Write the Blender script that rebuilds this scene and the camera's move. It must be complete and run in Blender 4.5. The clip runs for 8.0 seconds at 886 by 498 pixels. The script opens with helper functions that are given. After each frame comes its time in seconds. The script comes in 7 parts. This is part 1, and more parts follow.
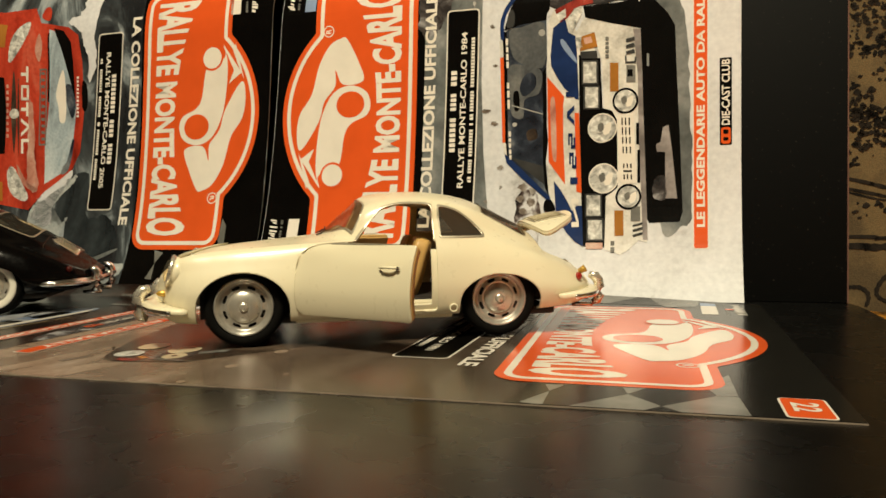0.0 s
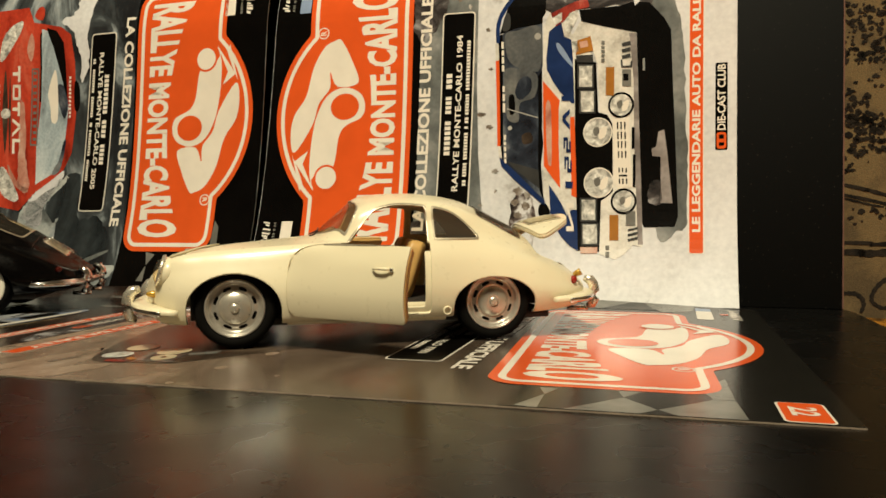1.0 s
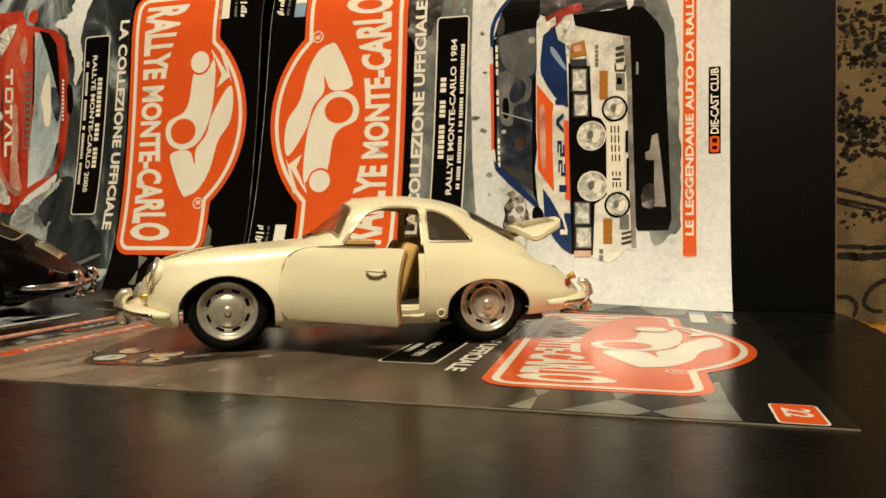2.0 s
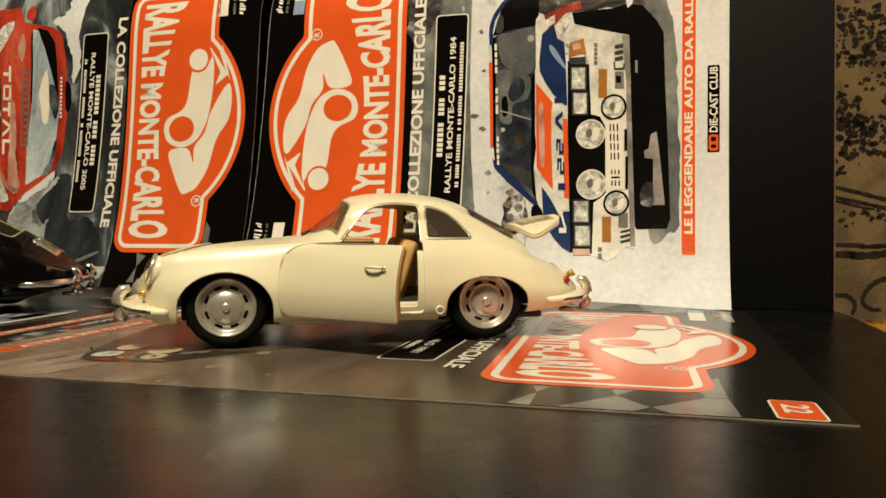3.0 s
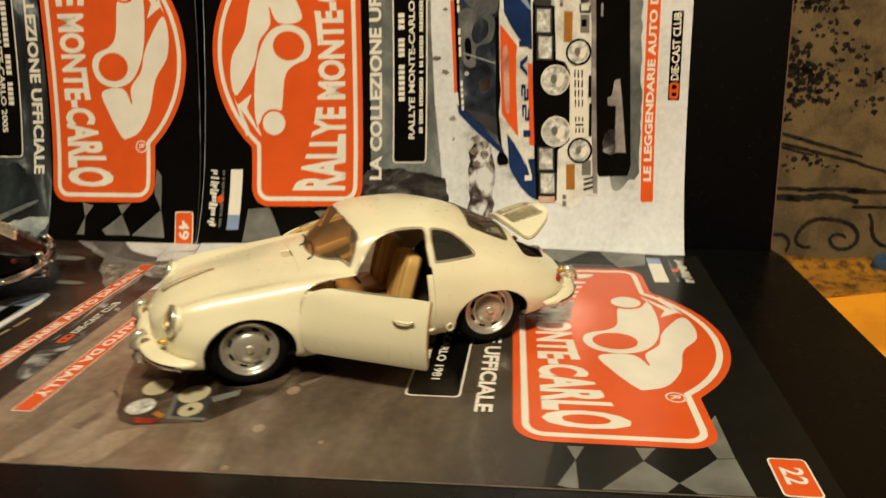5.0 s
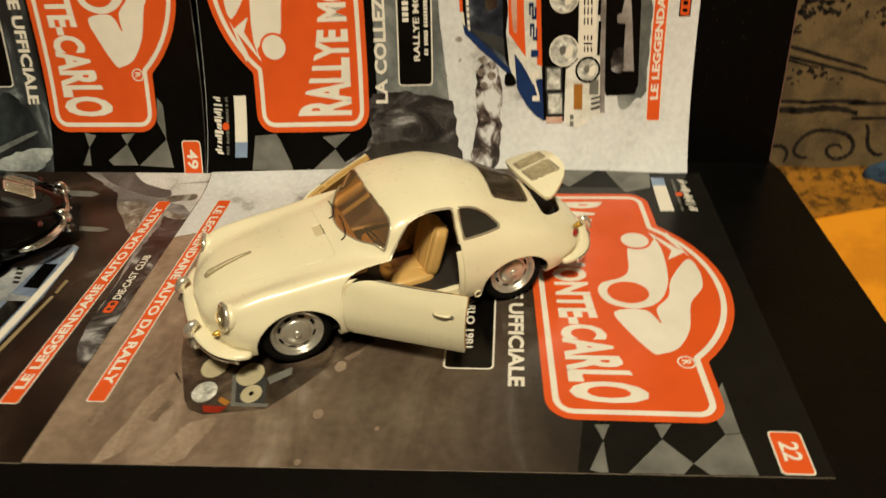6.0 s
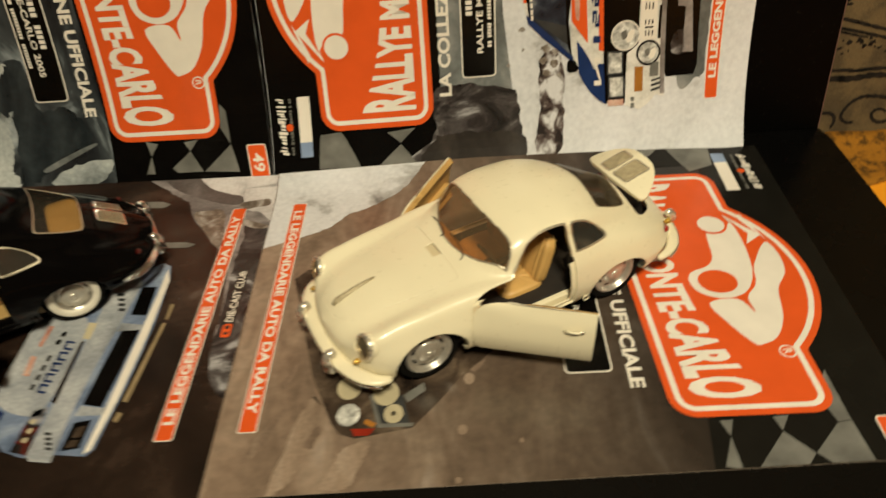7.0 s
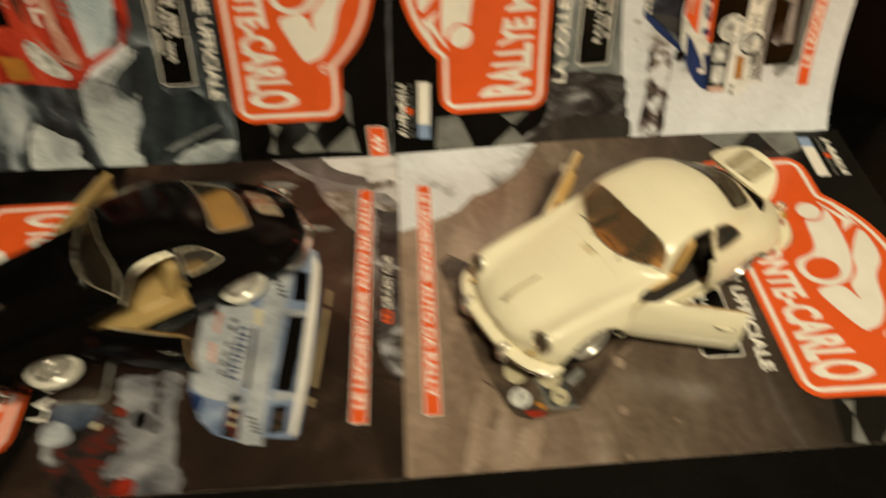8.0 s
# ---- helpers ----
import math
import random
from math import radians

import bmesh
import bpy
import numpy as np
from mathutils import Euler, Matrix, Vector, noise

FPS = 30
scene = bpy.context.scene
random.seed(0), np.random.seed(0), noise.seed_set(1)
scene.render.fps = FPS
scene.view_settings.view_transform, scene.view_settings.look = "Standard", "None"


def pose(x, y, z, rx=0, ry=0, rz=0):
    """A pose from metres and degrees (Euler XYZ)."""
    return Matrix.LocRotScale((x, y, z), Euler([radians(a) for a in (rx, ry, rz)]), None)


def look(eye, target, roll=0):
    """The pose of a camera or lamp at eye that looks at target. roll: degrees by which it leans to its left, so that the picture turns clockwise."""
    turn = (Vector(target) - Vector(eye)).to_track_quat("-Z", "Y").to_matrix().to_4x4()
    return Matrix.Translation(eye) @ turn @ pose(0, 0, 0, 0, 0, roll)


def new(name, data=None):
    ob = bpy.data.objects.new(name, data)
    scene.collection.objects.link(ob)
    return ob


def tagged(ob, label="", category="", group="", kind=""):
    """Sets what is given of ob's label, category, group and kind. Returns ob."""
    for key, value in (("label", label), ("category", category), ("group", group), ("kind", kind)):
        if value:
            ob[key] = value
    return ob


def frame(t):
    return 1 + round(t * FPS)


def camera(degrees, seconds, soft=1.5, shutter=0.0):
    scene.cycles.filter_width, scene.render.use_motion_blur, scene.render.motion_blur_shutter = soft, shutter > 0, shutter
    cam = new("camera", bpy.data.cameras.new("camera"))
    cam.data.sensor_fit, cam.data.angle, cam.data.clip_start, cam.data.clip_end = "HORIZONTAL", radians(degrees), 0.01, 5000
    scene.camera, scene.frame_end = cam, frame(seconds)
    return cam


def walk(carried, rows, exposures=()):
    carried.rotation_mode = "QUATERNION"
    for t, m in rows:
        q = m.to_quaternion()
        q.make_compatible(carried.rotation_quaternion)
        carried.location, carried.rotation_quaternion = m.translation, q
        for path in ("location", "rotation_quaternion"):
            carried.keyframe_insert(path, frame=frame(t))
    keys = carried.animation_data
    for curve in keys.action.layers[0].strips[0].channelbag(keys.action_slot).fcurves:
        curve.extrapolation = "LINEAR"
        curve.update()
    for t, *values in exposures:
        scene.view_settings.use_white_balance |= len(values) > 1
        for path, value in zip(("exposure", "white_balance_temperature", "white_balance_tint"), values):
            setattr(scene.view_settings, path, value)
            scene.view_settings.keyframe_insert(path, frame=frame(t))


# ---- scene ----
cam = camera(61.2, 8.0, soft=1.6, shutter=1.0)
PATH = [
    (0, (0.13112, -0.50060, 0.06071), (-0.16233, 0.45391, 0.00789), -0.83),
    (0.5, (0.13053, -0.49893, 0.05883), (-0.15706, 0.45754, 0.00924), -0.34),
    (1, (0.13003, -0.49753, 0.05854), (-0.15563, 0.45978, 0.01420), -0.40),
    (1.5, (0.13022, -0.49716, 0.05808), (-0.15003, 0.46199, 0.01959), -0.45),
    (3, (0.12972, -0.49680, 0.05595), (-0.14636, 0.46360, 0.01842), -0.23),
    (3.5, (0.12947, -0.49551, 0.05558), (-0.14177, 0.46595, 0.01070), -0.16),
    (4, (0.12313, -0.49534, 0.06630), (-0.12640, 0.46860, -0.02619), 0.46),
    (4.2, (0.11400, -0.49429, 0.07978), (-0.10319, 0.47333, -0.04882), 0.30),
    (5.3, (0.06579, -0.50448, 0.19651), (-0.04754, 0.40698, -0.19895), -1.22),
    (5.5, (0.05869, -0.49832, 0.21675), (-0.04748, 0.38442, -0.24097), -0.81),
    (6, (0.05194, -0.48423, 0.24959), (-0.03880, 0.34628, -0.29997), -2.97),
    (6.3, (0.03494, -0.47657, 0.26352), (-0.02854, 0.32647, -0.32901), -3.19),
    (6.5, (0.01782, -0.47046, 0.27236), (-0.01728, 0.31764, -0.34218), -2.23),
    (6.7, (-0.00388, -0.46805, 0.28744), (-0.02105, 0.31453, -0.33487), -2.56),
    (7, (-0.02539, -0.47058, 0.30734), (-0.06643, 0.29349, -0.33649), -5.10),
    (7.2, (-0.04131, -0.46883, 0.32076), (-0.05589, 0.27685, -0.34539), -4.46),
    (7.5, (-0.07718, -0.46715, 0.34071), (-0.08968, 0.24932, -0.35680), -4.46),
    (7.8, (-0.11090, -0.46609, 0.35491), (-0.09659, 0.22003, -0.37244), -2.16),
    (8, (-0.13813, -0.45912, 0.38179), (-0.12819, 0.21223, -0.35928), -2.47),
]
walk(cam, [(t, look(eye, target, roll)) for t, eye, target, roll in PATH], exposures=[(0, 0.20), (4, 0.20), (5.3, 0.02), (6.5, -0.03), (8, -0.06)])

# ---- light and exposure ----
world = bpy.data.worlds.new("room_air")
scene.world = world
world.use_nodes = True
world.node_tree.nodes["Background"].inputs[0].default_value = (1.0, 0.8, 0.55, 1)
world.node_tree.nodes["Background"].inputs[1].default_value = 0.01

LAMP_AT = (0.18, -1.15, 1.60)
bulb = bpy.data.lights.new("ceiling_lamp_bulb", "AREA")
bulb.shape, bulb.size, bulb.energy, bulb.color = "DISK", 0.30, 42.5, (1.0, 0.900, 0.632)
bulb_ob = new("ceiling_lamp_bulb", bulb)
bulb_ob.matrix_world = look(LAMP_AT, (0.0, -0.15, 0.0))


# ---- materials ----
def node(nt, kind, **values):
    n = nt.nodes.new(kind)
    for key, value in values.items():
        n.inputs[key].default_value = value
    return n


def mat(name, color, rough=0.5, metal=0.0, dark=0.8, scale=120.0, bump=0.0, bscale=600.0, coat=0.0, spec=0.5, fine=0.0):
    """A surface whose colour drifts between color and color * dark, with fine relief."""
    m = bpy.data.materials.new(name)
    m.use_nodes = True
    nt = m.node_tree
    p = nt.nodes["Principled BSDF"]
    p.inputs["Roughness"].default_value = rough
    p.inputs["Metallic"].default_value = metal
    p.inputs["Coat Weight"].default_value = coat
    p.inputs["Coat Roughness"].default_value = 0.08
    p.inputs["Specular IOR Level"].default_value = spec
    tc = nt.nodes.new("ShaderNodeTexCoord")
    big = node(nt, "ShaderNodeTexNoise", Scale=scale, Detail=4.0)
    nt.links.new(tc.outputs["Object"], big.inputs["Vector"])
    ramp = nt.nodes.new("ShaderNodeValToRGB")
    ramp.color_ramp.elements[0].position, ramp.color_ramp.elements[1].position = 0.3, 0.7
    ramp.color_ramp.elements[0].color = (*[c * dark for c in color], 1)
    ramp.color_ramp.elements[1].color = (*color, 1)
    nt.links.new(big.outputs["Fac"], ramp.inputs["Fac"])
    nt.links.new(ramp.outputs["Color"], p.inputs["Base Color"])
    small = node(nt, "ShaderNodeTexNoise", Scale=bscale, Detail=3.0)
    nt.links.new(tc.outputs["Object"], small.inputs["Vector"])
    rr = node(nt, "ShaderNodeMapRange")
    rr.inputs["To Min"].default_value, rr.inputs["To Max"].default_value = max(rough - 0.08 - fine, 0.02), min(rough + 0.08 + fine, 1)
    nt.links.new(small.outputs["Fac"], rr.inputs["Value"])
    nt.links.new(rr.outputs["Result"], p.inputs["Roughness"])
    if bump:
        b = node(nt, "ShaderNodeBump", Strength=bump, Distance=0.0005)
        nt.links.new(small.outputs["Fac"], b.inputs["Height"])
        nt.links.new(b.outputs["Normal"], p.inputs["Normal"])
    return m


def photo(name, stops, scale=25.0, stretch=(1, 1, 1), detail=6.0, rough=0.24, shift=(0, 0, 0), warp=0.6, fade=None, turn=0.0, spec=0.5):
    """A printed photograph out of focus: blots of the colours in stops, on a glossy sheet."""
    m = bpy.data.materials.new(name)
    m.use_nodes = True
    nt = m.node_tree
    p = nt.nodes["Principled BSDF"]
    p.inputs["Roughness"].default_value = rough
    p.inputs["Specular IOR Level"].default_value = spec
    tc = nt.nodes.new("ShaderNodeTexCoord")
    mp = node(nt, "ShaderNodeMapping", Scale=stretch, Location=shift, Rotation=(0, 0, radians(turn)))
    nt.links.new(tc.outputs["Object"], mp.inputs["Vector"])
    n1 = node(nt, "ShaderNodeTexNoise", Scale=scale, Detail=detail, Roughness=0.55, Distortion=warp)
    nt.links.new(mp.outputs["Vector"], n1.inputs["Vector"])
    ramp = nt.nodes.new("ShaderNodeValToRGB")
    els = ramp.color_ramp.elements
    while len(els) < len(stops):
        els.new(0.5)
    for e, (at, c) in zip(els, stops):
        e.position, e.color = at, (*c, 1)
    nt.links.new(n1.outputs["Fac"], ramp.inputs["Fac"])
    tone = ramp.outputs["Color"]
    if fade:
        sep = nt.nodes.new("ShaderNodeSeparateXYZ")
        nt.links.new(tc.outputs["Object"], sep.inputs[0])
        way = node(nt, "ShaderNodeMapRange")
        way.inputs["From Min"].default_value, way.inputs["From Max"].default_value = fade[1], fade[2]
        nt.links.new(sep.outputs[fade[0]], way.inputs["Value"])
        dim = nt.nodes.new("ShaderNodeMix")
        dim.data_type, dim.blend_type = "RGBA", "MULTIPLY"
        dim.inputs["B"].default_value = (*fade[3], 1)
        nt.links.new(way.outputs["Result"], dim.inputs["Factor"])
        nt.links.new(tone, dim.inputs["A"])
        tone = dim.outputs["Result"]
    grain = node(nt, "ShaderNodeTexNoise", Scale=scale * 14, Detail=3.0)
    nt.links.new(tc.outputs["Object"], grain.inputs["Vector"])
    mix = nt.nodes.new("ShaderNodeMix")
    mix.data_type, mix.blend_type = "RGBA", "OVERLAY"
    mix.inputs["Factor"].default_value = 0.35
    nt.links.new(tone, mix.inputs["A"])
    nt.links.new(grain.outputs["Fac"], mix.inputs["B"])
    nt.links.new(mix.outputs["Result"], p.inputs["Base Color"])
    wave = node(nt, "ShaderNodeTexNoise", Scale=9.0, Detail=1.0)
    nt.links.new(tc.outputs["Object"], wave.inputs["Vector"])
    b = node(nt, "ShaderNodeBump", Strength=0.12, Distance=0.004)
    nt.links.new(wave.outputs["Fac"], b.inputs["Height"])
    nt.links.new(b.outputs["Normal"], p.inputs["Normal"])
    return m


def ink(name, color, dark=0.9):
    return mat(name, color, rough=0.2, dark=dark, scale=60, bump=0.04, bscale=900, spec=0.36 if max(color) > 0.1 else 0.2)


RED = ink("printed_red", (0.72, 0.098, 0.018))
CREAM = ink("printed_white", (0.80, 0.74, 0.66))
INK = ink("printed_black", (0.0035, 0.003, 0.0026), 0.6)
MARGIN = ink("printed_charcoal", (0.0100, 0.0092, 0.0075), 0.75)
GREY = ink("printed_grey", (0.19, 0.185, 0.17), 0.55)
DGREY = ink("printed_dark_grey", (0.05, 0.05, 0.05), 0.6)
BLUE = ink("printed_blue", (0.014, 0.034, 0.125), 0.6)
PALEBLUE = ink("printed_pale_blue", (0.25, 0.33, 0.50), 0.8)
LAMPYELLOW = ink("printed_lamp_yellow", (0.52, 0.45, 0.30), 0.8)
AMBER = ink("printed_amber", (0.42, 0.17, 0.03), 0.7)
LAMPGLASS = photo("printed_lamp_glass", [(0.3, (0.16, 0.16, 0.15)), (0.5, (0.5, 0.49, 0.46)), (0.68, (0.85, 0.84, 0.8))], 220)
SMOKE = photo("printed_windscreen", [(0.34, (0.006, 0.007, 0.012)), (0.47, (0.020, 0.025, 0.038)), (0.56, (0.055, 0.066, 0.088)), (0.66, (0.18, 0.19, 0.20))], 42, (1, 1, 0.7), warp=0.5)
ICEGLASS = photo("printed_icy_glass", [(0.3, (0.06, 0.07, 0.08)), (0.46, (0.35, 0.42, 0.47)), (0.65, (0.62, 0.68, 0.70))], 38, (1, 1, 0.4))
REDPAINT = photo("printed_red_bonnet", [(0.3, (0.02, 0.006, 0.005)), (0.46, (0.22, 0.020, 0.012)), (0.58, (0.36, 0.04, 0.025)), (0.72, (0.55, 0.20, 0.14))], 46, (2.0, 1, 0.6))
CARWHITE = photo("printed_white_paint", [(0.3, (0.26, 0.24, 0.22)), (0.44, (0.56, 0.54, 0.50)), (0.6, (0.74, 0.71, 0.66))], 40)
SNOW = photo("printed_snow", [(0.30, (0.10, 0.09, 0.085)), (0.35, (0.34, 0.33, 0.33)), (0.41, (0.58, 0.58, 0.60)), (0.7, (0.68, 0.68, 0.71))], 20, rough=0.48, spec=0.25)
ROCK = photo("printed_rock", [(0.32, (0.005, 0.005, 0.006)), (0.46, (0.018, 0.020, 0.023)), (0.53, (0.050, 0.058, 0.064)), (0.575, (0.22, 0.25, 0.27)), (0.67, (0.52, 0.54, 0.55))], 10, (1.5, 1, 0.75), warp=1.4)
BLOTS = photo("printed_dark_blots", [(0.40, (0.02, 0.014, 0.013)), (0.49, (0.09, 0.065, 0.06)), (0.55, (0.34, 0.32, 0.32)), (0.60, (0.62, 0.61, 0.63))], 95, (1, 1, 0.7), detail=3.0, warp=0.3)
VERGE = photo("printed_dark_verge", [(0.32, (0.008, 0.007, 0.007)), (0.47, (0.028, 0.023, 0.023)), (0.57, (0.075, 0.066, 0.066)), (0.66, (0.34, 0.33, 0.34))], 34, (1, 1, 1.5), warp=1.1)
VEIL = photo("printed_grey_margin", [(0.3, (0.04, 0.045, 0.045)), (0.5, (0.15, 0.16, 0.16)), (0.7, (0.36, 0.36, 0.35))], 18)
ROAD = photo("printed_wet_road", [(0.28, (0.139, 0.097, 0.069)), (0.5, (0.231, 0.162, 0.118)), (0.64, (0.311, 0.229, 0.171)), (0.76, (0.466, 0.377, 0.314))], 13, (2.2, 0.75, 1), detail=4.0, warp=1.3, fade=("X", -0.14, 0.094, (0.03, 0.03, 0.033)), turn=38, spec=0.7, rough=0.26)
ROADDARK = photo("printed_dark_road", [(0.28, (0.012, 0.010, 0.009)), (0.5, (0.028, 0.023, 0.020)), (0.7, (0.06, 0.048, 0.04))], 16, (1.6, 0.8, 1))
SEPIA = photo("printed_dark_bodywork", [(0.3, (0.012, 0.008, 0.006)), (0.5, (0.05, 0.034, 0.024)), (0.66, (0.14, 0.10, 0.07)), (0.78, (0.34, 0.29, 0.24))], 40)
COLOURS = photo("printed_blurred_colours", [(0.36, (0.008, 0.006, 0.006)), (0.45, (0.02, 0.015, 0.014)), (0.50, (0.09, 0.012, 0.008)), (0.535, (0.035, 0.016, 0.012)), (0.58, (0.03, 0.028, 0.03)), (0.64, (0.30, 0.29, 0.31))], 42, detail=2.0, warp=0.4)
MUD = photo("printed_brown_road", [(0.28, (0.007, 0.004, 0.003)), (0.5, (0.020, 0.0115, 0.008)), (0.66, (0.048, 0.029, 0.021)), (0.78, (0.17, 0.14, 0.12))], 18)
HAZE = photo("printed_blurred_snowbank", [(0.3, (0.10, 0.085, 0.08)), (0.48, (0.27, 0.24, 0.235)), (0.66, (0.50, 0.46, 0.45))], 22, (0.6, 1.6, 1))
VIOLET = photo("printed_blue_snow", [(0.3, (0.04, 0.04, 0.046)), (0.46, (0.145, 0.142, 0.155)), (0.66, (0.32, 0.31, 0.325))], 30)
SCREENGREY = photo("printed_screen_sheen", [(0.32, (0.03, 0.034, 0.042)), (0.5, (0.085, 0.090, 0.095)), (0.68, (0.17, 0.17, 0.165))], 30, (1, 1, 0.8))
SCREENLIGHT = ink("printed_screen_glint", (0.42, 0.41, 0.39), 0.7)
REDPALE = photo("printed_faded_red", [(0.3, (0.34, 0.12, 0.085)), (0.5, (0.50, 0.24, 0.18)), (0.7, (0.62, 0.42, 0.34))], 60)
REDDARK = ink("printed_dark_red", (0.26, 0.022, 0.010), 0.5)
SNOWDIM = photo("printed_grey_snow", [(0.3, (0.10, 0.088, 0.088)), (0.5, (0.20, 0.178, 0.178)), (0.68, (0.34, 0.31, 0.31))], 40, (0.7, 1.4, 1), turn=25)
SNOWEDGE = photo("printed_pale_snow_edge", [(0.3, (0.42, 0.39, 0.39)), (0.5, (0.56, 0.525, 0.525)), (0.68, (0.66, 0.625, 0.62))], 34)
KERB = photo("printed_dark_kerb", [(0.3, (0.050, 0.042, 0.042)), (0.5, (0.085, 0.072, 0.070)), (0.7, (0.14, 0.12, 0.118))], 40)
ROADPALE = photo("printed_road_bloom", [(0.3, (0.189, 0.134, 0.098)), (0.5, (0.261, 0.189, 0.139)), (0.7, (0.344, 0.262, 0.202))], 30, (2.2, 0.75, 1), turn=38)
ROADSHADE = photo("printed_road_streak", [(0.3, (0.133, 0.093, 0.068)), (0.5, (0.189, 0.133, 0.098)), (0.7, (0.244, 0.179, 0.133))], 30, (2.2, 0.75, 1), turn=38)
ROCKDARK = photo("printed_shaded_rock", [(0.3, (0.005, 0.007, 0.008)), (0.5, (0.014, 0.018, 0.021)), (0.66, (0.034, 0.042, 0.047)), (0.76, (0.12, 0.14, 0.15))], 14, (1.5, 1, 0.75), warp=1.2)
BLOTDARK = photo("printed_brown_blots", [(0.3, (0.06, 0.045, 0.035)), (0.5, (0.18, 0.145, 0.12)), (0.68, (0.42, 0.40, 0.38))], 90)
CARRED = photo("printed_red_paint", [(0.28, (0.10, 0.008, 0.005)), (0.45, (0.36, 0.030, 0.014)), (0.60, (0.50, 0.055, 0.026)), (0.75, (0.60, 0.16, 0.10))], 24, (1.6, 1, 0.6))
SNOWBLUE = photo("printed_shaded_snow", [(0.3, (0.13, 0.145, 0.15)), (0.45, (0.30, 0.325, 0.33)), (0.66, (0.50, 0.52, 0.51))], 26)
CARBLUE = photo("printed_pale_blue_paint", [(0.3, (0.08, 0.11, 0.18)), (0.5, (0.17, 0.215, 0.32)), (0.7, (0.31, 0.36, 0.45))], 34)
SHADEWHITE = photo("printed_shaded_white_paint", [(0.3, (0.17, 0.18, 0.20)), (0.48, (0.31, 0.325, 0.35)), (0.66, (0.46, 0.465, 0.48))], 30)
BLUEDIM = photo("printed_dim_blue", [(0.3, (0.018, 0.024, 0.040)), (0.5, (0.045, 0.058, 0.090)), (0.7, (0.09, 0.11, 0.15))], 30)
GLINT = ink("printed_road_glint", (0.34, 0.25, 0.14), 0.6)
PAPER = mat("sheet_paper_edge", (0.32, 0.25, 0.19), 0.8, dark=0.5, scale=80)
CARD = mat("printed_card_edge", (0.16, 0.075, 0.055), 0.8, dark=0.6)
BOARD = mat("black_board", (0.0011, 0.0009, 0.0007), 0.27, dark=0.6, scale=12, fine=0.02, bscale=40, spec=0.45)
PANEL = mat("black_panel", (0.0006, 0.0005, 0.0004), 0.5, dark=0.6, scale=40, bump=0.03, bscale=1500, spec=0.07)
PLASTER = mat("room_plaster", (0.13, 0.105, 0.08), 0.9, dark=0.9, scale=6)


def dusty(m, amount):
    """Adds pale specks of dust to a dark surface."""
    nt = m.node_tree
    p = nt.nodes["Principled BSDF"]
    old = p.inputs["Base Color"].links[0].from_socket
    tc = nt.nodes.new("ShaderNodeTexCoord")
    cell = node(nt, "ShaderNodeTexVoronoi", Scale=260.0, Randomness=1.0)
    nt.links.new(tc.outputs["Object"], cell.inputs["Vector"])
    near = node(nt, "ShaderNodeMapRange")
    near.inputs["From Min"].default_value, near.inputs["From Max"].default_value = 0.10, 0.02
    near.inputs["To Min"].default_value, near.inputs["To Max"].default_value = 0.0, amount
    nt.links.new(cell.outputs["Distance"], near.inputs["Value"])
    mix = nt.nodes.new("ShaderNodeMix")
    mix.data_type = "RGBA"
    mix.inputs["B"].default_value = (0.30, 0.27, 0.23, 1)
    nt.links.new(near.outputs["Result"], mix.inputs["Factor"])
    nt.links.new(old, mix.inputs["A"])
    nt.links.new(mix.outputs["Result"], p.inputs["Base Color"])


dusty(PANEL, 0.15)
dusty(BOARD, 0.02)

# ---- building helpers ----
def mesh_of(name, verts, faces, material, smooth=False):
    me = bpy.data.meshes.new(name)
    me.from_pydata([tuple(v) for v in verts], [], faces)
    for m in material if isinstance(material, (list, tuple)) else [material]:
        me.materials.append(m)
    if smooth:
        me.polygons.foreach_set("use_smooth", [True] * len(me.polygons))
    me.update()
    return me


def part(name, me, parent=None, label=""):
    ob = new(name, me)
    ob.parent = parent
    return tagged(ob, label) if label else ob


def thing(name, label, category, group="", kind="", at=None):
    ob = new(name)
    ob.empty_display_size = 0.01
    if at is not None:
        ob.matrix_world = at
    return tagged(ob, label, category, group, kind)


def finish(bm, name, material, smooth=False):
    me = bpy.data.meshes.new(name)
    bm.normal_update()
    bm.to_mesh(me)
    bm.free()
    me.materials.append(material)
    if smooth:
        me.polygons.foreach_set("use_smooth", [True] * len(me.polygons))
    return me


def block(name, lo, hi, material, bevel=0.0, seg=2):
    bm = bmesh.new()
    bmesh.ops.create_cube(bm, size=1)
    for v in bm.verts:
        v.co = Vector([lo[i] + (v.co[i] + 0.5) * (hi[i] - lo[i]) for i in range(3)])
    if bevel:
        bmesh.ops.bevel(bm, geom=bm.edges[:], offset=bevel, segments=seg, affect="EDGES", profile=0.6)
    return finish(bm, name, material)


KNOTS = [0.006 * k for k in range(46)]
BEND_LEFT, BEND_RIGHT = (0.0063, -0.0134, 0.005, -0.0300), (0.0156, 0.0291, 0.0506, -0.0313)


def stand(bend, x, z):
    """How far back an upright cover stands: its foot slides forward, its head rests against the panel. Straight between the knots."""

    def line(h):
        return bend[0] + bend[2] * h + bend[3] * math.exp(-h / 0.05) + 4.5 * max(0.0, h - 0.2) ** 2

    k = min(max(int(z / 0.006 + 1e-6), 0), len(KNOTS) - 2)
    u = (z - KNOTS[k]) / 0.006
    return bend[1] * x + line(KNOTS[k]) * (1 - u) + line(KNOTS[k + 1]) * u


CURL = [-0.050 + 0.003 * k for k in range(16)]


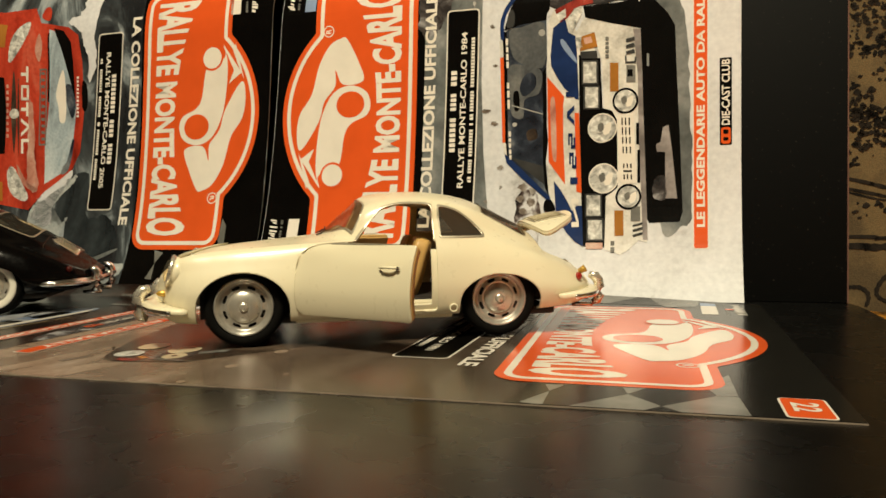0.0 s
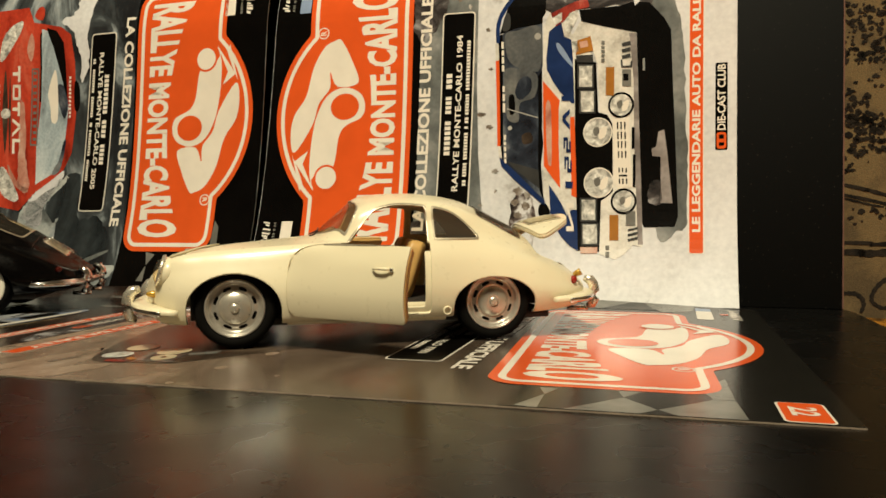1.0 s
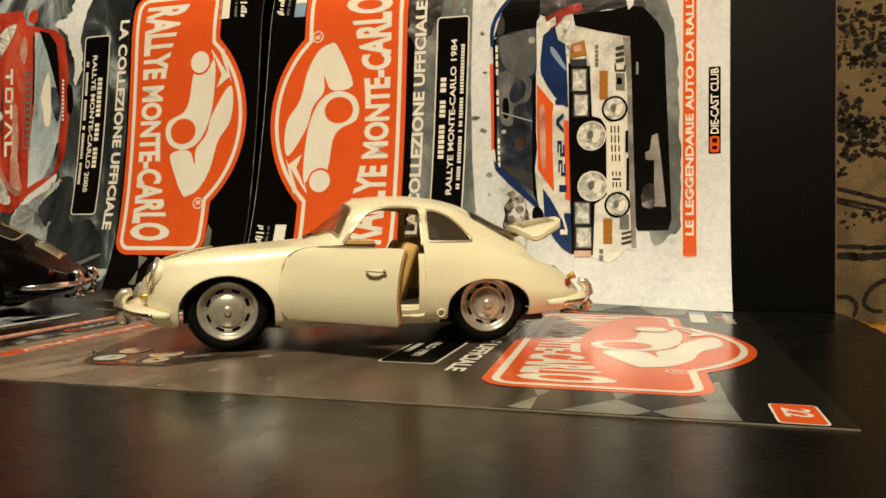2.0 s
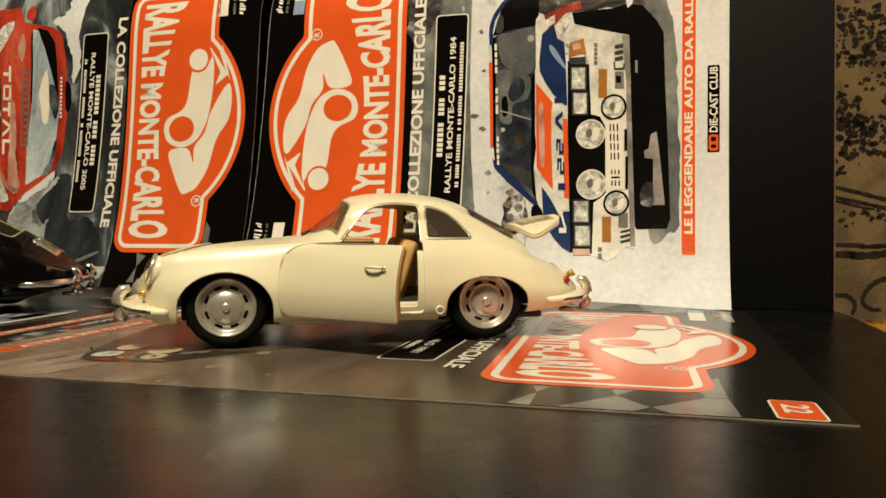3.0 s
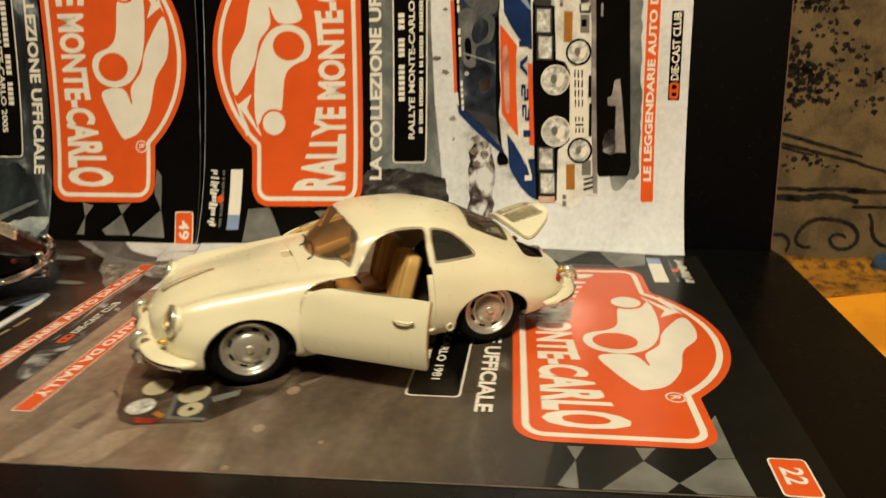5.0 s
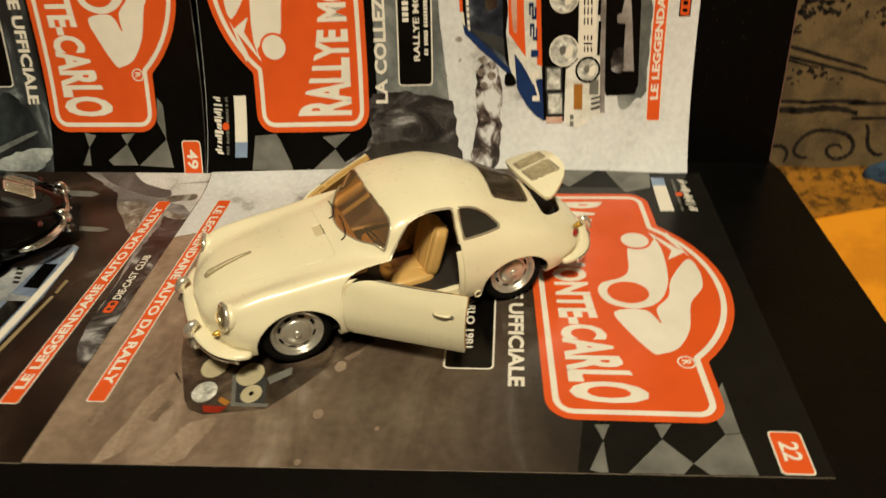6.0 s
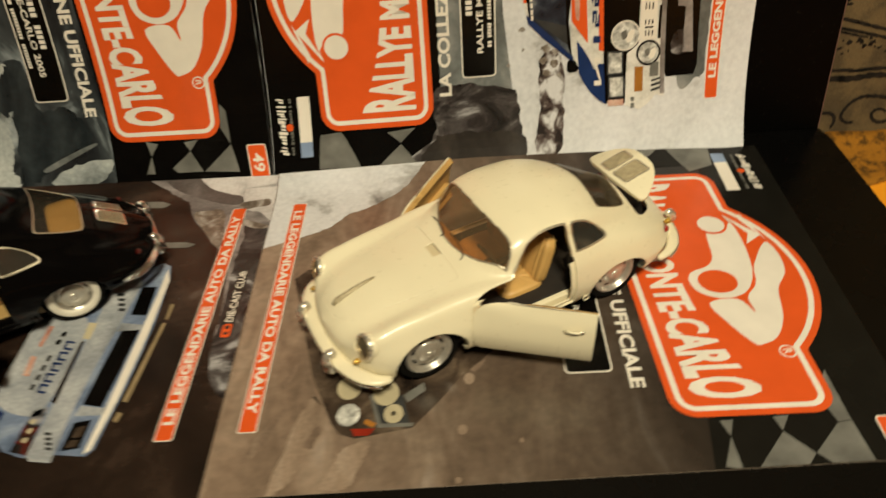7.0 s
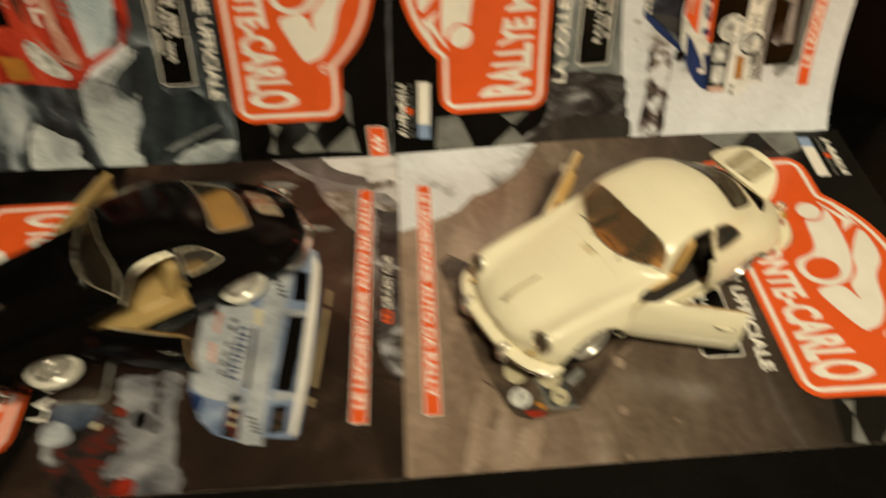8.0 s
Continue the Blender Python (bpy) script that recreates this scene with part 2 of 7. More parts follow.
def curl(x, y):
    """How far the back edge of a flat cover rises where it runs up against the upright ones. Straight between the knots."""

    def rise(v):
        return 0.0058 * max(0.0, (v + 0.047) / 0.029) ** 2

    if y <= CURL[0]:
        return 0.0
    k = min(int((y - CURL[0]) / 0.003 + 1e-6), len(CURL) - 2)
    u = (y - CURL[k]) / 0.003
    fade = min(1.0, max(0.0, (0.175 - x) / 0.20))
    return fade * (rise(CURL[k]) * (1 - u) + rise(CURL[k + 1]) * u)


# ---- the room, closed around ----
for nm, lo, hi in (
    ("wall_behind", (-1.7, 0.42, -0.5), (1.5, 0.50, 2.0)),
    ("wall_left", (-1.78, -2.3, -0.5), (-1.7, 0.5, 2.0)),
    ("wall_right", (1.5, -2.3, -0.5), (1.58, 0.5, 2.0)),
    ("wall_front", (-1.78, -2.38, -0.5), (1.58, -2.3, 2.0)),
    ("ceiling", (-1.78, -2.38, 2.0), (1.58, 0.5, 2.06)),
    ("floor", (-1.78, -2.38, -0.56), (1.58, 0.5, -0.5)),
):
    tagged(part(nm, block(nm, lo, hi, PLASTER)), "plain cream plaster of the room", "wall" if nm.startswith("wall") else nm, kind="structure")

# ---- board and panel ----
bm = bmesh.new()
T = 0.012
ring = [(-0.80, -0.66), (0.2545, -0.66), (0.2388, -0.004), (0.2350, 0.0078), (0.2335, 0.0160), (-0.80, 0.0160)]
bottom = [bm.verts.new((x, y, -0.0006 - T)) for x, y in ring]
top = [bm.verts.new((x, y, -0.0006)) for x, y in ring]
bm.faces.new(bottom[::-1])
bm.faces.new(top)
for i in range(len(ring)):
    bm.faces.new((bottom[i], bottom[(i + 1) % len(ring)], top[(i + 1) % len(ring)], top[i]))
bmesh.ops.bevel(bm, geom=bm.edges[:], offset=0.0012, segments=2, affect="EDGES")
tagged(part("base_board", finish(bm, "base_board", BOARD)), "glossy black display board lying on an orange cover", "board")

def leaning(name, x0, x1, y0, y1, top, material):
    """An upright slab that leans back and widens a little upwards; y0, y1: how far its faces stand behind the panel's front."""
    bm = bmesh.new()
    bmesh.ops.create_cube(bm, size=1)
    for v in bm.verts:
        z = 0.0 if v.co.z < 0 else top
        v.co = Vector(((x0 if v.co.x < 0 else x1) + (0.02 * z if max(x0, v.co.x) > 0 else 0.0), 0.0100 + 0.15 * z + (y0 if v.co.y < 0 else y1), z - 0.0005))
    bmesh.ops.bevel(bm, geom=bm.edges[:], offset=0.0003, segments=1, affect="EDGES")
    return finish(bm, name, material)


panel = thing("back_panel", "dusty black upright panel leaning back behind the models", "panel")
part("board", leaning("board", -0.80, 0.2336, 0.0, 0.0030, 0.42, PANEL), panel)
part("edge_strip", leaning("edge_strip", 0.2336, 0.2345, 0.0002, 0.0028, 0.4196, CARD), panel, "brown bare card edge")

# ---- the sofa on which the board lies ----
def cloth(name, base, second, scale, bump, rough=0.95):
    m = bpy.data.materials.new(name)
    m.use_nodes = True
    nt = m.node_tree
    p = nt.nodes["Principled BSDF"]
    p.inputs["Roughness"].default_value = rough
    p.inputs["Specular IOR Level"].default_value = 0.15
    tc = nt.nodes.new("ShaderNodeTexCoord")
    big = node(nt, "ShaderNodeTexNoise", Scale=scale, Detail=6.0, Roughness=0.65)
    nt.links.new(tc.outputs["Object"], big.inputs["Vector"])
    ramp = nt.nodes.new("ShaderNodeValToRGB")
    els = ramp.color_ramp.elements
    els[0].position, els[1].position = 0.40, 0.52
    els[0].color, els[1].color = (*second, 1), (*base, 1)
    nt.links.new(big.outputs["Fac"], ramp.inputs["Fac"])
    weave = node(nt, "ShaderNodeTexNoise", Scale=1400.0, Detail=2.0)
    nt.links.new(tc.outputs["Object"], weave.inputs["Vector"])
    mix = nt.nodes.new("ShaderNodeMix")
    mix.data_type, mix.blend_type = "RGBA", "OVERLAY"
    mix.inputs["Factor"].default_value = 0.5
    nt.links.new(ramp.outputs["Color"], mix.inputs["A"])
    nt.links.new(weave.outputs["Fac"], mix.inputs["B"])
    nt.links.new(mix.outputs["Result"], p.inputs["Base Color"])
    b = node(nt, "ShaderNodeBump", Strength=bump, Distance=0.001)
    nt.links.new(weave.outputs["Fac"], b.inputs["Height"])
    nt.links.new(b.outputs["Normal"], p.inputs["Normal"])
    return m


BACKCLOTH = cloth("patterned_back_cloth", (0.120, 0.083, 0.041), (0.072, 0.051, 0.028), 26, 0.5)
LACE = cloth("black_lace_print", (0.016, 0.012, 0.009), (0.006, 0.005, 0.004), 90, 0.5)
ORANGE = cloth("orange_cover", (0.80, 0.30, 0.015), (0.62, 0.22, 0.012), 12, 0.4)
WEAVE = cloth("brown_orange_band", (0.33, 0.135, 0.014), (0.09, 0.042, 0.008), 130, 0.8)
BLUECLOTH = cloth("blue_cloth", (0.04, 0.075, 0.13), (0.015, 0.02, 0.04), 60, 0.6)


def back_y(z):
    return 0.0135 + 0.20 * z


sofa = thing("sofa", "sofa with a patterned back and an orange seat cover", "sofa")
bm = bmesh.new()
prof = [(back_y(-0.02), -0.02), (back_y(0.36), 0.36), (back_y(0.36) + 0.03, 0.43), (back_y(0.36) + 0.12, 0.45), (0.30, 0.40), (0.34, -0.49), (0.02, -0.49)]
ends = [[bm.verts.new((x, y, z)) for y, z in prof] for x in (-1.2, 1.1)]
for k in range(len(prof)):
    j = (k + 1) % len(prof)
    bm.faces.new((ends[0][k], ends[1][k], ends[1][j], ends[0][j]))
bm.faces.new(ends[0])
bm.faces.new(ends[1][::-1])
bmesh.ops.recalc_face_normals(bm, faces=bm.faces[:])
back = part("backrest", finish(bm, "backrest", BACKCLOTH), sofa, "beige back cloth with black scrolls")
part("seat", block("seat", (-1.2, -0.95, -0.45), (1.1, 0.008, -0.0128), ORANGE, 0.008, 3), sofa, "orange seat cover")
bm = bmesh.new()
cols, rows_ = 60, 8
grid = []
for i in range(cols + 1):
    x = 0.20 + 0.9 * i / cols
    front = -0.047 + 0.25 * min(x - 0.25, 0.07) - 0.002 * math.sin(i * 0.7)
    grid.append([bm.verts.new((x, front + (0.0120 - front) * j / rows_, -0.0118 + 0.0009 * math.sin(1.9 * i + j) + 0.0058 * max(0.0, (j - 4) / 4) ** 2)) for j in range(rows_ + 1)])
for i in range(cols):
    for j in range(rows_):
        bm.faces.new((grid[i][j], grid[i + 1][j], grid[i + 1][j + 1], grid[i][j + 1]))
band_ob = part("cover_border", finish(bm, "cover_border", WEAVE, True), sofa, "woven brown and orange border")
solid = band_ob.modifiers.new("thickness", "SOLIDIFY")
solid.thickness, solid.offset = 0.0015, -1


def ribbon(name, pts, width, material, n=8):
    """A printed line on the back cloth, from points (x, z)."""
    fine = []
    for k in range(len(pts) - 1):
        p = [Vector(pts[min(max(k + i, 0), len(pts) - 1)]) for i in (-1, 0, 1, 2)]
        for s in range(n):
            u = s / n
            fine.append(0.5 * (2 * p[1] + (p[2] - p[0]) * u + (2 * p[0] - 5 * p[1] + 4 * p[2] - p[3]) * u * u + (3 * p[1] - p[0] - 3 * p[2] + p[3]) * u ** 3))
    fine.append(Vector(pts[-1]))
    verts, faces = [], []
    for k, p in enumerate(fine):
        d = (fine[min(k + 1, len(fine) - 1)] - fine[max(k - 1, 0)]).normalized()
        w = width * (0.55 + 0.45 * math.sin(math.pi * min(1, 0.12 + 0.8 * k / len(fine)))) * (1 + 0.18 * math.sin(5.1 * k))
        for s in (-1, 1):
            x, z = p.x - s * d.y * w / 2, p.y + s * d.x * w / 2
            verts.append((x, back_y(z) - 0.0004, z))
        if k:
            faces.append((2 * k - 2, 2 * k, 2 * k + 1, 2 * k - 1))
    return part(name, mesh_of(name, verts, faces, material), back)


def lay_scrolls(dx):
    """One repeat of the scrolls along the foot of the back cloth."""
    for name, width, pts in (
        ("scroll", 0.0027, [(0.2604, 0.0011), (0.2558, 0.0008), (0.2515, 0.0034), (0.2505, 0.0069), (0.2529, 0.0122), (0.2572, 0.0167), (0.2638, 0.0197), (0.2711, 0.0197), (0.2789, 0.0186), (0.2856, 0.0160), (0.2898, 0.0105), (0.2894, 0.0049), (0.2851, 0.0008), (0.2790, -0.0002), (0.2744, 0.0020), (0.2725, 0.0062), (0.2752, 0.0094), (0.2800, 0.0094), (0.2827, 0.0072)]),
        ("scroll", 0.0026, [(0.2330, 0.0088), (0.2378, 0.0090), (0.2417, 0.0088), (0.2453, 0.0059), (0.2460, 0.0019), (0.2443, -0.0026)]),
        ("scroll", 0.0026, [(0.2962, 0.0240), (0.2985, 0.0187), (0.2990, 0.0123), (0.3012, 0.0067), (0.3063, 0.0027), (0.3110, 0.0030)]),
    ):
        ribbon(name, [(x + dx, z) for x, z in pts], width, LACE)


for off in range(3):
    lay_scrolls(0.083 * off)
for name, width, pts in (
    ("double_line", 0.0026, [(0.10, 0.0400), (0.2380, 0.0400), (0.2516, 0.0390), (0.2666, 0.0397), (0.2818, 0.0398), (0.2932, 0.0391), (0.3077, 0.0380), (0.60, 0.0385), (1.0, 0.039)]),
    ("double_line", 0.0042, [(0.12, 0.0345), (0.2370, 0.0342), (0.2448, 0.0333), (0.2562, 0.0338), (0.2675, 0.0351), (0.2790, 0.0341), (0.2891, 0.0312)]),
    ("double_line", 0.0018, [(0.2960, 0.0283), (0.2999, 0.0282), (0.3099, 0.0280), (0.60, 0.0290)]),
    ("double_line", 0.0024, [(0.12, 0.1080), (0.2395, 0.0757), (0.2496, 0.0729), (0.2613, 0.0693), (0.2730, 0.0661), (0.2900, 0.0610)]),
    ("double_line", 0.0022, [(0.12, 0.0980), (0.2398, 0.0692), (0.2546, 0.0655), (0.2702, 0.0614), (0.2858, 0.0577), (0.3048, 0.0517), (0.42, 0.0240)]),
    ("double_line", 0.0014, [(0.2300, 0.0695), (0.2402, 0.0668), (0.2512, 0.0637), (0.2589, 0.0621)]),
):
    ribbon(name, pts, width, LACE)
rng = random.Random(5)
# sprigs: (x, z, spread along x, spread up, how many blots)
for cx, cz, wide, tall, count in ((0.2500, 0.0575, 0.012, 0.006, 12), (0.2670, 0.0560, 0.009, 0.005, 8), (0.2460, 0.0900, 0.010, 0.006, 12), (0.2560, 0.1090, 0.016, 0.013, 120), (0.2440, 0.1240, 0.010, 0.010, 60), (0.2900, 0.1130, 0.012, 0.006, 22), (0.2890, 0.0935, 0.010, 0.005, 12), (0.2780, 0.1280, 0.012, 0.006, 16), (0.256, 0.175, 0.020, 0.021, 150), (0.262, 0.142, 0.022, 0.008, 24), (0.290, 0.168, 0.020, 0.008, 24), (0.250, 0.188, 0.016, 0.010, 24)):
    for k in range(count):
        x, z = cx + wide * rng.uniform(-1, 1), cz + tall * rng.uniform(-1, 1)
        r = 0.0007 + 0.0019 * rng.random() ** 1.5
        loop = [(x + r * (0.5 + 0.9 * rng.random()) * math.cos(a), z + 0.8 * r * (0.5 + 0.9 * rng.random()) * math.sin(a)) for a in [2 * math.pi * i / 9 for i in range(9)]]
        part("lace_blot", mesh_of("lace_blot", [(a, back_y(b) - 0.0005, b) for a, b in loop], [tuple(range(9))], LACE), back)

bm = bmesh.new()
bmesh.ops.create_uvsphere(bm, u_segments=24, v_segments=12, radius=1)
for v in bm.verts:
    k = 1 + 0.16 * math.sin(7 * v.co.x + 3 * v.co.y)
    v.co = Vector((0.341 + 0.044 * v.co.x * k, 0.0005 + 0.0105 * v.co.y * k, -0.0095 + max(v.co.z, -0.15) * 0.0155 * k))
tagged(part("blue_cloth", finish(bm, "blue_cloth", BLUECLOTH, True)), "crumpled dark blue cloth on the orange cover", "cloth")

# ---- printed sheets ----
class Sheet:
    """A flat print: a runs to the right, b up the panel or away over the board."""

    def __init__(self, bend, name, corners, material, label):
        self.bend = bend
        self.root = thing(name, label, "poster", group="rally collection covers")
        low, high = corners[0][1], corners[2][1]
        self.rim = corners
        levels = [low] + [k for k in KNOTS if low < k < high] + [high] if bend else [j / 16 for j in range(13)] + [0.75 + j / 100 for j in range(1, 26)]
        n, m = 24, len(levels) - 1
        verts, faces = [], []
        for level in levels:
            v = (level - low) / (high - low) if bend else level
            for i in range(n + 1):
                u = i / n
                a = (1 - v) * ((1 - u) * corners[0][0] + u * corners[1][0]) + v * ((1 - u) * corners[3][0] + u * corners[2][0])
                b = (1 - v) * ((1 - u) * corners[0][1] + u * corners[1][1]) + v * ((1 - u) * corners[3][1] + u * corners[2][1])
                verts.append((a, b))
        under = len(verts)
        verts = [self.place(a, b, 0) for a, b in verts] + [self.place(a, b, -5.0) for a, b in verts]
        row = n + 1
        for j in range(m):
            for i in range(n):
                q = (j * row + i, j * row + i + 1, (j + 1) * row + i + 1, (j + 1) * row + i)
                faces += [q, tuple(under + k for k in q[::-1])]
        edge = [i for i in range(n)] + [n + j * row for j in range(m)] + [m * row + n - i for i in range(n)] + [(m - j) * row for j in range(m)]
        for k, i in enumerate(edge):
            j = edge[(k + 1) % len(edge)]
            faces.append((i, under + i, under + j, j))
        me = mesh_of("print", verts, faces, [material, PAPER])
        for p in me.polygons[2 * n * m :]:
            p.material_index = 1
        part("print", me, self.root)

    def place(self, a, b, layer):
        lift = layer * 0.00011
        return Vector((a, stand(self.bend, a, b) - lift, b)) if self.bend else Vector((a, b, lift + curl(a, b)))

    def add(self, name, loops, material, layer=1, label="", faces=None):
        """A printed field: loops of (a, b); with faces, loops is one list of points. It is cut along the knots to follow the bend."""
        bm = bmesh.new()
        if faces is None:
            for loop in loops:
                bm.faces.new([bm.verts.new((a, b, 0)) for a, b in loop])
            bmesh.ops.triangulate(bm, faces=bm.faces[:])
        else:
            vs = [bm.verts.new((a, b, 0)) for a, b in loops]
            for f in faces:
                bm.faces.new([vs[i] for i in f])
        if self.bend:
            low, high = min(v.co.y for v in bm.verts), max(v.co.y for v in bm.verts)
            for k in KNOTS:
                if low < k < high:
                    bmesh.ops.bisect_plane(bm, geom=bm.verts[:] + bm.edges[:] + bm.faces[:], dist=1e-7, plane_co=(0, k, 0), plane_no=(0, 1, 0))
        else:
            for k in range(4):
                (x0, y0), (x1, y1) = self.rim[k], self.rim[(k + 1) % 4]
                out = Vector((y1 - y0, x0 - x1, 0)).normalized()
                bmesh.ops.bisect_plane(bm, geom=bm.verts[:] + bm.edges[:] + bm.faces[:], dist=1e-7, plane_co=Vector((x0, y0, 0)) - 0.0002 * out, plane_no=out, clear_outer=True)
            high = max(v.co.y for v in bm.verts)
            for k in CURL:
                if k < high and k > min(v.co.y for v in bm.verts):
                    bmesh.ops.bisect_plane(bm, geom=bm.verts[:] + bm.edges[:] + bm.faces[:], dist=1e-7, plane_co=(0, k, 0), plane_no=(0, 1, 0))
            if bm.verts and high > CURL[0]:
                left, right = min(v.co.x for v in bm.verts), max(v.co.x for v in bm.verts)
                for k in range(11):
                    if left < -0.025 + 0.02 * k < right:
                        bmesh.ops.bisect_plane(bm, geom=bm.verts[:] + bm.edges[:] + bm.faces[:], dist=1e-7, plane_co=(-0.025 + 0.02 * k, 0, 0), plane_no=(1, 0, 0))
        for v in bm.verts:
            v.co = self.place(v.co.x, v.co.y, layer)
        return part(name, finish(bm, name, material), self.root, label)

    def band(self, name, outer, inner, material, layer=1):
        n = len(outer)
        return self.add(name, outer + inner, material, layer, faces=[(i, (i + 1) % n, n + (i + 1) % n, n + i) for i in range(n)])


class Lay:
    """Turns a cover's own directions (s along its writing, t up the cover) into a sheet's. way 1: writing runs up and the cover's head is to the left; -1: the reverse.
    slant: how far the print runs to the right on its way up, from the height mid on."""

    def __init__(self, a, b, way, slant=0.0, mid=0.1):
        self.a, self.b, self.way, self.slant, self.mid = a, b, way, slant, mid

    def __call__(self, pts):
        return [(self.a - self.way * t + self.slant * (self.b + self.way * s - self.mid), self.b + self.way * s) for s, t in pts]


def rounded(s0, t0, s1, t1, r, n=5):
    out = []
    for cs, ct, a0 in ((s1 - r, t1 - r, 0), (s0 + r, t1 - r, 90), (s0 + r, t0 + r, 180), (s1 - r, t0 + r, 270)):
        out += [(cs + r * math.cos(radians(a0 + 90 * k / n)), ct + r * math.sin(radians(a0 + 90 * k / n))) for k in range(n + 1)]
    return out


def disc(s, t, r, n=28, rt=None):
    return [(s + r * math.cos(2 * math.pi * k / n), t + (rt or r) * math.sin(2 * math.pi * k / n)) for k in range(n)]


def smooth_loop(pts, n=5):
    out, m = [], len(pts)
    for i in range(m):
        p = [Vector(pts[(i + k) % m]) for k in (-1, 0, 1, 2)]
        for k in range(n):
            u = k / n
            out.append(tuple(0.5 * (2 * p[1] + (p[2] - p[0]) * u + (2 * p[0] - 5 * p[1] + 4 * p[2] - p[3]) * u * u + (3 * p[1] - p[0] - 3 * p[2] + p[3]) * u ** 3)))
    return out


def ragged(pts, amp, seed=1, n=7):
    """A loose outline, like the edge of a thing out of focus in a photograph."""
    rng = random.Random(seed)
    return [(x + amp * (rng.random() - 0.5), y + amp * (rng.random() - 0.5)) for x, y in smooth_loop(pts, n)]


WORDS = {}


def writing(text, bold=0.022):
    """The faces of a line of writing, fitted into 0..1 by 0..1."""
    if (text, bold) not in WORDS:
        cu = bpy.data.curves.new("writing", "FONT")
        cu.body, cu.resolution_u, cu.offset, cu.fill_mode = text, 3, bold, "FRONT"
        ob = bpy.data.objects.new("writing", cu)
        scene.collection.objects.link(ob)
        me = bpy.data.meshes.new_from_object(ob.evaluated_get(bpy.context.evaluated_depsgraph_get()))
        pts = [(v.co.x, v.co.y) for v in me.vertices]
        x0, x1 = min(p[0] for p in pts), max(p[0] for p in pts)
        y0, y1 = min(p[1] for p in pts), max(p[1] for p in pts)
        WORDS[(text, bold)] = ([((x - x0) / (x1 - x0), (y - y0) / (y1 - y0)) for x, y in pts], [tuple(p.vertices) for p in me.polygons])
        bpy.data.objects.remove(ob)
        bpy.data.meshes.remove(me)
        bpy.data.curves.remove(cu)
    return WORDS[(text, bold)]


def write(sheet, lay, text, s0, s1, t0, t1, material, layer=3, bold=0.022, top=None):
    pts, faces = writing(text, bold)
    out = []
    for u, v in pts:
        s = s0 + u * (s1 - s0)
        high = top(s) if top else t1
        out.append((s, t0 + v * (high - t0)))
    return sheet.add("lettering", lay(out), material, layer, faces=faces)


def plate_edge(d, n=300):
    """The outline of the rally plate, drawn in by d: a rounded oblong with an arched head."""
    mid, out = (0.1025, 0.042), []

    def inside(s, t):
        qs, qt, r = abs(s - 0.1025) - 0.1025 + 0.013, abs(t - 0.04025) - 0.04025 + 0.013, 0.013
        oblong = math.hypot(max(qs, 0), max(qt, 0)) + min(max(qs, qt), 0) - r
        arch = math.hypot(s - 0.1025, t - 0.0195) - 0.0871
        return min(oblong, max(arch, 0.03 - t)) + d

    for k in range(n):
        w = (math.cos(2 * math.pi * k / n), math.sin(2 * math.pi * k / n))
        lo, hi = 0.0, 0.16
        for _ in range(24):
            r = (lo + hi) / 2
            lo, hi = (r, hi) if inside(mid[0] + r * w[0], mid[1] + r * w[1]) < 0 else (lo, r)
        out.append((mid[0] + lo * w[0], mid[1] + lo * w[1]))
    return out


def rally_plate(sheet, lay):
    sheet.add("rally_plate", [lay(plate_edge(0))], RED, 2, "red rally plate with a white line and a drawn car")
    sheet.band("plate_line", lay(plate_edge(0.0036)), lay(plate_edge(0.0066)), CREAM, 3)
    write(sheet, lay, "RALLYE MONTE-CARLO", 0.0108, 0.1942, 0.0118, 0.034, CREAM, 3, 0.042, lambda s: 0.0310 + 0.0205 * (abs(s - 0.1025) / 0.0917) ** 2.2)
    sheet.add("drawn_wing", [lay(smooth_loop([(0.1596, 0.060), (0.1587, 0.055), (0.1421, 0.046), (0.1270, 0.0415), (0.1250, 0.058), (0.1362, 0.064), (0.1240, 0.0640), (0.1128, 0.0725), (0.0972, 0.077), (0.0767, 0.0905), (0.0874, 0.0945), (0.1040, 0.0925), (0.1187, 0.083), (0.1401, 0.0775), (0.1548, 0.069)], 4))], CREAM, 3)
    sheet.add("drawn_body", [lay(smooth_loop([(0.1099, 0.0355), (0.1011, 0.0385), (0.0957, 0.050), (0.0870, 0.0555), (0.0645, 0.0590), (0.0616, 0.0700), (0.0543, 0.0765), (0.0489, 0.0735), (0.0601, 0.0775), (0.0816, 0.0775), (0.1031, 0.0740), (0.1187, 0.0655), (0.1240, 0.0525), (0.1196, 0.040)], 4))], CREAM, 3)
    sheet.add("drawn_wheel", [lay(disc(0.1097, 0.0515, 0.0098, rt=0.0112))], RED, 4)
    sheet.add("drawn_gap", [lay(disc(0.0572, 0.0640, 0.0098))], RED, 4)
    sheet.add("drawn_head", [lay(disc(0.0572, 0.0640, 0.0082))], CREAM, 5)
    sheet.add("drawn_scarf", [lay([(0.0777, 0.0795), (0.0699, 0.0905), (0.0621, 0.0845), (0.0474, 0.0735), (0.0601, 0.0795), (0.0679, 0.0835)])], CREAM, 4)
    sheet.add("drawn_scarf", [lay([(0.0748, 0.0925), (0.0611, 0.0885), (0.0474, 0.0845), (0.0533, 0.0825), (0.0640, 0.0870)])], CREAM, 4)
    sheet.band("mark_ring", lay(disc(0.1655, 0.0700, 0.0044, 20)), lay(disc(0.1655, 0.0700, 0.0036, 20)), CREAM, 3)
    write(sheet, lay, "R", 0.1637, 0.1673, 0.0680, 0.0722, CREAM, 3)


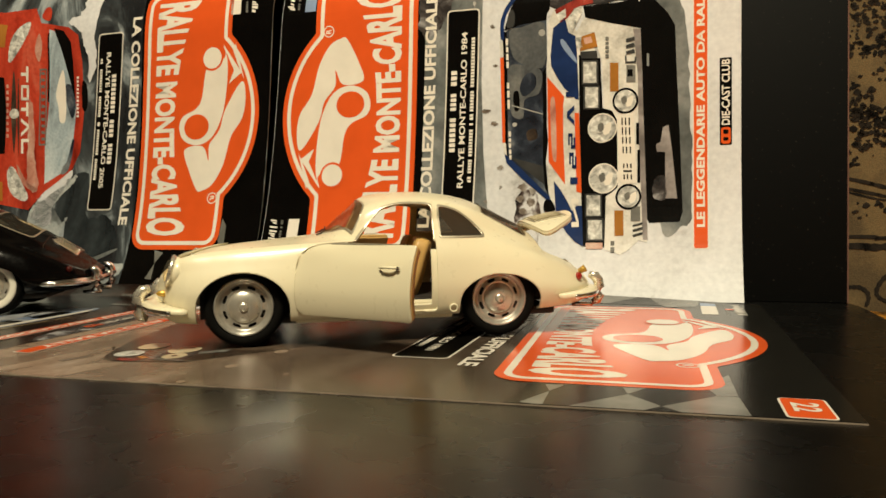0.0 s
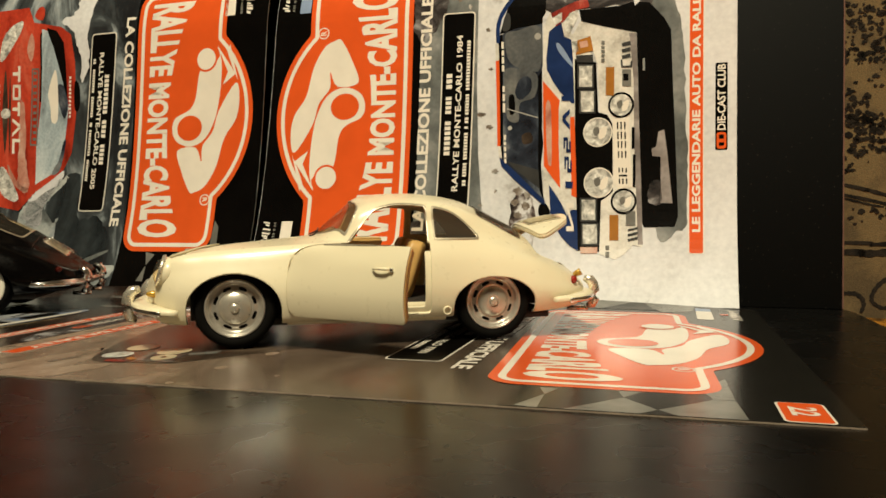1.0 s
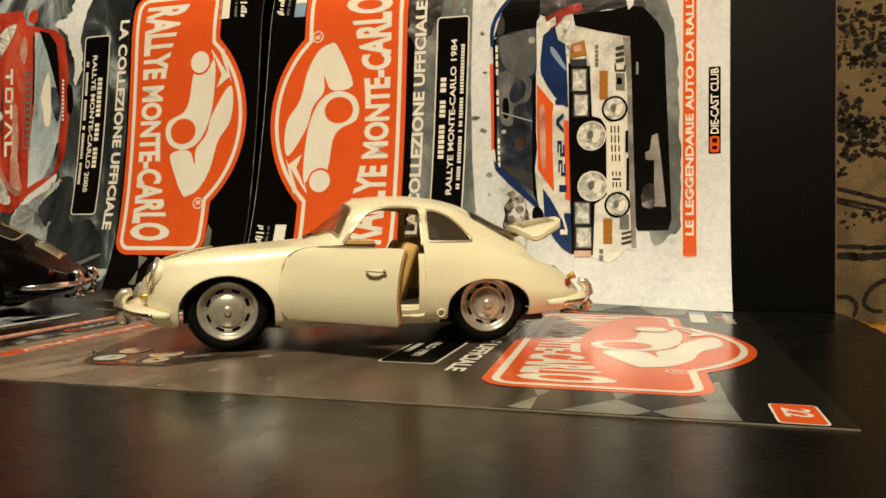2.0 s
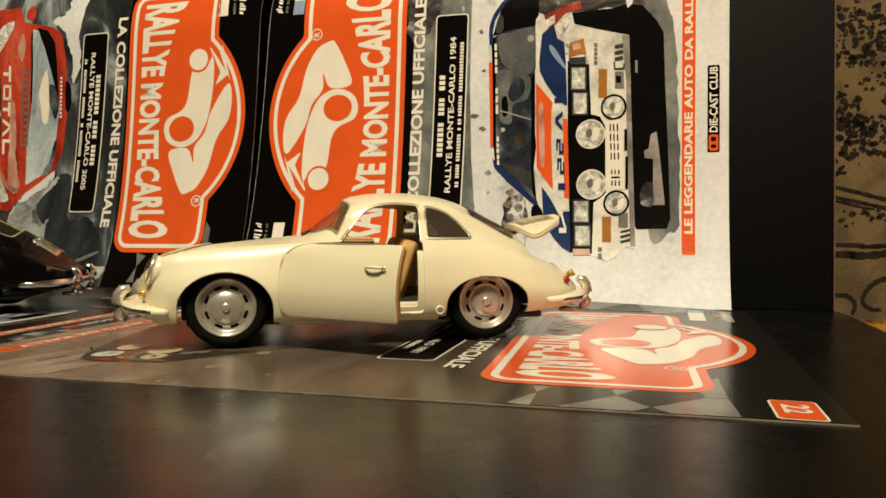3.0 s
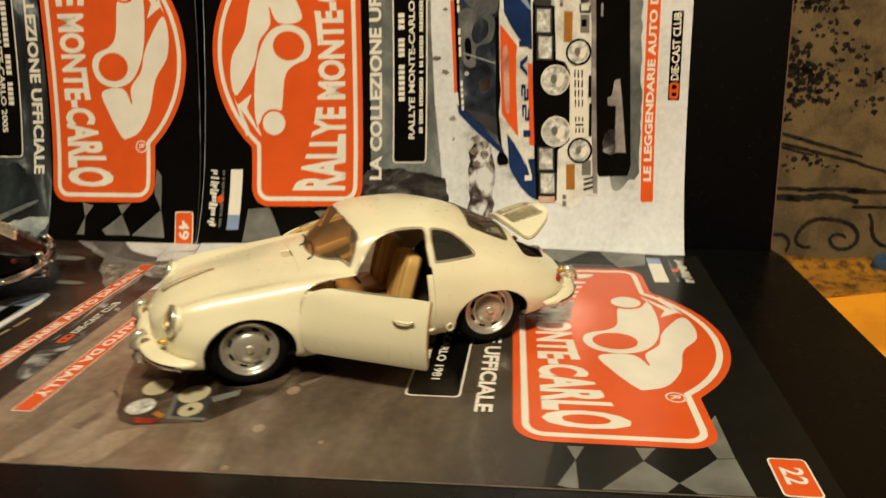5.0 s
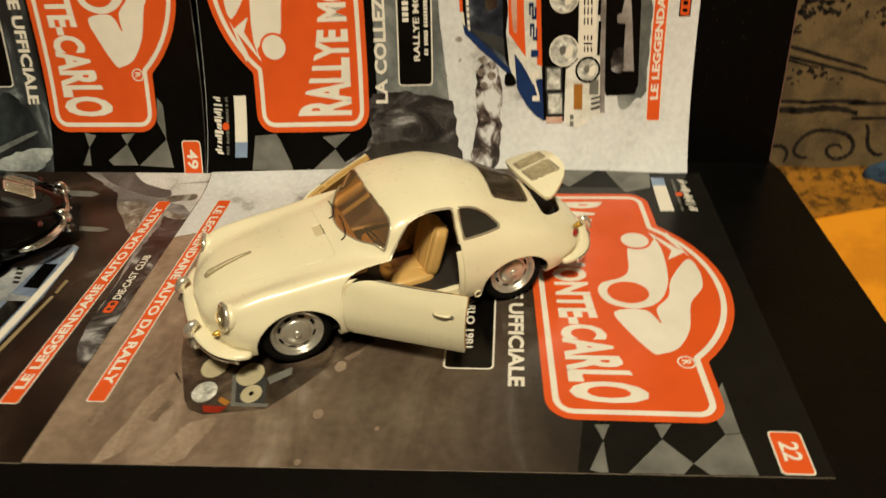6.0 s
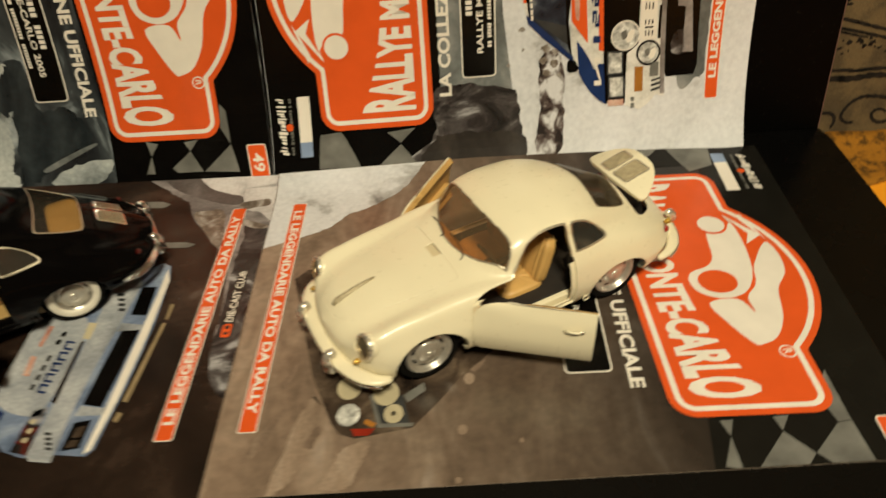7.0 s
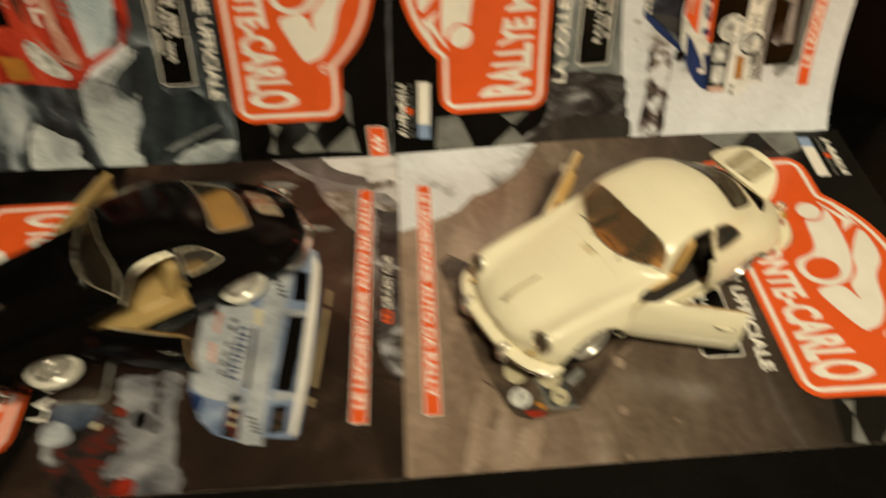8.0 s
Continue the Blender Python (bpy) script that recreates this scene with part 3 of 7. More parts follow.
def red_strip(sheet, lay, s0, s1, t0, t1, w0, w1):
    """The red strip at a cover's foot, with its writing."""
    sheet.add("strip_rim", [lay(rounded(s0, t0, s1, t1, 0.0015))], CREAM, 2)
    sheet.add("red_strip", [lay(rounded(s0 + 0.0006, t0 + 0.0006, s1 - 0.0006, t1 - 0.0006, 0.0012))], RED, 3)
    write(sheet, lay, "LE LEGGENDARIE AUTO DA RALLY", w0, w1, t0 + 0.0022, t1 - 0.0022, CREAM, 4, 0.035)


def club_tag(sheet, lay, s0, s1, t0, t1, base=INK):
    sheet.add("club_tag", [lay(rounded(s0, t0, s1, t1, 0.0008))], base, 2)
    sheet.add("club_emblem", [lay(rounded(s0 + 0.0008, t0 + 0.0008, s0 + 0.0115, t1 - 0.0008, 0.0016))], RED, 3)
    sheet.add("club_emblem", [lay(rounded(s0 + 0.0028, t0 + 0.0022, s0 + 0.0050, t1 - 0.0022, 0.0006))], base, 4)
    sheet.add("club_emblem", [lay(rounded(s0 + 0.0072, t0 + 0.0022, s0 + 0.0100, t1 - 0.0022, 0.0006))], base, 4)
    write(sheet, lay, "DIE-CAST CLUB", s0 + 0.0130, s1 - 0.001, t0 + 0.0012, t1 - 0.0012, CREAM, 4)


def caption(sheet, lay, s0, s1, t0, t1):
    sheet.add("caption_rim", [lay(rounded(s0, t0, s1, t1, 0.003))], CREAM, 2)
    sheet.add("caption_box", [lay(rounded(s0 + 0.0009, t0 + 0.0009, s1 - 0.0009, t1 - 0.0009, 0.0024))], INK, 3, "black caption box with white writing")


def bars(sheet, lay, spans, t0, t1, material=CREAM, layer=4):
    """Writing too small to read, word by word."""
    high = t1 - t0
    for s0, s1 in spans:
        count = max(1, round((s1 - s0) / (0.85 * high)))
        pitch = (s1 - s0) / count
        wide = pitch if count == 1 else 0.74 * pitch
        for k in range(count):
            s = s0 + k * pitch
            sheet.add("word_bar", [lay([(s, t0), (s + wide, t0), (s + wide, t1), (s, t1)])], material, layer)


def side_block(sheet, lay, s0, s1, t0):
    """A white and pale blue box with small print beside it, at the cover's corner."""
    cut = s0 + 0.24 * (s1 - s0)
    sheet.add("code_box", [lay([(cut, t0 + 0.001), (s1, t0 + 0.001), (s1, t0 + 0.0098), (cut, t0 + 0.0098)])], CREAM, 2)
    sheet.add("price_box", [lay([(s0, t0 + 0.001), (cut, t0 + 0.001), (cut, t0 + 0.0098), (s0, t0 + 0.0098)])], PALEBLUE, 2)
    rng = random.Random(11)
    s = s0 + 0.002
    while s < s1 - 0.002:
        w = 0.0010 + 0.0012 * rng.random()
        bars(sheet, lay, [(s, s + w)], t0 + 0.0142, t0 + 0.0158 + 0.0006 * rng.random(), GREY, 2)
        lo, hi = 0.0196 - 0.0012 * (rng.random() > 0.8), 0.0228 + 0.0018 * (rng.random() > 0.6)
        lean = 0.0006 + 0.0005 * rng.random()
        sheet.add("word_bar", [lay([(s, t0 + lo), (s + w, t0 + lo), (s + w + lean, t0 + hi), (s + lean, t0 + hi)])], CREAM, 2)
        s += w + 0.0006 + 0.0012 * (rng.random() > 0.85)
    sheet.add("small_mark", [lay(disc((s0 + s1) / 2, t0 + 0.0165, 0.0026, 14))], RED, 3)


def number_tag(sheet, lay, text, s0, s1, t0, t1):
    sheet.add("tag_rim", [lay(rounded(s0, t0, s1, t1, 0.002))], CREAM, 2)
    sheet.add("number_tag", [lay(rounded(s0 + 0.0007, t0 + 0.0007, s1 - 0.0007, t1 - 0.0007, 0.0016))], RED, 3)
    write(sheet, lay, text, s0 + 0.006, s1 - 0.007, t0 + 0.003, t1 - 0.003, CREAM, 4)


# -- upright sheet with a blue, white and red rally car; here plain pairs are (x, z) --
wr = Sheet(BEND_RIGHT, "rally_poster", [(-0.1680, 0.0008), (0.1730, 0.0008), (0.1735, 0.262), (-0.1525, 0.262)], SNOW, "glossy rally cover, blue and white car on snow, leaning upright")
wr.add("margin", [[(-0.1677, 0.0010), (-0.0430, 0.0010), (-0.0400, 0.2612), (-0.1523, 0.2612)]], INK, 1)
wr.add("flag_field", [[(-0.1314, 0.0281), (-0.1161, 0.0292), (-0.1133, 0.0252), (-0.1035, 0.0051), (-0.1341, 0.0065)]], GREY, 1.7)
wr.add("flag_field", [[(-0.0828, 0.0267), (-0.0625, 0.0285), (-0.0736, 0.0192)]], GREY, 1.7)
wr.add("flag_field", [[(-0.0737, 0.0185), (-0.0616, 0.0042), (-0.0911, 0.0052)]], GREY, 1.7)
rally_plate(wr, Lay(-0.0477, 0.0300, 1, 0.012))
side_block(wr, Lay(-0.1360, 0.0, 1, 0.05, 0.03), 0.0144, 0.0552, 0.0)
side_block(wr, Lay(-0.1360, 0.0, 1, 0.05, 0.03), 0.212, 0.258, 0.0)
wr.add("grey_margin", [[(-0.0430, 0.0010), (0.012, 0.0010), (0.008, 0.05), (0.003, 0.10), (0.001, 0.15), (0.002, 0.2612), (-0.0400, 0.2612)]], VEIL, 1)
write(wr, Lay(-0.0338, 0, 1, 0.018), "LA COLLEZIONE UFFICIALE", 0.0480, 0.2165, 0.0, 0.0086, CREAM, 3, 0.035)
K = Lay(-0.0022, 0.0, 1, 0.018)
caption(wr, K, 0.0592, 0.2033, 0.0, 0.0240)
bars(wr, K, [(0.1014, 0.1265), (0.1310, 0.1440), (0.1490, 0.1606)], 0.0158, 0.0200)
write(wr, K, "RALLYE MONTE-CARLO 1984", 0.0757, 0.1870, 0.0086, 0.0130, CREAM, 4)
bars(wr, K, [(0.0795, 0.0840), (0.0860, 0.0960), (0.0980, 0.1175), (0.1200, 0.1215), (0.1240, 0.1285), (0.1300, 0.1450), (0.1475, 0.1833)], 0.0030, 0.0056)
wr.add("dark_verge", [ragged([(-0.0485, 0.0501), (-0.0293, 0.0561), (-0.0061, 0.0524), (0.0093, 0.0482), (0.0128, 0.0279), (0.0107, 0.0009), (-0.0718, 0.0027), (-0.0489, 0.0226)], 0.002, 21)], VERGE, 1.6)
wr.add("verge_shade", [ragged([(-0.0491, 0.0201), (-0.0230, 0.0229), (0.0110, 0.0190), (0.0103, 0.0009), (-0.0557, 0.0023)], 0.002, 22)], ROADDARK, 1.8)
wr.add("roadside_blot", [ragged([(0.0283, 0.0689), (0.0425, 0.0692), (0.0443, 0.0360), (0.0410, 0.0071), (0.0235, 0.0059), (0.0270, 0.0293)], 0.002, 5)], BLOTS, 1.8, "dark blurred marks along the snowy road")
wr.add("twig_shade", [ragged([(-0.0444, 0.2213), (-0.0210, 0.2192), (-0.0252, 0.1992), (-0.0336, 0.1876), (-0.0413, 0.1841), (-0.0456, 0.1968)], 0.003, 23)], VERGE, 1.6)
# the rally car, head on and turned on its side
wr.add("far_shade", [ragged([(0.0501, 0.2339), (0.0492, 0.2005), (0.1018, 0.2002), (0.1275, 0.2008), (0.1400, 0.2254)], 0.002, 9)], VERGE, 1.8)
wr.add("bonnet", [[(0.0477, 0.1888), (0.0523, 0.1983), (0.0601, 0.1922), (0.0679, 0.1814), (0.0775, 0.1847), (0.0854, 0.1300), (0.0869, 0.0686), (0.0737, 0.0341), (0.0664, 0.0386), (0.0585, 0.0499), (0.0545, 0.0556), (0.0514, 0.0652), (0.0488, 0.0769), (0.0491, 0.0963), (0.0482, 0.1316), (0.0476, 0.1553)]], CARWHITE, 2, "white, blue and red rally car seen head on")
wr.add("car_roof", [[(0.0171, 0.1858), (0.0202, 0.1967), (0.0238, 0.2064), (0.0285, 0.2160), (0.0364, 0.2233), (0.0471, 0.2239), (0.0495, 0.2123), (0.0492, 0.1985), (0.0472, 0.1955), (0.0469, 0.1900), (0.0287, 0.1885)]], INK, 3)
wr.add("roof_lining", [smooth_loop([(0.0191, 0.1880), (0.0198, 0.1959), (0.0226, 0.2005), (0.0246, 0.1964), (0.0239, 0.1885)], 4)], DGREY, 3.4)
wr.add("roof_edge", [[(0.0142, 0.1867), (0.0146, 0.1931), (0.0170, 0.2002), (0.0209, 0.2062), (0.0265, 0.2130), (0.0285, 0.2112), (0.0226, 0.2037), (0.0186, 0.1968), (0.0171, 0.1898), (0.0171, 0.1794), (0.0147, 0.1795)]], BLUE, 3.5)
wr.add("sun_strip", [[(0.0159, 0.1842), (0.0191, 0.1856), (0.0212, 0.0963), (0.0183, 0.0995)]], INK, 3)
wr.add("windscreen", [[(0.0191, 0.1856), (0.0287, 0.1889), (0.0469, 0.1908), (0.0475, 0.1632), (0.0464, 0.1553), (0.0465, 0.0925), (0.0468, 0.0808), (0.0506, 0.0675), (0.0302, 0.0878), (0.0208, 0.0959)]], SMOKE, 4)
wr.add("screen_glare", [smooth_loop([(0.0207, 0.1847), (0.0295, 0.1873), (0.0457, 0.1885), (0.0460, 0.1601), (0.0373, 0.1590), (0.0289, 0.1619), (0.0229, 0.1686)], 4)], SCREENGREY, 4.4)
wr.add("screen_glare", [smooth_loop([(0.0206, 0.1600), (0.0329, 0.1601), (0.0436, 0.1555), (0.0422, 0.1406), (0.0320, 0.1363), (0.0310, 0.1237), (0.0234, 0.1256), (0.0216, 0.1408)], 4)], SCREENGREY, 4.4)
wr.add("screen_glare", [[(0.0232, 0.0962), (0.0462, 0.0894), (0.0473, 0.0761), (0.0301, 0.0897)]], DGREY, 4.4)
wr.add("seat_shape", [smooth_loop([(0.0284, 0.1436), (0.0306, 0.1515), (0.0358, 0.1551), (0.0397, 0.1518), (0.0390, 0.1439), (0.0320, 0.1387)], 4)], SMOKE, 4.8)
wr.add("seat_shape", [smooth_loop([(0.0240, 0.1407), (0.0276, 0.1421), (0.0285, 0.1305), (0.0250, 0.1291)], 4)], INK, 4.8)
wr.add("seat_shape", [smooth_loop([(0.0321, 0.1304), (0.0368, 0.1361), (0.0446, 0.1357), (0.0449, 0.1161), (0.0331, 0.1189)], 4)], SMOKE, 4.8)
wr.add("seat_shape", [smooth_loop([(0.0339, 0.1141), (0.0398, 0.1155), (0.0411, 0.1091), (0.0348, 0.1077)], 4)], SEPIA, 4.8)
wr.add("glint", [disc(0.0438, 0.1823, 0.0024, 14, 0.0024)], SCREENLIGHT, 4.8)
wr.add("glint", [disc(0.0251, 0.1192, 0.0016, 12, 0.0015)], SCREENLIGHT, 4.8)
wr.add("glint", [[(0.0229, 0.1332), (0.0452, 0.1259), (0.0452, 0.1251), (0.0229, 0.1324)]], SCREENLIGHT, 4.9)
wr.add("cowl", [[(0.0444, 0.1547), (0.0471, 0.1585), (0.0476, 0.1179), (0.0486, 0.1073), (0.0473, 0.0925), (0.0498, 0.0691), (0.0469, 0.0749), (0.0453, 0.0925)]], INK, 5)
wr.add("roof_edge", [[(0.0139, 0.1788), (0.0163, 0.1786), (0.0169, 0.1666), (0.0144, 0.1667)]], CARWHITE, 5)
wr.add("roof_edge", [[(0.0144, 0.1667), (0.0169, 0.1674), (0.0186, 0.1067), (0.0166, 0.1067)]], RED, 5)
wr.add("roof_edge", [[(0.0170, 0.1067), (0.0190, 0.1067), (0.0200, 0.0979), (0.0179, 0.0995)]], CARWHITE, 5)
wr.add("pillar", [[(0.0184, 0.0987), (0.0212, 0.0963), (0.0305, 0.0878), (0.0506, 0.0683), (0.0511, 0.0648), (0.0483, 0.0664), (0.0295, 0.0827), (0.0197, 0.0928)]], BLUE, 5)
wr.add("strip_word", [[(0.0183, 0.1801), (0.0200, 0.1800), (0.0200, 0.1752), (0.0184, 0.1753)]], CREAM, 5)
wr.add("strip_word", [[(0.0186, 0.1741), (0.0202, 0.1740), (0.0202, 0.1704), (0.0186, 0.1705)]], CREAM, 5)
wr.add("strip_word", [[(0.0187, 0.1693), (0.0203, 0.1692), (0.0204, 0.1648), (0.0188, 0.1649)]], CREAM, 5)
wr.add("strip_word", [[(0.0189, 0.1637), (0.0205, 0.1636), (0.0206, 0.1592), (0.0190, 0.1593)]], CREAM, 5)
wr.add("strip_word", [[(0.0195, 0.1489), (0.0211, 0.1488), (0.0211, 0.1448), (0.0195, 0.1449)]], CREAM, 5)
wr.add("strip_word", [[(0.0197, 0.1433), (0.0213, 0.1432), (0.0213, 0.1384), (0.0197, 0.1385)]], CREAM, 5)
wr.add("strip_word", [[(0.0199, 0.1369), (0.0215, 0.1368), (0.0216, 0.1304), (0.0200, 0.1305)]], CREAM, 5)
wr.add("strip_word", [[(0.0209, 0.1145), (0.0225, 0.1145), (0.0225, 0.1109), (0.0209, 0.1110)]], CREAM, 5)
wr.add("strip_word", [[(0.0211, 0.1098), (0.0227, 0.1097), (0.0227, 0.1073), (0.0211, 0.1074)]], CREAM, 5)
wr.add("strip_word", [[(0.0212, 0.1062), (0.0228, 0.1061), (0.0229, 0.1030), (0.0213, 0.1030)]], CREAM, 5)
wr.add("strip_word", [[(0.0214, 0.1018), (0.0230, 0.1018), (0.0231, 0.0986), (0.0215, 0.0987)]], CREAM, 5)
wr.add("strip_word", [[(0.0216, 0.0979), (0.0232, 0.0978), (0.0233, 0.0946), (0.0217, 0.0947)]], CREAM, 5)
wr.add("wing_stickers", [[(0.0527, 0.1974), (0.0678, 0.2041), (0.0773, 0.2064), (0.0789, 0.2001), (0.0705, 0.1988), (0.0659, 0.1972), (0.0613, 0.1913), (0.0563, 0.1881)]], REDPAINT, 4)
wr.add("wing_stickers", [[(0.0535, 0.1942), (0.0601, 0.1977), (0.0605, 0.1921), (0.0559, 0.1893)]], LAMPGLASS, 4.4)
wr.add("bonnet_blue", [[(0.0516, 0.1849), (0.0597, 0.1914), (0.0621, 0.1811), (0.0668, 0.1784), (0.0680, 0.1658), (0.0694, 0.1346), (0.0675, 0.1347), (0.0597, 0.1425), (0.0546, 0.1502), (0.0503, 0.1587), (0.0498, 0.1662)]], BLUE, 4)
wr.add("bonnet_glare", [smooth_loop([(0.0567, 0.1767), (0.0599, 0.1750), (0.0673, 0.1628), (0.0677, 0.1596), (0.0623, 0.1654), (0.0576, 0.1720)], 4)], PALEBLUE, 4.5)
wr.add("bonnet_red", [[(0.0476, 0.1513), (0.0508, 0.1476), (0.0594, 0.1370), (0.0587, 0.1312), (0.0590, 0.1070), (0.0607, 0.0766), (0.0536, 0.0861), (0.0492, 0.0924), (0.0484, 0.1199)]], RED, 4)
wr.add("bonnet_patch", [smooth_loop([(0.0498, 0.1331), (0.0532, 0.1338), (0.0545, 0.0977), (0.0535, 0.0923), (0.0514, 0.0986)], 4)], REDPALE, 4.5)
wr.add("bonnet_red", [[(0.0665, 0.1254), (0.0695, 0.1253), (0.0719, 0.0703), (0.0684, 0.0715)]], RED, 4.5)
wr.add("bonnet_blue", [[(0.0530, 0.0791), (0.0582, 0.0721), (0.0629, 0.0643), (0.0658, 0.0582), (0.0687, 0.0620), (0.0724, 0.0619), (0.0737, 0.0345), (0.0683, 0.0378), (0.0625, 0.0438), (0.0573, 0.0518), (0.0548, 0.0567)]], BLUE, 4)
wr.add("bonnet_letter", [[(0.0604, 0.1546), (0.0654, 0.1543), (0.0654, 0.1508), (0.0604, 0.1510)]], BLUE, 6)
wr.add("bonnet_letter", [[(0.0605, 0.1401), (0.0655, 0.1398), (0.0656, 0.1363), (0.0606, 0.1366)]], BLUE, 6)
wr.add("bonnet_letter", [[(0.0604, 0.1510), (0.0620, 0.1510), (0.0655, 0.1398), (0.0640, 0.1399)]], BLUE, 6)
wr.add("bonnet_letter", [[(0.0614, 0.1264), (0.0614, 0.1225), (0.0664, 0.1277), (0.0663, 0.1308)]], BLUE, 6)
wr.add("bonnet_letter", [[(0.0614, 0.1264), (0.0614, 0.1225), (0.0665, 0.1168), (0.0664, 0.1199)]], BLUE, 6)
wr.add("bonnet_letter", [[(0.0623, 0.1115), (0.0634, 0.1115), (0.0635, 0.1037), (0.0624, 0.1037)]], BLUE, 6)
wr.add("bonnet_letter", [[(0.0642, 0.1115), (0.0653, 0.1114), (0.0655, 0.1009), (0.0643, 0.1010)]], BLUE, 6)
wr.add("bonnet_letter", [[(0.0661, 0.1087), (0.0673, 0.1086), (0.0674, 0.1009), (0.0662, 0.1009)]], BLUE, 6)
wr.add("bonnet_letter", [[(0.0623, 0.1115), (0.0653, 0.1114), (0.0654, 0.1091), (0.0623, 0.1092)]], BLUE, 6)
wr.add("bonnet_letter", [[(0.0643, 0.1033), (0.0673, 0.1032), (0.0674, 0.1009), (0.0643, 0.1010)]], BLUE, 6)
wr.add("bonnet_letter", [[(0.0631, 0.0983), (0.0643, 0.0982), (0.0644, 0.0901), (0.0633, 0.0901)]], BLUE, 6)
wr.add("bonnet_letter", [[(0.0651, 0.0982), (0.0662, 0.0982), (0.0664, 0.0873), (0.0652, 0.0874)]], BLUE, 6)
wr.add("bonnet_letter", [[(0.0670, 0.0955), (0.0681, 0.0954), (0.0683, 0.0873), (0.0671, 0.0873)]], BLUE, 6)
wr.add("bonnet_letter", [[(0.0631, 0.0983), (0.0662, 0.0982), (0.0662, 0.0959), (0.0632, 0.0959)]], BLUE, 6)
wr.add("bonnet_letter", [[(0.0652, 0.0897), (0.0682, 0.0896), (0.0683, 0.0873), (0.0652, 0.0874)]], BLUE, 6)
wr.add("bonnet_letter", [[(0.0641, 0.0812), (0.0691, 0.0811), (0.0692, 0.0765), (0.0642, 0.0766)]], BLUE, 6)
wr.add("bonnet_letter", [[(0.0652, 0.0666), (0.0701, 0.0665), (0.0702, 0.0631), (0.0652, 0.0631)]], CREAM, 6)
wr.add("bonnet_letter", [[(0.0656, 0.0510), (0.0705, 0.0509), (0.0706, 0.0476), (0.0657, 0.0476)]], CREAM, 6)
wr.add("bonnet_letter", [[(0.0652, 0.0631), (0.0668, 0.0631), (0.0705, 0.0509), (0.0690, 0.0510)]], CREAM, 6)
wr.add("bumper", [[(0.0671, 0.1807), (0.0728, 0.1905), (0.0850, 0.1872), (0.1101, 0.1808), (0.1113, 0.1479), (0.1122, 0.1098), (0.1148, 0.0533), (0.1150, 0.0372), (0.1093, 0.0386), (0.1037, 0.0328), (0.0980, 0.0292), (0.0877, 0.0327), (0.0880, 0.0678), (0.0950, 0.0723), (0.0945, 0.1200), (0.0862, 0.1265), (0.0844, 0.1610), (0.0813, 0.1708), (0.0798, 0.1799)]], CARWHITE, 3)
wr.add("bumper_shade", [[(0.1053, 0.1804), (0.1101, 0.1801), (0.1126, 0.1098), (0.1154, 0.0387), (0.1122, 0.0387), (0.1089, 0.1099), (0.1084, 0.1481)]], HAZE, 3.4)
wr.add("grille", [[(0.0692, 0.1650), (0.0837, 0.1618), (0.0854, 0.1277), (0.0914, 0.1259), (0.0948, 0.1196), (0.0957, 0.0741), (0.0917, 0.0704), (0.0880, 0.0678), (0.0877, 0.0342), (0.0737, 0.0349), (0.0703, 0.0919)]], INK, 4)
wr.add("top_lamp", [[(0.0613, 0.1897), (0.0659, 0.1968), (0.0705, 0.1988), (0.0717, 0.1948), (0.0679, 0.1873), (0.0648, 0.1813)]], LAMPGLASS, 5)
wr.add("wheel_shade", [[(0.0720, 0.1983), (0.1022, 0.1994), (0.1126, 0.1944), (0.1119, 0.1799), (0.0888, 0.1858), (0.0736, 0.1904)]], INK, 4)
wr.add("lamp_housing", [[(0.0710, 0.1777), (0.0798, 0.1799), (0.0817, 0.1700), (0.0699, 0.1677)]], AMBER, 5)
wr.add("lamp_housing", [[(0.0722, 0.1765), (0.0775, 0.1773), (0.0783, 0.1730), (0.0730, 0.1722)]], REDPALE, 5.4)
wr.add("lamp_housing", [[(0.0672, 0.1772), (0.0710, 0.1773), (0.0718, 0.1703), (0.0676, 0.1698)]], LAMPGLASS, 5)
wr.add("lamp_housing", [[(0.0699, 0.1673), (0.0814, 0.1673), (0.0818, 0.1619), (0.0707, 0.1626)]], DGREY, 5)
wr.add("lamp_frame", [[(0.0711, 0.1614), (0.0822, 0.1607), (0.0823, 0.1441), (0.0712, 0.1446)]], DGREY, 5)
wr.add("square_lamp", [[(0.0723, 0.1601), (0.0810, 0.1596), (0.0811, 0.1453), (0.0724, 0.1457)]], LAMPGLASS, 6)
wr.add("lamp_frame", [[(0.0724, 0.1438), (0.0834, 0.1432), (0.0835, 0.1270), (0.0725, 0.1275)]], DGREY, 5)
wr.add("square_lamp", [[(0.0736, 0.1426), (0.0823, 0.1421), (0.0824, 0.1282), (0.0737, 0.1286)]], LAMPGLASS, 6)
wr.add("lamp_frame", [[(0.0741, 0.0699), (0.0854, 0.0698), (0.0857, 0.0539), (0.0745, 0.0539)]], DGREY, 5)
wr.add("square_lamp", [[(0.0753, 0.0687), (0.0843, 0.0686), (0.0846, 0.0550), (0.0756, 0.0551)]], LAMPGLASS, 6)
wr.add("lamp_frame", [[(0.0753, 0.0532), (0.0868, 0.0531), (0.0872, 0.0382), (0.0758, 0.0382)]], DGREY, 5)
wr.add("square_lamp", [[(0.0765, 0.0520), (0.0857, 0.0520), (0.0861, 0.0393), (0.0768, 0.0393)]], LAMPGLASS, 6)
wr.add("lamp_housing", [[(0.0754, 0.0371), (0.0865, 0.0371), (0.0866, 0.0331), (0.0756, 0.0330)]], REDPALE, 5)
wr.add("lamp_rim", [disc(0.0852, 0.1142, 0.0097, 32, 0.0100)], CREAM, 6)
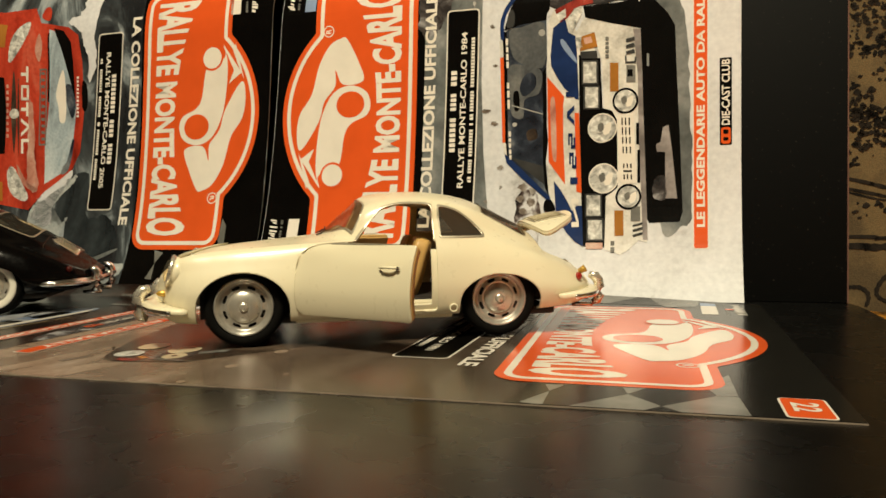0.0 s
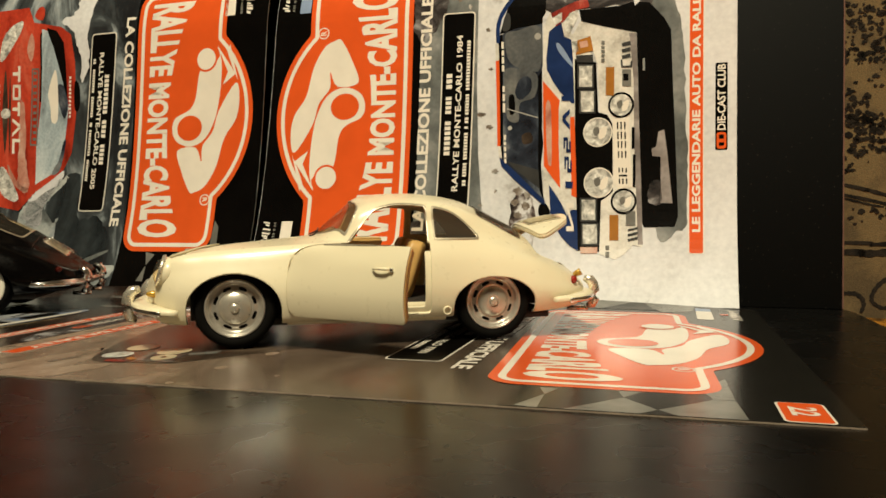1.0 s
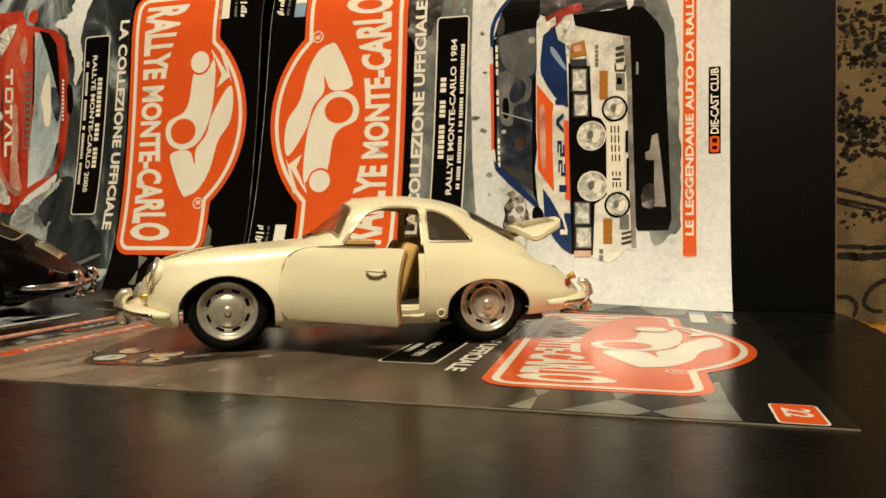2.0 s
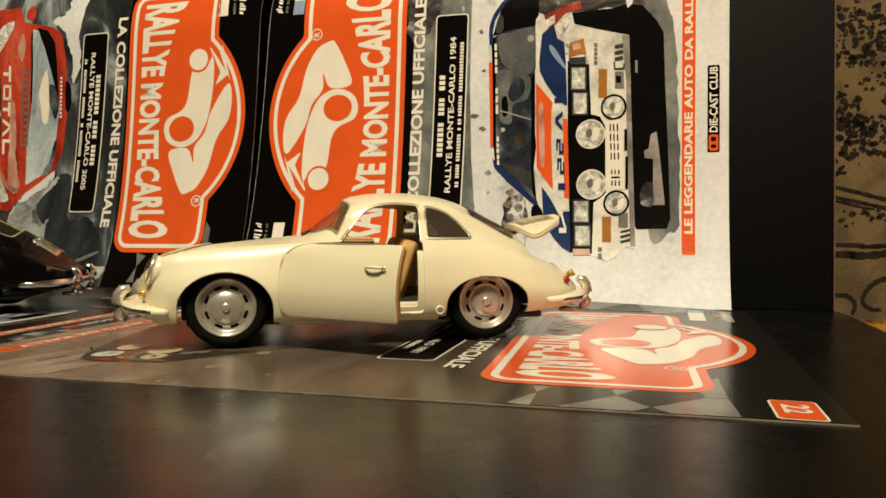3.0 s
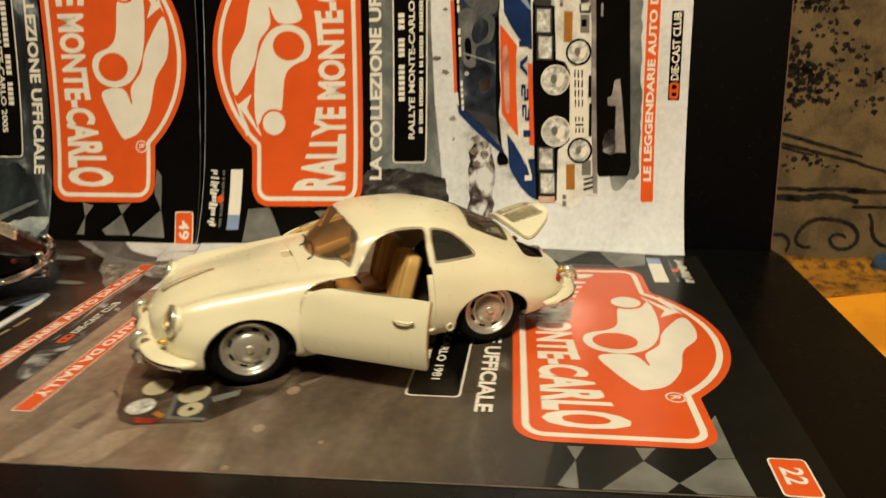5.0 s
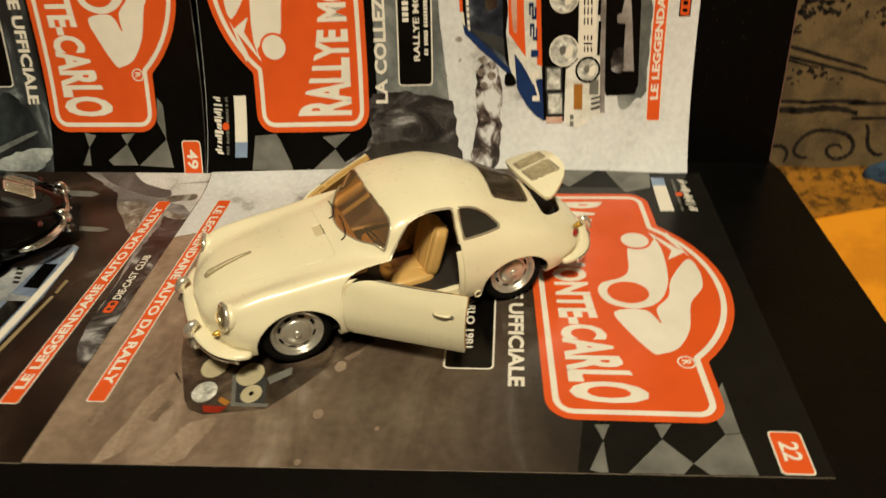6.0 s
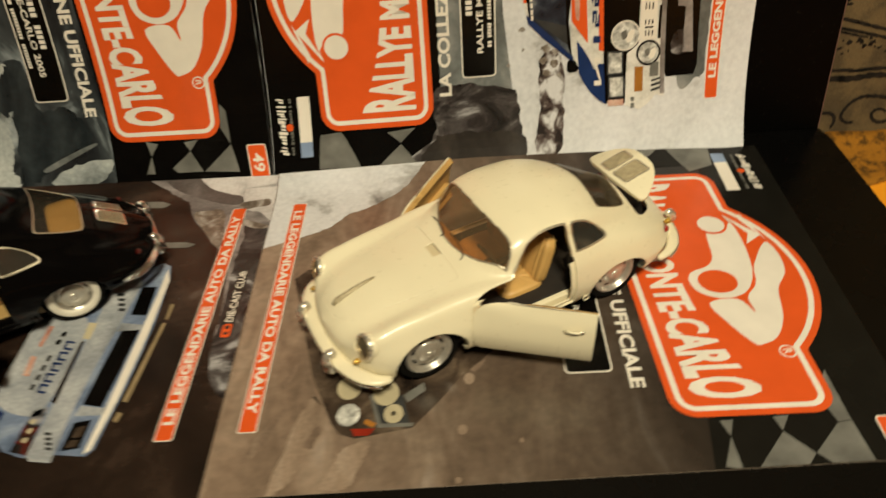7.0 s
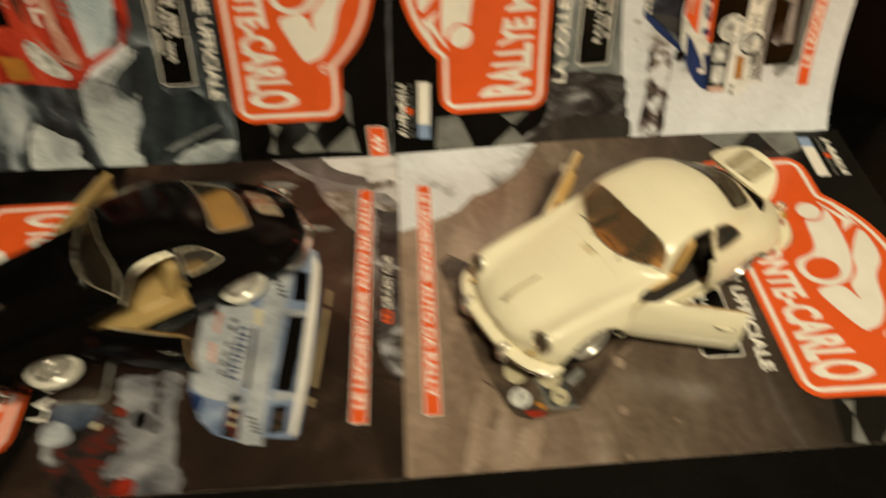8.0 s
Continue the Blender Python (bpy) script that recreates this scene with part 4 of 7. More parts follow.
wr.add("round_lamp", [disc(0.0852, 0.1142, 0.0090, 32, 0.0093)], LAMPGLASS, 7)
wr.add("lamp_glint", [smooth_loop([(0.0859, 0.1149), (0.0910, 0.1180), (0.0901, 0.1110), (0.0862, 0.1097)], 4)], CREAM, 7.5)
wr.add("lamp_core", [smooth_loop([(0.0822, 0.1163), (0.0856, 0.1177), (0.0861, 0.1132), (0.0832, 0.1118)], 4)], GREY, 7.8)
wr.add("lamp_rim", [disc(0.0863, 0.0800, 0.0099, 32, 0.0102)], CREAM, 6)
wr.add("round_lamp", [disc(0.0863, 0.0800, 0.0092, 32, 0.0094)], LAMPGLASS, 7)
wr.add("lamp_glint", [smooth_loop([(0.0871, 0.0808), (0.0922, 0.0839), (0.0913, 0.0769), (0.0874, 0.0755)], 4)], CREAM, 7.5)
wr.add("lamp_core", [smooth_loop([(0.0833, 0.0821), (0.0868, 0.0836), (0.0873, 0.0790), (0.0844, 0.0775)], 4)], GREY, 7.8)
wr.add("lamp_rim", [disc(0.1003, 0.1320, 0.0085, 32, 0.0088)], INK, 6)
wr.add("round_lamp", [disc(0.1003, 0.1320, 0.0071, 32, 0.0073)], LAMPGLASS, 7)
wr.add("lamp_glint", [smooth_loop([(0.1011, 0.1328), (0.1054, 0.1353), (0.1046, 0.1292), (0.1012, 0.1280)], 4)], CREAM, 7.5)
wr.add("lamp_core", [smooth_loop([(0.0977, 0.1339), (0.1007, 0.1351), (0.1012, 0.1311), (0.0986, 0.1299)], 4)], GREY, 7.8)
wr.add("lamp_rim", [disc(0.1027, 0.0673, 0.0084, 32, 0.0086)], INK, 6)
wr.add("round_lamp", [disc(0.1027, 0.0673, 0.0070, 32, 0.0071)], LAMPGLASS, 7)
wr.add("lamp_glint", [smooth_loop([(0.1035, 0.0680), (0.1077, 0.0706), (0.1070, 0.0646), (0.1036, 0.0634)], 4)], CREAM, 7.5)
wr.add("lamp_core", [smooth_loop([(0.1002, 0.0690), (0.1031, 0.0703), (0.1036, 0.0664), (0.1011, 0.0651)], 4)], GREY, 7.8)
wr.add("plate", [[(0.0948, 0.1227), (0.1055, 0.1238), (0.1081, 0.0766), (0.0990, 0.0756), (0.0963, 0.0798)]], CREAM, 6)
wr.add("plate_bar", [[(0.0978, 0.1206), (0.0987, 0.1206), (0.0987, 0.1156), (0.0978, 0.1157)]], INK, 7)
wr.add("plate_bar", [[(0.1000, 0.1205), (0.1009, 0.1205), (0.1010, 0.1155), (0.1001, 0.1156)]], INK, 7)
wr.add("plate_bar", [[(0.1024, 0.1205), (0.1034, 0.1204), (0.1034, 0.1154), (0.1025, 0.1155)]], INK, 7)
wr.add("plate_bar", [[(0.0981, 0.1141), (0.0990, 0.1141), (0.0990, 0.1091), (0.0981, 0.1091)]], INK, 7)
wr.add("plate_bar", [[(0.1003, 0.1140), (0.1012, 0.1140), (0.1012, 0.1090), (0.1003, 0.1091)]], INK, 7)
wr.add("plate_bar", [[(0.1027, 0.1139), (0.1036, 0.1139), (0.1037, 0.1090), (0.1027, 0.1090)]], INK, 7)
wr.add("plate_bar", [[(0.0983, 0.1076), (0.0992, 0.1076), (0.0993, 0.1030), (0.0984, 0.1030)]], INK, 7)
wr.add("plate_bar", [[(0.1006, 0.1075), (0.1015, 0.1075), (0.1015, 0.1029), (0.1006, 0.1029)]], INK, 7)
wr.add("plate_bar", [[(0.1030, 0.1074), (0.1039, 0.1074), (0.1039, 0.1028), (0.1030, 0.1029)]], INK, 7)
wr.add("plate_bar", [[(0.0986, 0.1011), (0.0995, 0.1011), (0.0995, 0.0965), (0.0987, 0.0965)]], INK, 7)
wr.add("plate_bar", [[(0.1008, 0.1010), (0.1017, 0.1010), (0.1018, 0.0964), (0.1009, 0.0965)]], INK, 7)
wr.add("plate_bar", [[(0.1032, 0.1010), (0.1042, 0.1009), (0.1042, 0.0964), (0.1033, 0.0964)]], INK, 7)
wr.add("plate_bar", [[(0.0991, 0.0896), (0.1000, 0.0896), (0.1000, 0.0866), (0.0991, 0.0866)]], INK, 7)
wr.add("plate_bar", [[(0.1013, 0.0896), (0.1022, 0.0896), (0.1022, 0.0865), (0.1014, 0.0866)]], INK, 7)
wr.add("plate_bar", [[(0.1037, 0.0895), (0.1046, 0.0895), (0.1047, 0.0865), (0.1037, 0.0865)]], INK, 7)
wr.add("plate_bar", [[(0.0993, 0.0851), (0.1048, 0.0850), (0.1048, 0.0838), (0.0993, 0.0839)]], INK, 7)
wr.add("plate_bar", [[(0.0994, 0.0824), (0.1003, 0.0824), (0.1004, 0.0790), (0.0995, 0.0790)]], INK, 7)
wr.add("plate_bar", [[(0.1016, 0.0824), (0.1025, 0.0824), (0.1026, 0.0789), (0.1017, 0.0790)]], INK, 7)
wr.add("plate_bar", [[(0.1040, 0.0823), (0.1049, 0.0823), (0.1050, 0.0789), (0.1041, 0.0789)]], INK, 7)
wr.add("bumper_slot", [[(0.1074, 0.1168), (0.1093, 0.1168), (0.1094, 0.1023), (0.1075, 0.1024)]], INK, 6)
wr.add("bumper_slot", [[(0.1083, 0.0985), (0.1101, 0.0985), (0.1103, 0.0765), (0.1084, 0.0766)]], INK, 6)
wr.add("indicator", [[(0.0901, 0.1583), (0.0957, 0.1580), (0.0958, 0.1388), (0.0902, 0.1390)]], AMBER, 6)
wr.add("indicator", [[(0.0937, 0.0583), (0.0996, 0.0583), (0.0999, 0.0416), (0.0941, 0.0416)]], AMBER, 6)
wr.add("bumper_vent", [[(0.1009, 0.1561), (0.1068, 0.1558), (0.1069, 0.1443), (0.1010, 0.1446)]], GREY, 6)
wr.add("bumper_vent", [[(0.1017, 0.1530), (0.1050, 0.1529), (0.1050, 0.1483), (0.1017, 0.1484)]], INK, 7)
wr.add("bumper_vent", [[(0.1043, 0.0609), (0.1104, 0.0608), (0.1106, 0.0511), (0.1044, 0.0512)]], GREY, 6)
wr.add("bumper_word", [[(0.0870, 0.1763), (0.0892, 0.1761), (0.0892, 0.1734), (0.0870, 0.1736)]], GREY, 6)
wr.add("bumper_word", [[(0.0870, 0.1728), (0.0892, 0.1726), (0.0893, 0.1707), (0.0870, 0.1709)]], GREY, 6)
wr.add("bumper_word", [[(0.0870, 0.1701), (0.0893, 0.1699), (0.0893, 0.1676), (0.0870, 0.1678)]], GREY, 6)
wr.add("bumper_word", [[(0.0870, 0.1670), (0.0893, 0.1669), (0.0893, 0.1649), (0.0870, 0.1651)]], GREY, 6)
wr.add("bumper_word", [[(0.0870, 0.1643), (0.0893, 0.1641), (0.0893, 0.1614), (0.0871, 0.1616)]], GREY, 6)
wr.add("bumper_word", [[(0.1005, 0.1738), (0.1060, 0.1750), (0.1064, 0.1723), (0.1008, 0.1715)]], DGREY, 6)
wr.add("bumper_word", [[(0.1005, 0.1696), (0.1060, 0.1708), (0.1064, 0.1681), (0.1009, 0.1673)]], DGREY, 6)
wr.add("bumper_word", [[(0.1005, 0.1654), (0.1061, 0.1666), (0.1064, 0.1639), (0.1009, 0.1631)]], DGREY, 6)
wr.add("bumper_word", [[(0.0998, 0.1624), (0.1009, 0.1631), (0.1013, 0.1584), (0.1061, 0.1585), (0.1064, 0.1616), (0.1076, 0.1611), (0.1072, 0.1569), (0.1002, 0.1573)]], DGREY, 6)
wr.add("bumper_word", [[(0.1055, 0.0486), (0.1120, 0.0504), (0.1120, 0.0489), (0.1059, 0.0475)]], DGREY, 6)
wr.add("bumper_word", [[(0.1056, 0.0456), (0.1120, 0.0474), (0.1121, 0.0456), (0.1060, 0.0441)]], DGREY, 6)
wr.add("bumper_word", [[(0.1056, 0.0423), (0.1121, 0.0441), (0.1121, 0.0423), (0.1060, 0.0408)]], DGREY, 6)
wr.add("bumper_word", [[(0.0916, 0.0382), (0.0941, 0.0382), (0.0942, 0.0353), (0.0917, 0.0353)]], GREY, 6)
wr.add("bumper_word", [[(0.0917, 0.0342), (0.0942, 0.0342), (0.0943, 0.0309), (0.0918, 0.0309)]], GREY, 6)
wr.add("shadow_edge", [ragged([(0.1257, 0.2116), (0.1365, 0.1956), (0.1402, 0.1727), (0.1417, 0.1275), (0.1432, 0.0901), (0.1424, 0.0532), (0.1368, 0.0481), (0.1227, 0.0496), (0.1149, 0.1668)], 0.0016, 8)], VEIL, 2.4)
wr.add("car_shadow", [[(0.1000, 0.1996), (0.1081, 0.2016), (0.1184, 0.2000), (0.1276, 0.1895), (0.1323, 0.1808), (0.1335, 0.1467), (0.1353, 0.1090), (0.1372, 0.0569), (0.1351, 0.0503), (0.1160, 0.0500), (0.1145, 0.0533), (0.1131, 0.0908), (0.1113, 0.1479), (0.1093, 0.1809)]], INK, 2.7, "dark shadow beside the pictured car")
wr.add("snow_clod", [[(0.1203, 0.1020), (0.1232, 0.1034), (0.1246, 0.1131), (0.1282, 0.1145), (0.1304, 0.0979), (0.1337, 0.0657), (0.1262, 0.0658), (0.1261, 0.0965), (0.1207, 0.0970)]], HAZE, 3.5)
wr.add("snow_clod", [ragged([(0.1190, 0.0779), (0.1254, 0.0808), (0.1262, 0.0658), (0.1190, 0.0663)], 0.001, 4)], VERGE, 3.5)
wr.add("snow_clod", [[(0.1142, 0.1630), (0.1156, 0.1629), (0.1157, 0.1545), (0.1142, 0.1546)]], VEIL, 3.5)
wr.add("snow_clod", [[(0.1066, 0.2094), (0.1133, 0.2089), (0.1118, 0.2013), (0.1089, 0.1985)]], SNOW, 3.5)
wr.add("car_mirror", [smooth_loop([(0.0468, 0.0649), (0.0502, 0.0668), (0.0534, 0.0633), (0.0540, 0.0587), (0.0471, 0.0583)], 4)], INK, 5)
wr.add("roadside_blot", [ragged([(0.0282, 0.0752), (0.0316, 0.0779), (0.0352, 0.0751), (0.0318, 0.0725)], 0.0012, 3)], BLOTDARK, 2.2)
wr.add("roadside_blot", [ragged([(0.0361, 0.0732), (0.0383, 0.0759), (0.0408, 0.0731), (0.0385, 0.0704)], 0.0012, 4)], BLOTDARK, 2.2)
wr.add("roadside_blot", [ragged([(0.0269, 0.0674), (0.0299, 0.0697), (0.0331, 0.0674), (0.0301, 0.0651)], 0.0012, 5)], BLOTDARK, 2.2)
wr.add("roadside_blot", [ragged([(0.0346, 0.0646), (0.0374, 0.0677), (0.0405, 0.0646), (0.0377, 0.0615)], 0.0012, 6)], BLOTDARK, 2.2)
wr.add("roadside_blot", [ragged([(0.0292, 0.0585), (0.0322, 0.0608), (0.0354, 0.0584), (0.0324, 0.0561)], 0.0012, 7)], BLOTDARK, 2.2)
wr.add("roadside_blot", [ragged([(0.0390, 0.0568), (0.0409, 0.0588), (0.0429, 0.0568), (0.0410, 0.0549)], 0.0012, 8)], BLOTDARK, 2.2)
wr.add("roadside_blot", [ragged([(0.0130, 0.0894), (0.0154, 0.0909), (0.0178, 0.0892), (0.0154, 0.0877)], 0.0012, 9)], BLOTDARK, 2.2)
wr.add("roadside_blot", [ragged([(0.0011, 0.1297), (0.0044, 0.1312), (0.0077, 0.1294), (0.0044, 0.1280)], 0.0012, 10)], BLOTDARK, 2.2)
wr.add("roadside_blot", [ragged([(0.0078, 0.1206), (0.0106, 0.1221), (0.0135, 0.1204), (0.0107, 0.1189)], 0.0012, 11)], BLOTDARK, 2.2)
wr.add("roadside_blot", [ragged([(-0.0053, 0.2067), (-0.0043, 0.2091), (-0.0033, 0.2065), (-0.0043, 0.2042)], 0.0012, 12)], BLOTDARK, 2.2)
wr.add("roadside_blot", [ragged([(-0.0135, 0.2134), (-0.0118, 0.2161), (-0.0102, 0.2132), (-0.0118, 0.2105)], 0.0012, 13)], BLOTDARK, 2.2)
wr.add("roadside_blot", [ragged([(0.0073, 0.1896), (0.0089, 0.1909), (0.0106, 0.1894), (0.0090, 0.1881)], 0.0012, 14)], BLOTDARK, 2.2)
wr.add("roadside_blot", [ragged([(0.0147, 0.0755), (0.0158, 0.0764), (0.0171, 0.0754), (0.0159, 0.0745)], 0.0012, 15)], BLOTDARK, 2.2)
wr.add("roadside_blot", [ragged([(0.0044, 0.0658), (0.0058, 0.0669), (0.0072, 0.0657), (0.0059, 0.0646)], 0.0012, 16)], BLOTDARK, 2.2)
wr.add("roadside_blot", [ragged([(0.0092, 0.1614), (0.0108, 0.1623), (0.0125, 0.1612), (0.0109, 0.1603)], 0.0012, 17)], BLOTDARK, 2.2)
red_strip(wr, Lay(0.1531, 0.0, 1), 0.0330, 0.2195, 0.0, 0.0096, 0.0470, 0.2085)
club_tag(wr, Lay(0.1676, 0.0, 1), 0.0999, 0.1570, 0.0, 0.0075)

# -- upright sheet with a red rally car; the writing runs down --
wl = Sheet(BEND_LEFT, "rally_poster", [(-0.49, 0.0008), (-0.1690, 0.0008), (-0.1535, 0.262), (-0.47, 0.262)], ROCK, "glossy rally cover, red car among rocks, leaning upright")
wl.add("margin", [[(-0.2850, 0.0010), (-0.1693, 0.0010), (-0.1538, 0.2612), (-0.2720, 0.2612)]], INK, 1)
wl.add("flag_field", [[(-0.2577, 0.0322), (-0.2491, 0.0301), (-0.2555, 0.0218)]], GREY, 1.7)
wl.add("flag_field", [[(-0.2555, 0.0218), (-0.2550, 0.0099), (-0.2612, 0.0102)]], GREY, 1.7)
wl.add("flag_field", [[(-0.2300, 0.0306), (-0.2194, 0.0319), (-0.2264, 0.0240)]], GREY, 1.7)
wl.add("flag_field", [[(-0.2264, 0.0240), (-0.2190, 0.0102), (-0.2378, 0.0101), (-0.2414, 0.0133)]], GREY, 1.7)
wl.add("flag_field", [[(-0.1991, 0.0562), (-0.1954, 0.0511), (-0.1960, 0.0274), (-0.2015, 0.0393)]], GREY, 1.7)
wl.add("flag_field", [[(-0.1960, 0.0274), (-0.1921, 0.0088), (-0.2178, 0.0101)]], GREY, 1.7)
rally_plate(wl, Lay(-0.2783, 0.2375, -1, 0.055))
write(wl, Lay(-0.2930, 0, -1, 0.078), "LA COLLEZIONE UFFICIALE", -0.2185, -0.0520, 0.0, 0.0086, CREAM, 3, 0.035)
LC = Lay(-0.3263, 0, -1, 0.082)
caption(wl, LC, -0.2078, -0.0640, 0.0, 0.0246)
bars(wl, LC, [(-0.1741, -0.1420), (-0.1375, -0.1225), (-0.1180, -0.1010)], 0.0150, 0.0192)
write(wl, LC, "RALLYE MONTE-CARLO 2005", -0.1922, -0.0822, 0.0088, 0.0132, CREAM, 4)
bars(wl, LC, [(-0.1874, -0.1830), (-0.1790, -0.1600), (-0.1570, -0.1400), (-0.1360, -0.1330), (-0.1300, -0.1090), (-0.1060, -0.0884)], 0.0028, 0.0052)
number_tag(wl, Lay(-0.1848, 0.0, -1, -0.05, 0.02), "49", -0.0268, -0.0012, 0.0, 0.0140)
side_block(wl, Lay(-0.1945, 0.0, -1), -0.258, -0.212, 0.0)
# the red car, head on and turned on its side
wl.add("snow_spray", [ragged([(-0.3307, 0.2459), (-0.3165, 0.2445), (-0.3218, 0.2085), (-0.3214, 0.1855), (-0.3288, 0.1676), (-0.3304, 0.1908), (-0.3378, 0.2122), (-0.3492, 0.2201), (-0.3372, 0.2282)], 0.003, 2)], SNOW, 1.6)
wl.add("snow_spray", [ragged([(-0.3683, 0.0848), (-0.3464, 0.0984), (-0.3517, 0.0844), (-0.3642, 0.0705), (-0.3677, 0.0518), (-0.3869, 0.0590), (-0.3797, 0.0756)], 0.003, 3)], SNOW, 1.6)
wl.add("car_body", [[(-0.4595, 0.2421), (-0.4214, 0.2361), (-0.3873, 0.2367), (-0.3789, 0.2227), (-0.3493, 0.2164), (-0.3391, 0.2090), (-0.3352, 0.1865), (-0.3345, 0.1447), (-0.3386, 0.1122), (-0.3464, 0.0984), (-0.3596, 0.0894), (-0.3752, 0.0802), (-0.3908, 0.0652), (-0.4225, 0.0705), (-0.4612, 0.0721)]], CARRED, 2, "red rally car seen head on among rocks")
wl.add("windscreen", [[(-0.3695, 0.2163), (-0.3554, 0.2113), (-0.3500, 0.1993), (-0.3451, 0.1686), (-0.3420, 0.1498), (-0.3457, 0.1219), (-0.3523, 0.0986), (-0.3593, 0.0945), (-0.3751, 0.0869), (-0.3754, 0.1183), (-0.3703, 0.1561), (-0.3699, 0.1891)]], ICEGLASS, 3)
wl.add("screen_shade", [[(-0.3647, 0.2168), (-0.3541, 0.2136), (-0.3463, 0.2036), (-0.3445, 0.1872), (-0.3430, 0.1554), (-0.3474, 0.1697), (-0.3517, 0.1840), (-0.3570, 0.2003)]], INK, 3.6)
wl.add("screen_shade", [[(-0.3708, 0.2127), (-0.3690, 0.2134), (-0.3689, 0.1843), (-0.3703, 0.1551), (-0.3721, 0.1562), (-0.3707, 0.1844)]], INK, 3.6)
wl.add("screen_shade", [smooth_loop([(-0.3521, 0.1691), (-0.3451, 0.1658), (-0.3425, 0.1507), (-0.3468, 0.1407), (-0.3535, 0.1589)], 4)], SMOKE, 3.5)
wl.add("screen_shade", [smooth_loop([(-0.3469, 0.1219), (-0.3445, 0.1209), (-0.3500, 0.0985), (-0.3581, 0.0945), (-0.3559, 0.1006), (-0.3514, 0.1061)], 4)], SMOKE, 3.5)
wl.add("screen_glare", [smooth_loop([(-0.3629, 0.1632), (-0.3553, 0.1815), (-0.3528, 0.1645), (-0.3533, 0.1401), (-0.3592, 0.1385), (-0.3608, 0.1508)], 4)], CREAM, 3.6)
wl.add("lamp", [smooth_loop([(-0.4100, 0.2121), (-0.4009, 0.2219), (-0.3909, 0.2248), (-0.3919, 0.2154), (-0.4004, 0.2028), (-0.4108, 0.1921), (-0.4138, 0.1952)], 4)], LAMPGLASS, 3)
wl.add("lamp", [smooth_loop([(-0.4157, 0.0995), (-0.4095, 0.1023), (-0.3989, 0.0880), (-0.3919, 0.0758), (-0.3978, 0.0730), (-0.4094, 0.0785), (-0.4151, 0.0883)], 4)], LAMPGLASS, 3)
wl.add("bonnet_smear", [ragged([(-0.3921, 0.1573), (-0.3874, 0.1475), (-0.3862, 0.1092), (-0.3816, 0.0851), (-0.3874, 0.0805), (-0.3941, 0.0902), (-0.3937, 0.1287)], 0.0015, 5)], REDPALE, 2.6)
wl.add("bonnet_smear", [smooth_loop([(-0.4058, 0.1050), (-0.3941, 0.0893), (-0.3827, 0.0833), (-0.3862, 0.0805), (-0.4002, 0.0894)], 4)], REDPALE, 2.6)
wl.add("bonnet_smear", [smooth_loop([(-0.3804, 0.2135), (-0.3766, 0.2037), (-0.3801, 0.1898), (-0.3846, 0.1996)], 4)], REDPALE, 2.6)
wl.add("bonnet_vent", [smooth_loop([(-0.4080, 0.1847), (-0.4059, 0.1492), (-0.4091, 0.1139), (-0.4121, 0.1496)], 4)], SEPIA, 2.8)
wl.add("bonnet_vent", [smooth_loop([(-0.4031, 0.1810), (-0.4028, 0.1459), (-0.4041, 0.1108), (-0.4053, 0.1461)], 4)], SEPIA, 2.8)
wl.add("grille", [[(-0.4428, 0.1837), (-0.4188, 0.1792), (-0.4171, 0.1491), (-0.4192, 0.1142), (-0.4440, 0.1132)]], INK, 3)
wl.add("emblem", [disc(-0.4084, 0.1477, 0.0056, 14, 0.0043)], LAMPGLASS, 4)
wl.add("bonnet_letter", [[(-0.3943, 0.1871), (-0.3918, 0.1869), (-0.3923, 0.1736), (-0.3947, 0.1737)]], CREAM, 4)
wl.add("bonnet_letter", [[(-0.4000, 0.1822), (-0.3938, 0.1818), (-0.3939, 0.1789), (-0.4001, 0.1794)]], CREAM, 4)
wl.add("bonnet_letter", [[(-0.4003, 0.1717), (-0.3985, 0.1716), (-0.3988, 0.1587), (-0.4007, 0.1588)]], CREAM, 4)
wl.add("bonnet_letter", [[(-0.3942, 0.1713), (-0.3917, 0.1712), (-0.3921, 0.1583), (-0.3945, 0.1584)]], CREAM, 4)
wl.add("bonnet_letter", [[(-0.4003, 0.1717), (-0.3917, 0.1712), (-0.3918, 0.1688), (-0.4004, 0.1693)]], CREAM, 4)
wl.add("bonnet_letter", [[(-0.4006, 0.1612), (-0.3920, 0.1607), (-0.3921, 0.1583), (-0.4007, 0.1588)]], CREAM, 4)
wl.add("bonnet_letter", [[(-0.3952, 0.1570), (-0.3927, 0.1569), (-0.3930, 0.1449), (-0.3954, 0.1451)]], CREAM, 4)
wl.add("bonnet_letter", [[(-0.4008, 0.1526), (-0.3947, 0.1522), (-0.3947, 0.1494), (-0.4009, 0.1497)]], CREAM, 4)
wl.add("bonnet_letter", [[(-0.3924, 0.1377), (-0.3925, 0.1344), (-0.4010, 0.1406), (-0.4010, 0.1434)]], CREAM, 4)
wl.add("bonnet_letter", [[(-0.3924, 0.1377), (-0.3925, 0.1344), (-0.4011, 0.1280), (-0.4011, 0.1309)]], CREAM, 4)
wl.add("bonnet_letter", [[(-0.4011, 0.1261), (-0.3925, 0.1257), (-0.3925, 0.1229), (-0.4011, 0.1232)]], CREAM, 4)
wl.add("bonnet_letter", [[(-0.4011, 0.1232), (-0.3987, 0.1231), (-0.3986, 0.1135), (-0.4011, 0.1136)]], CREAM, 4)
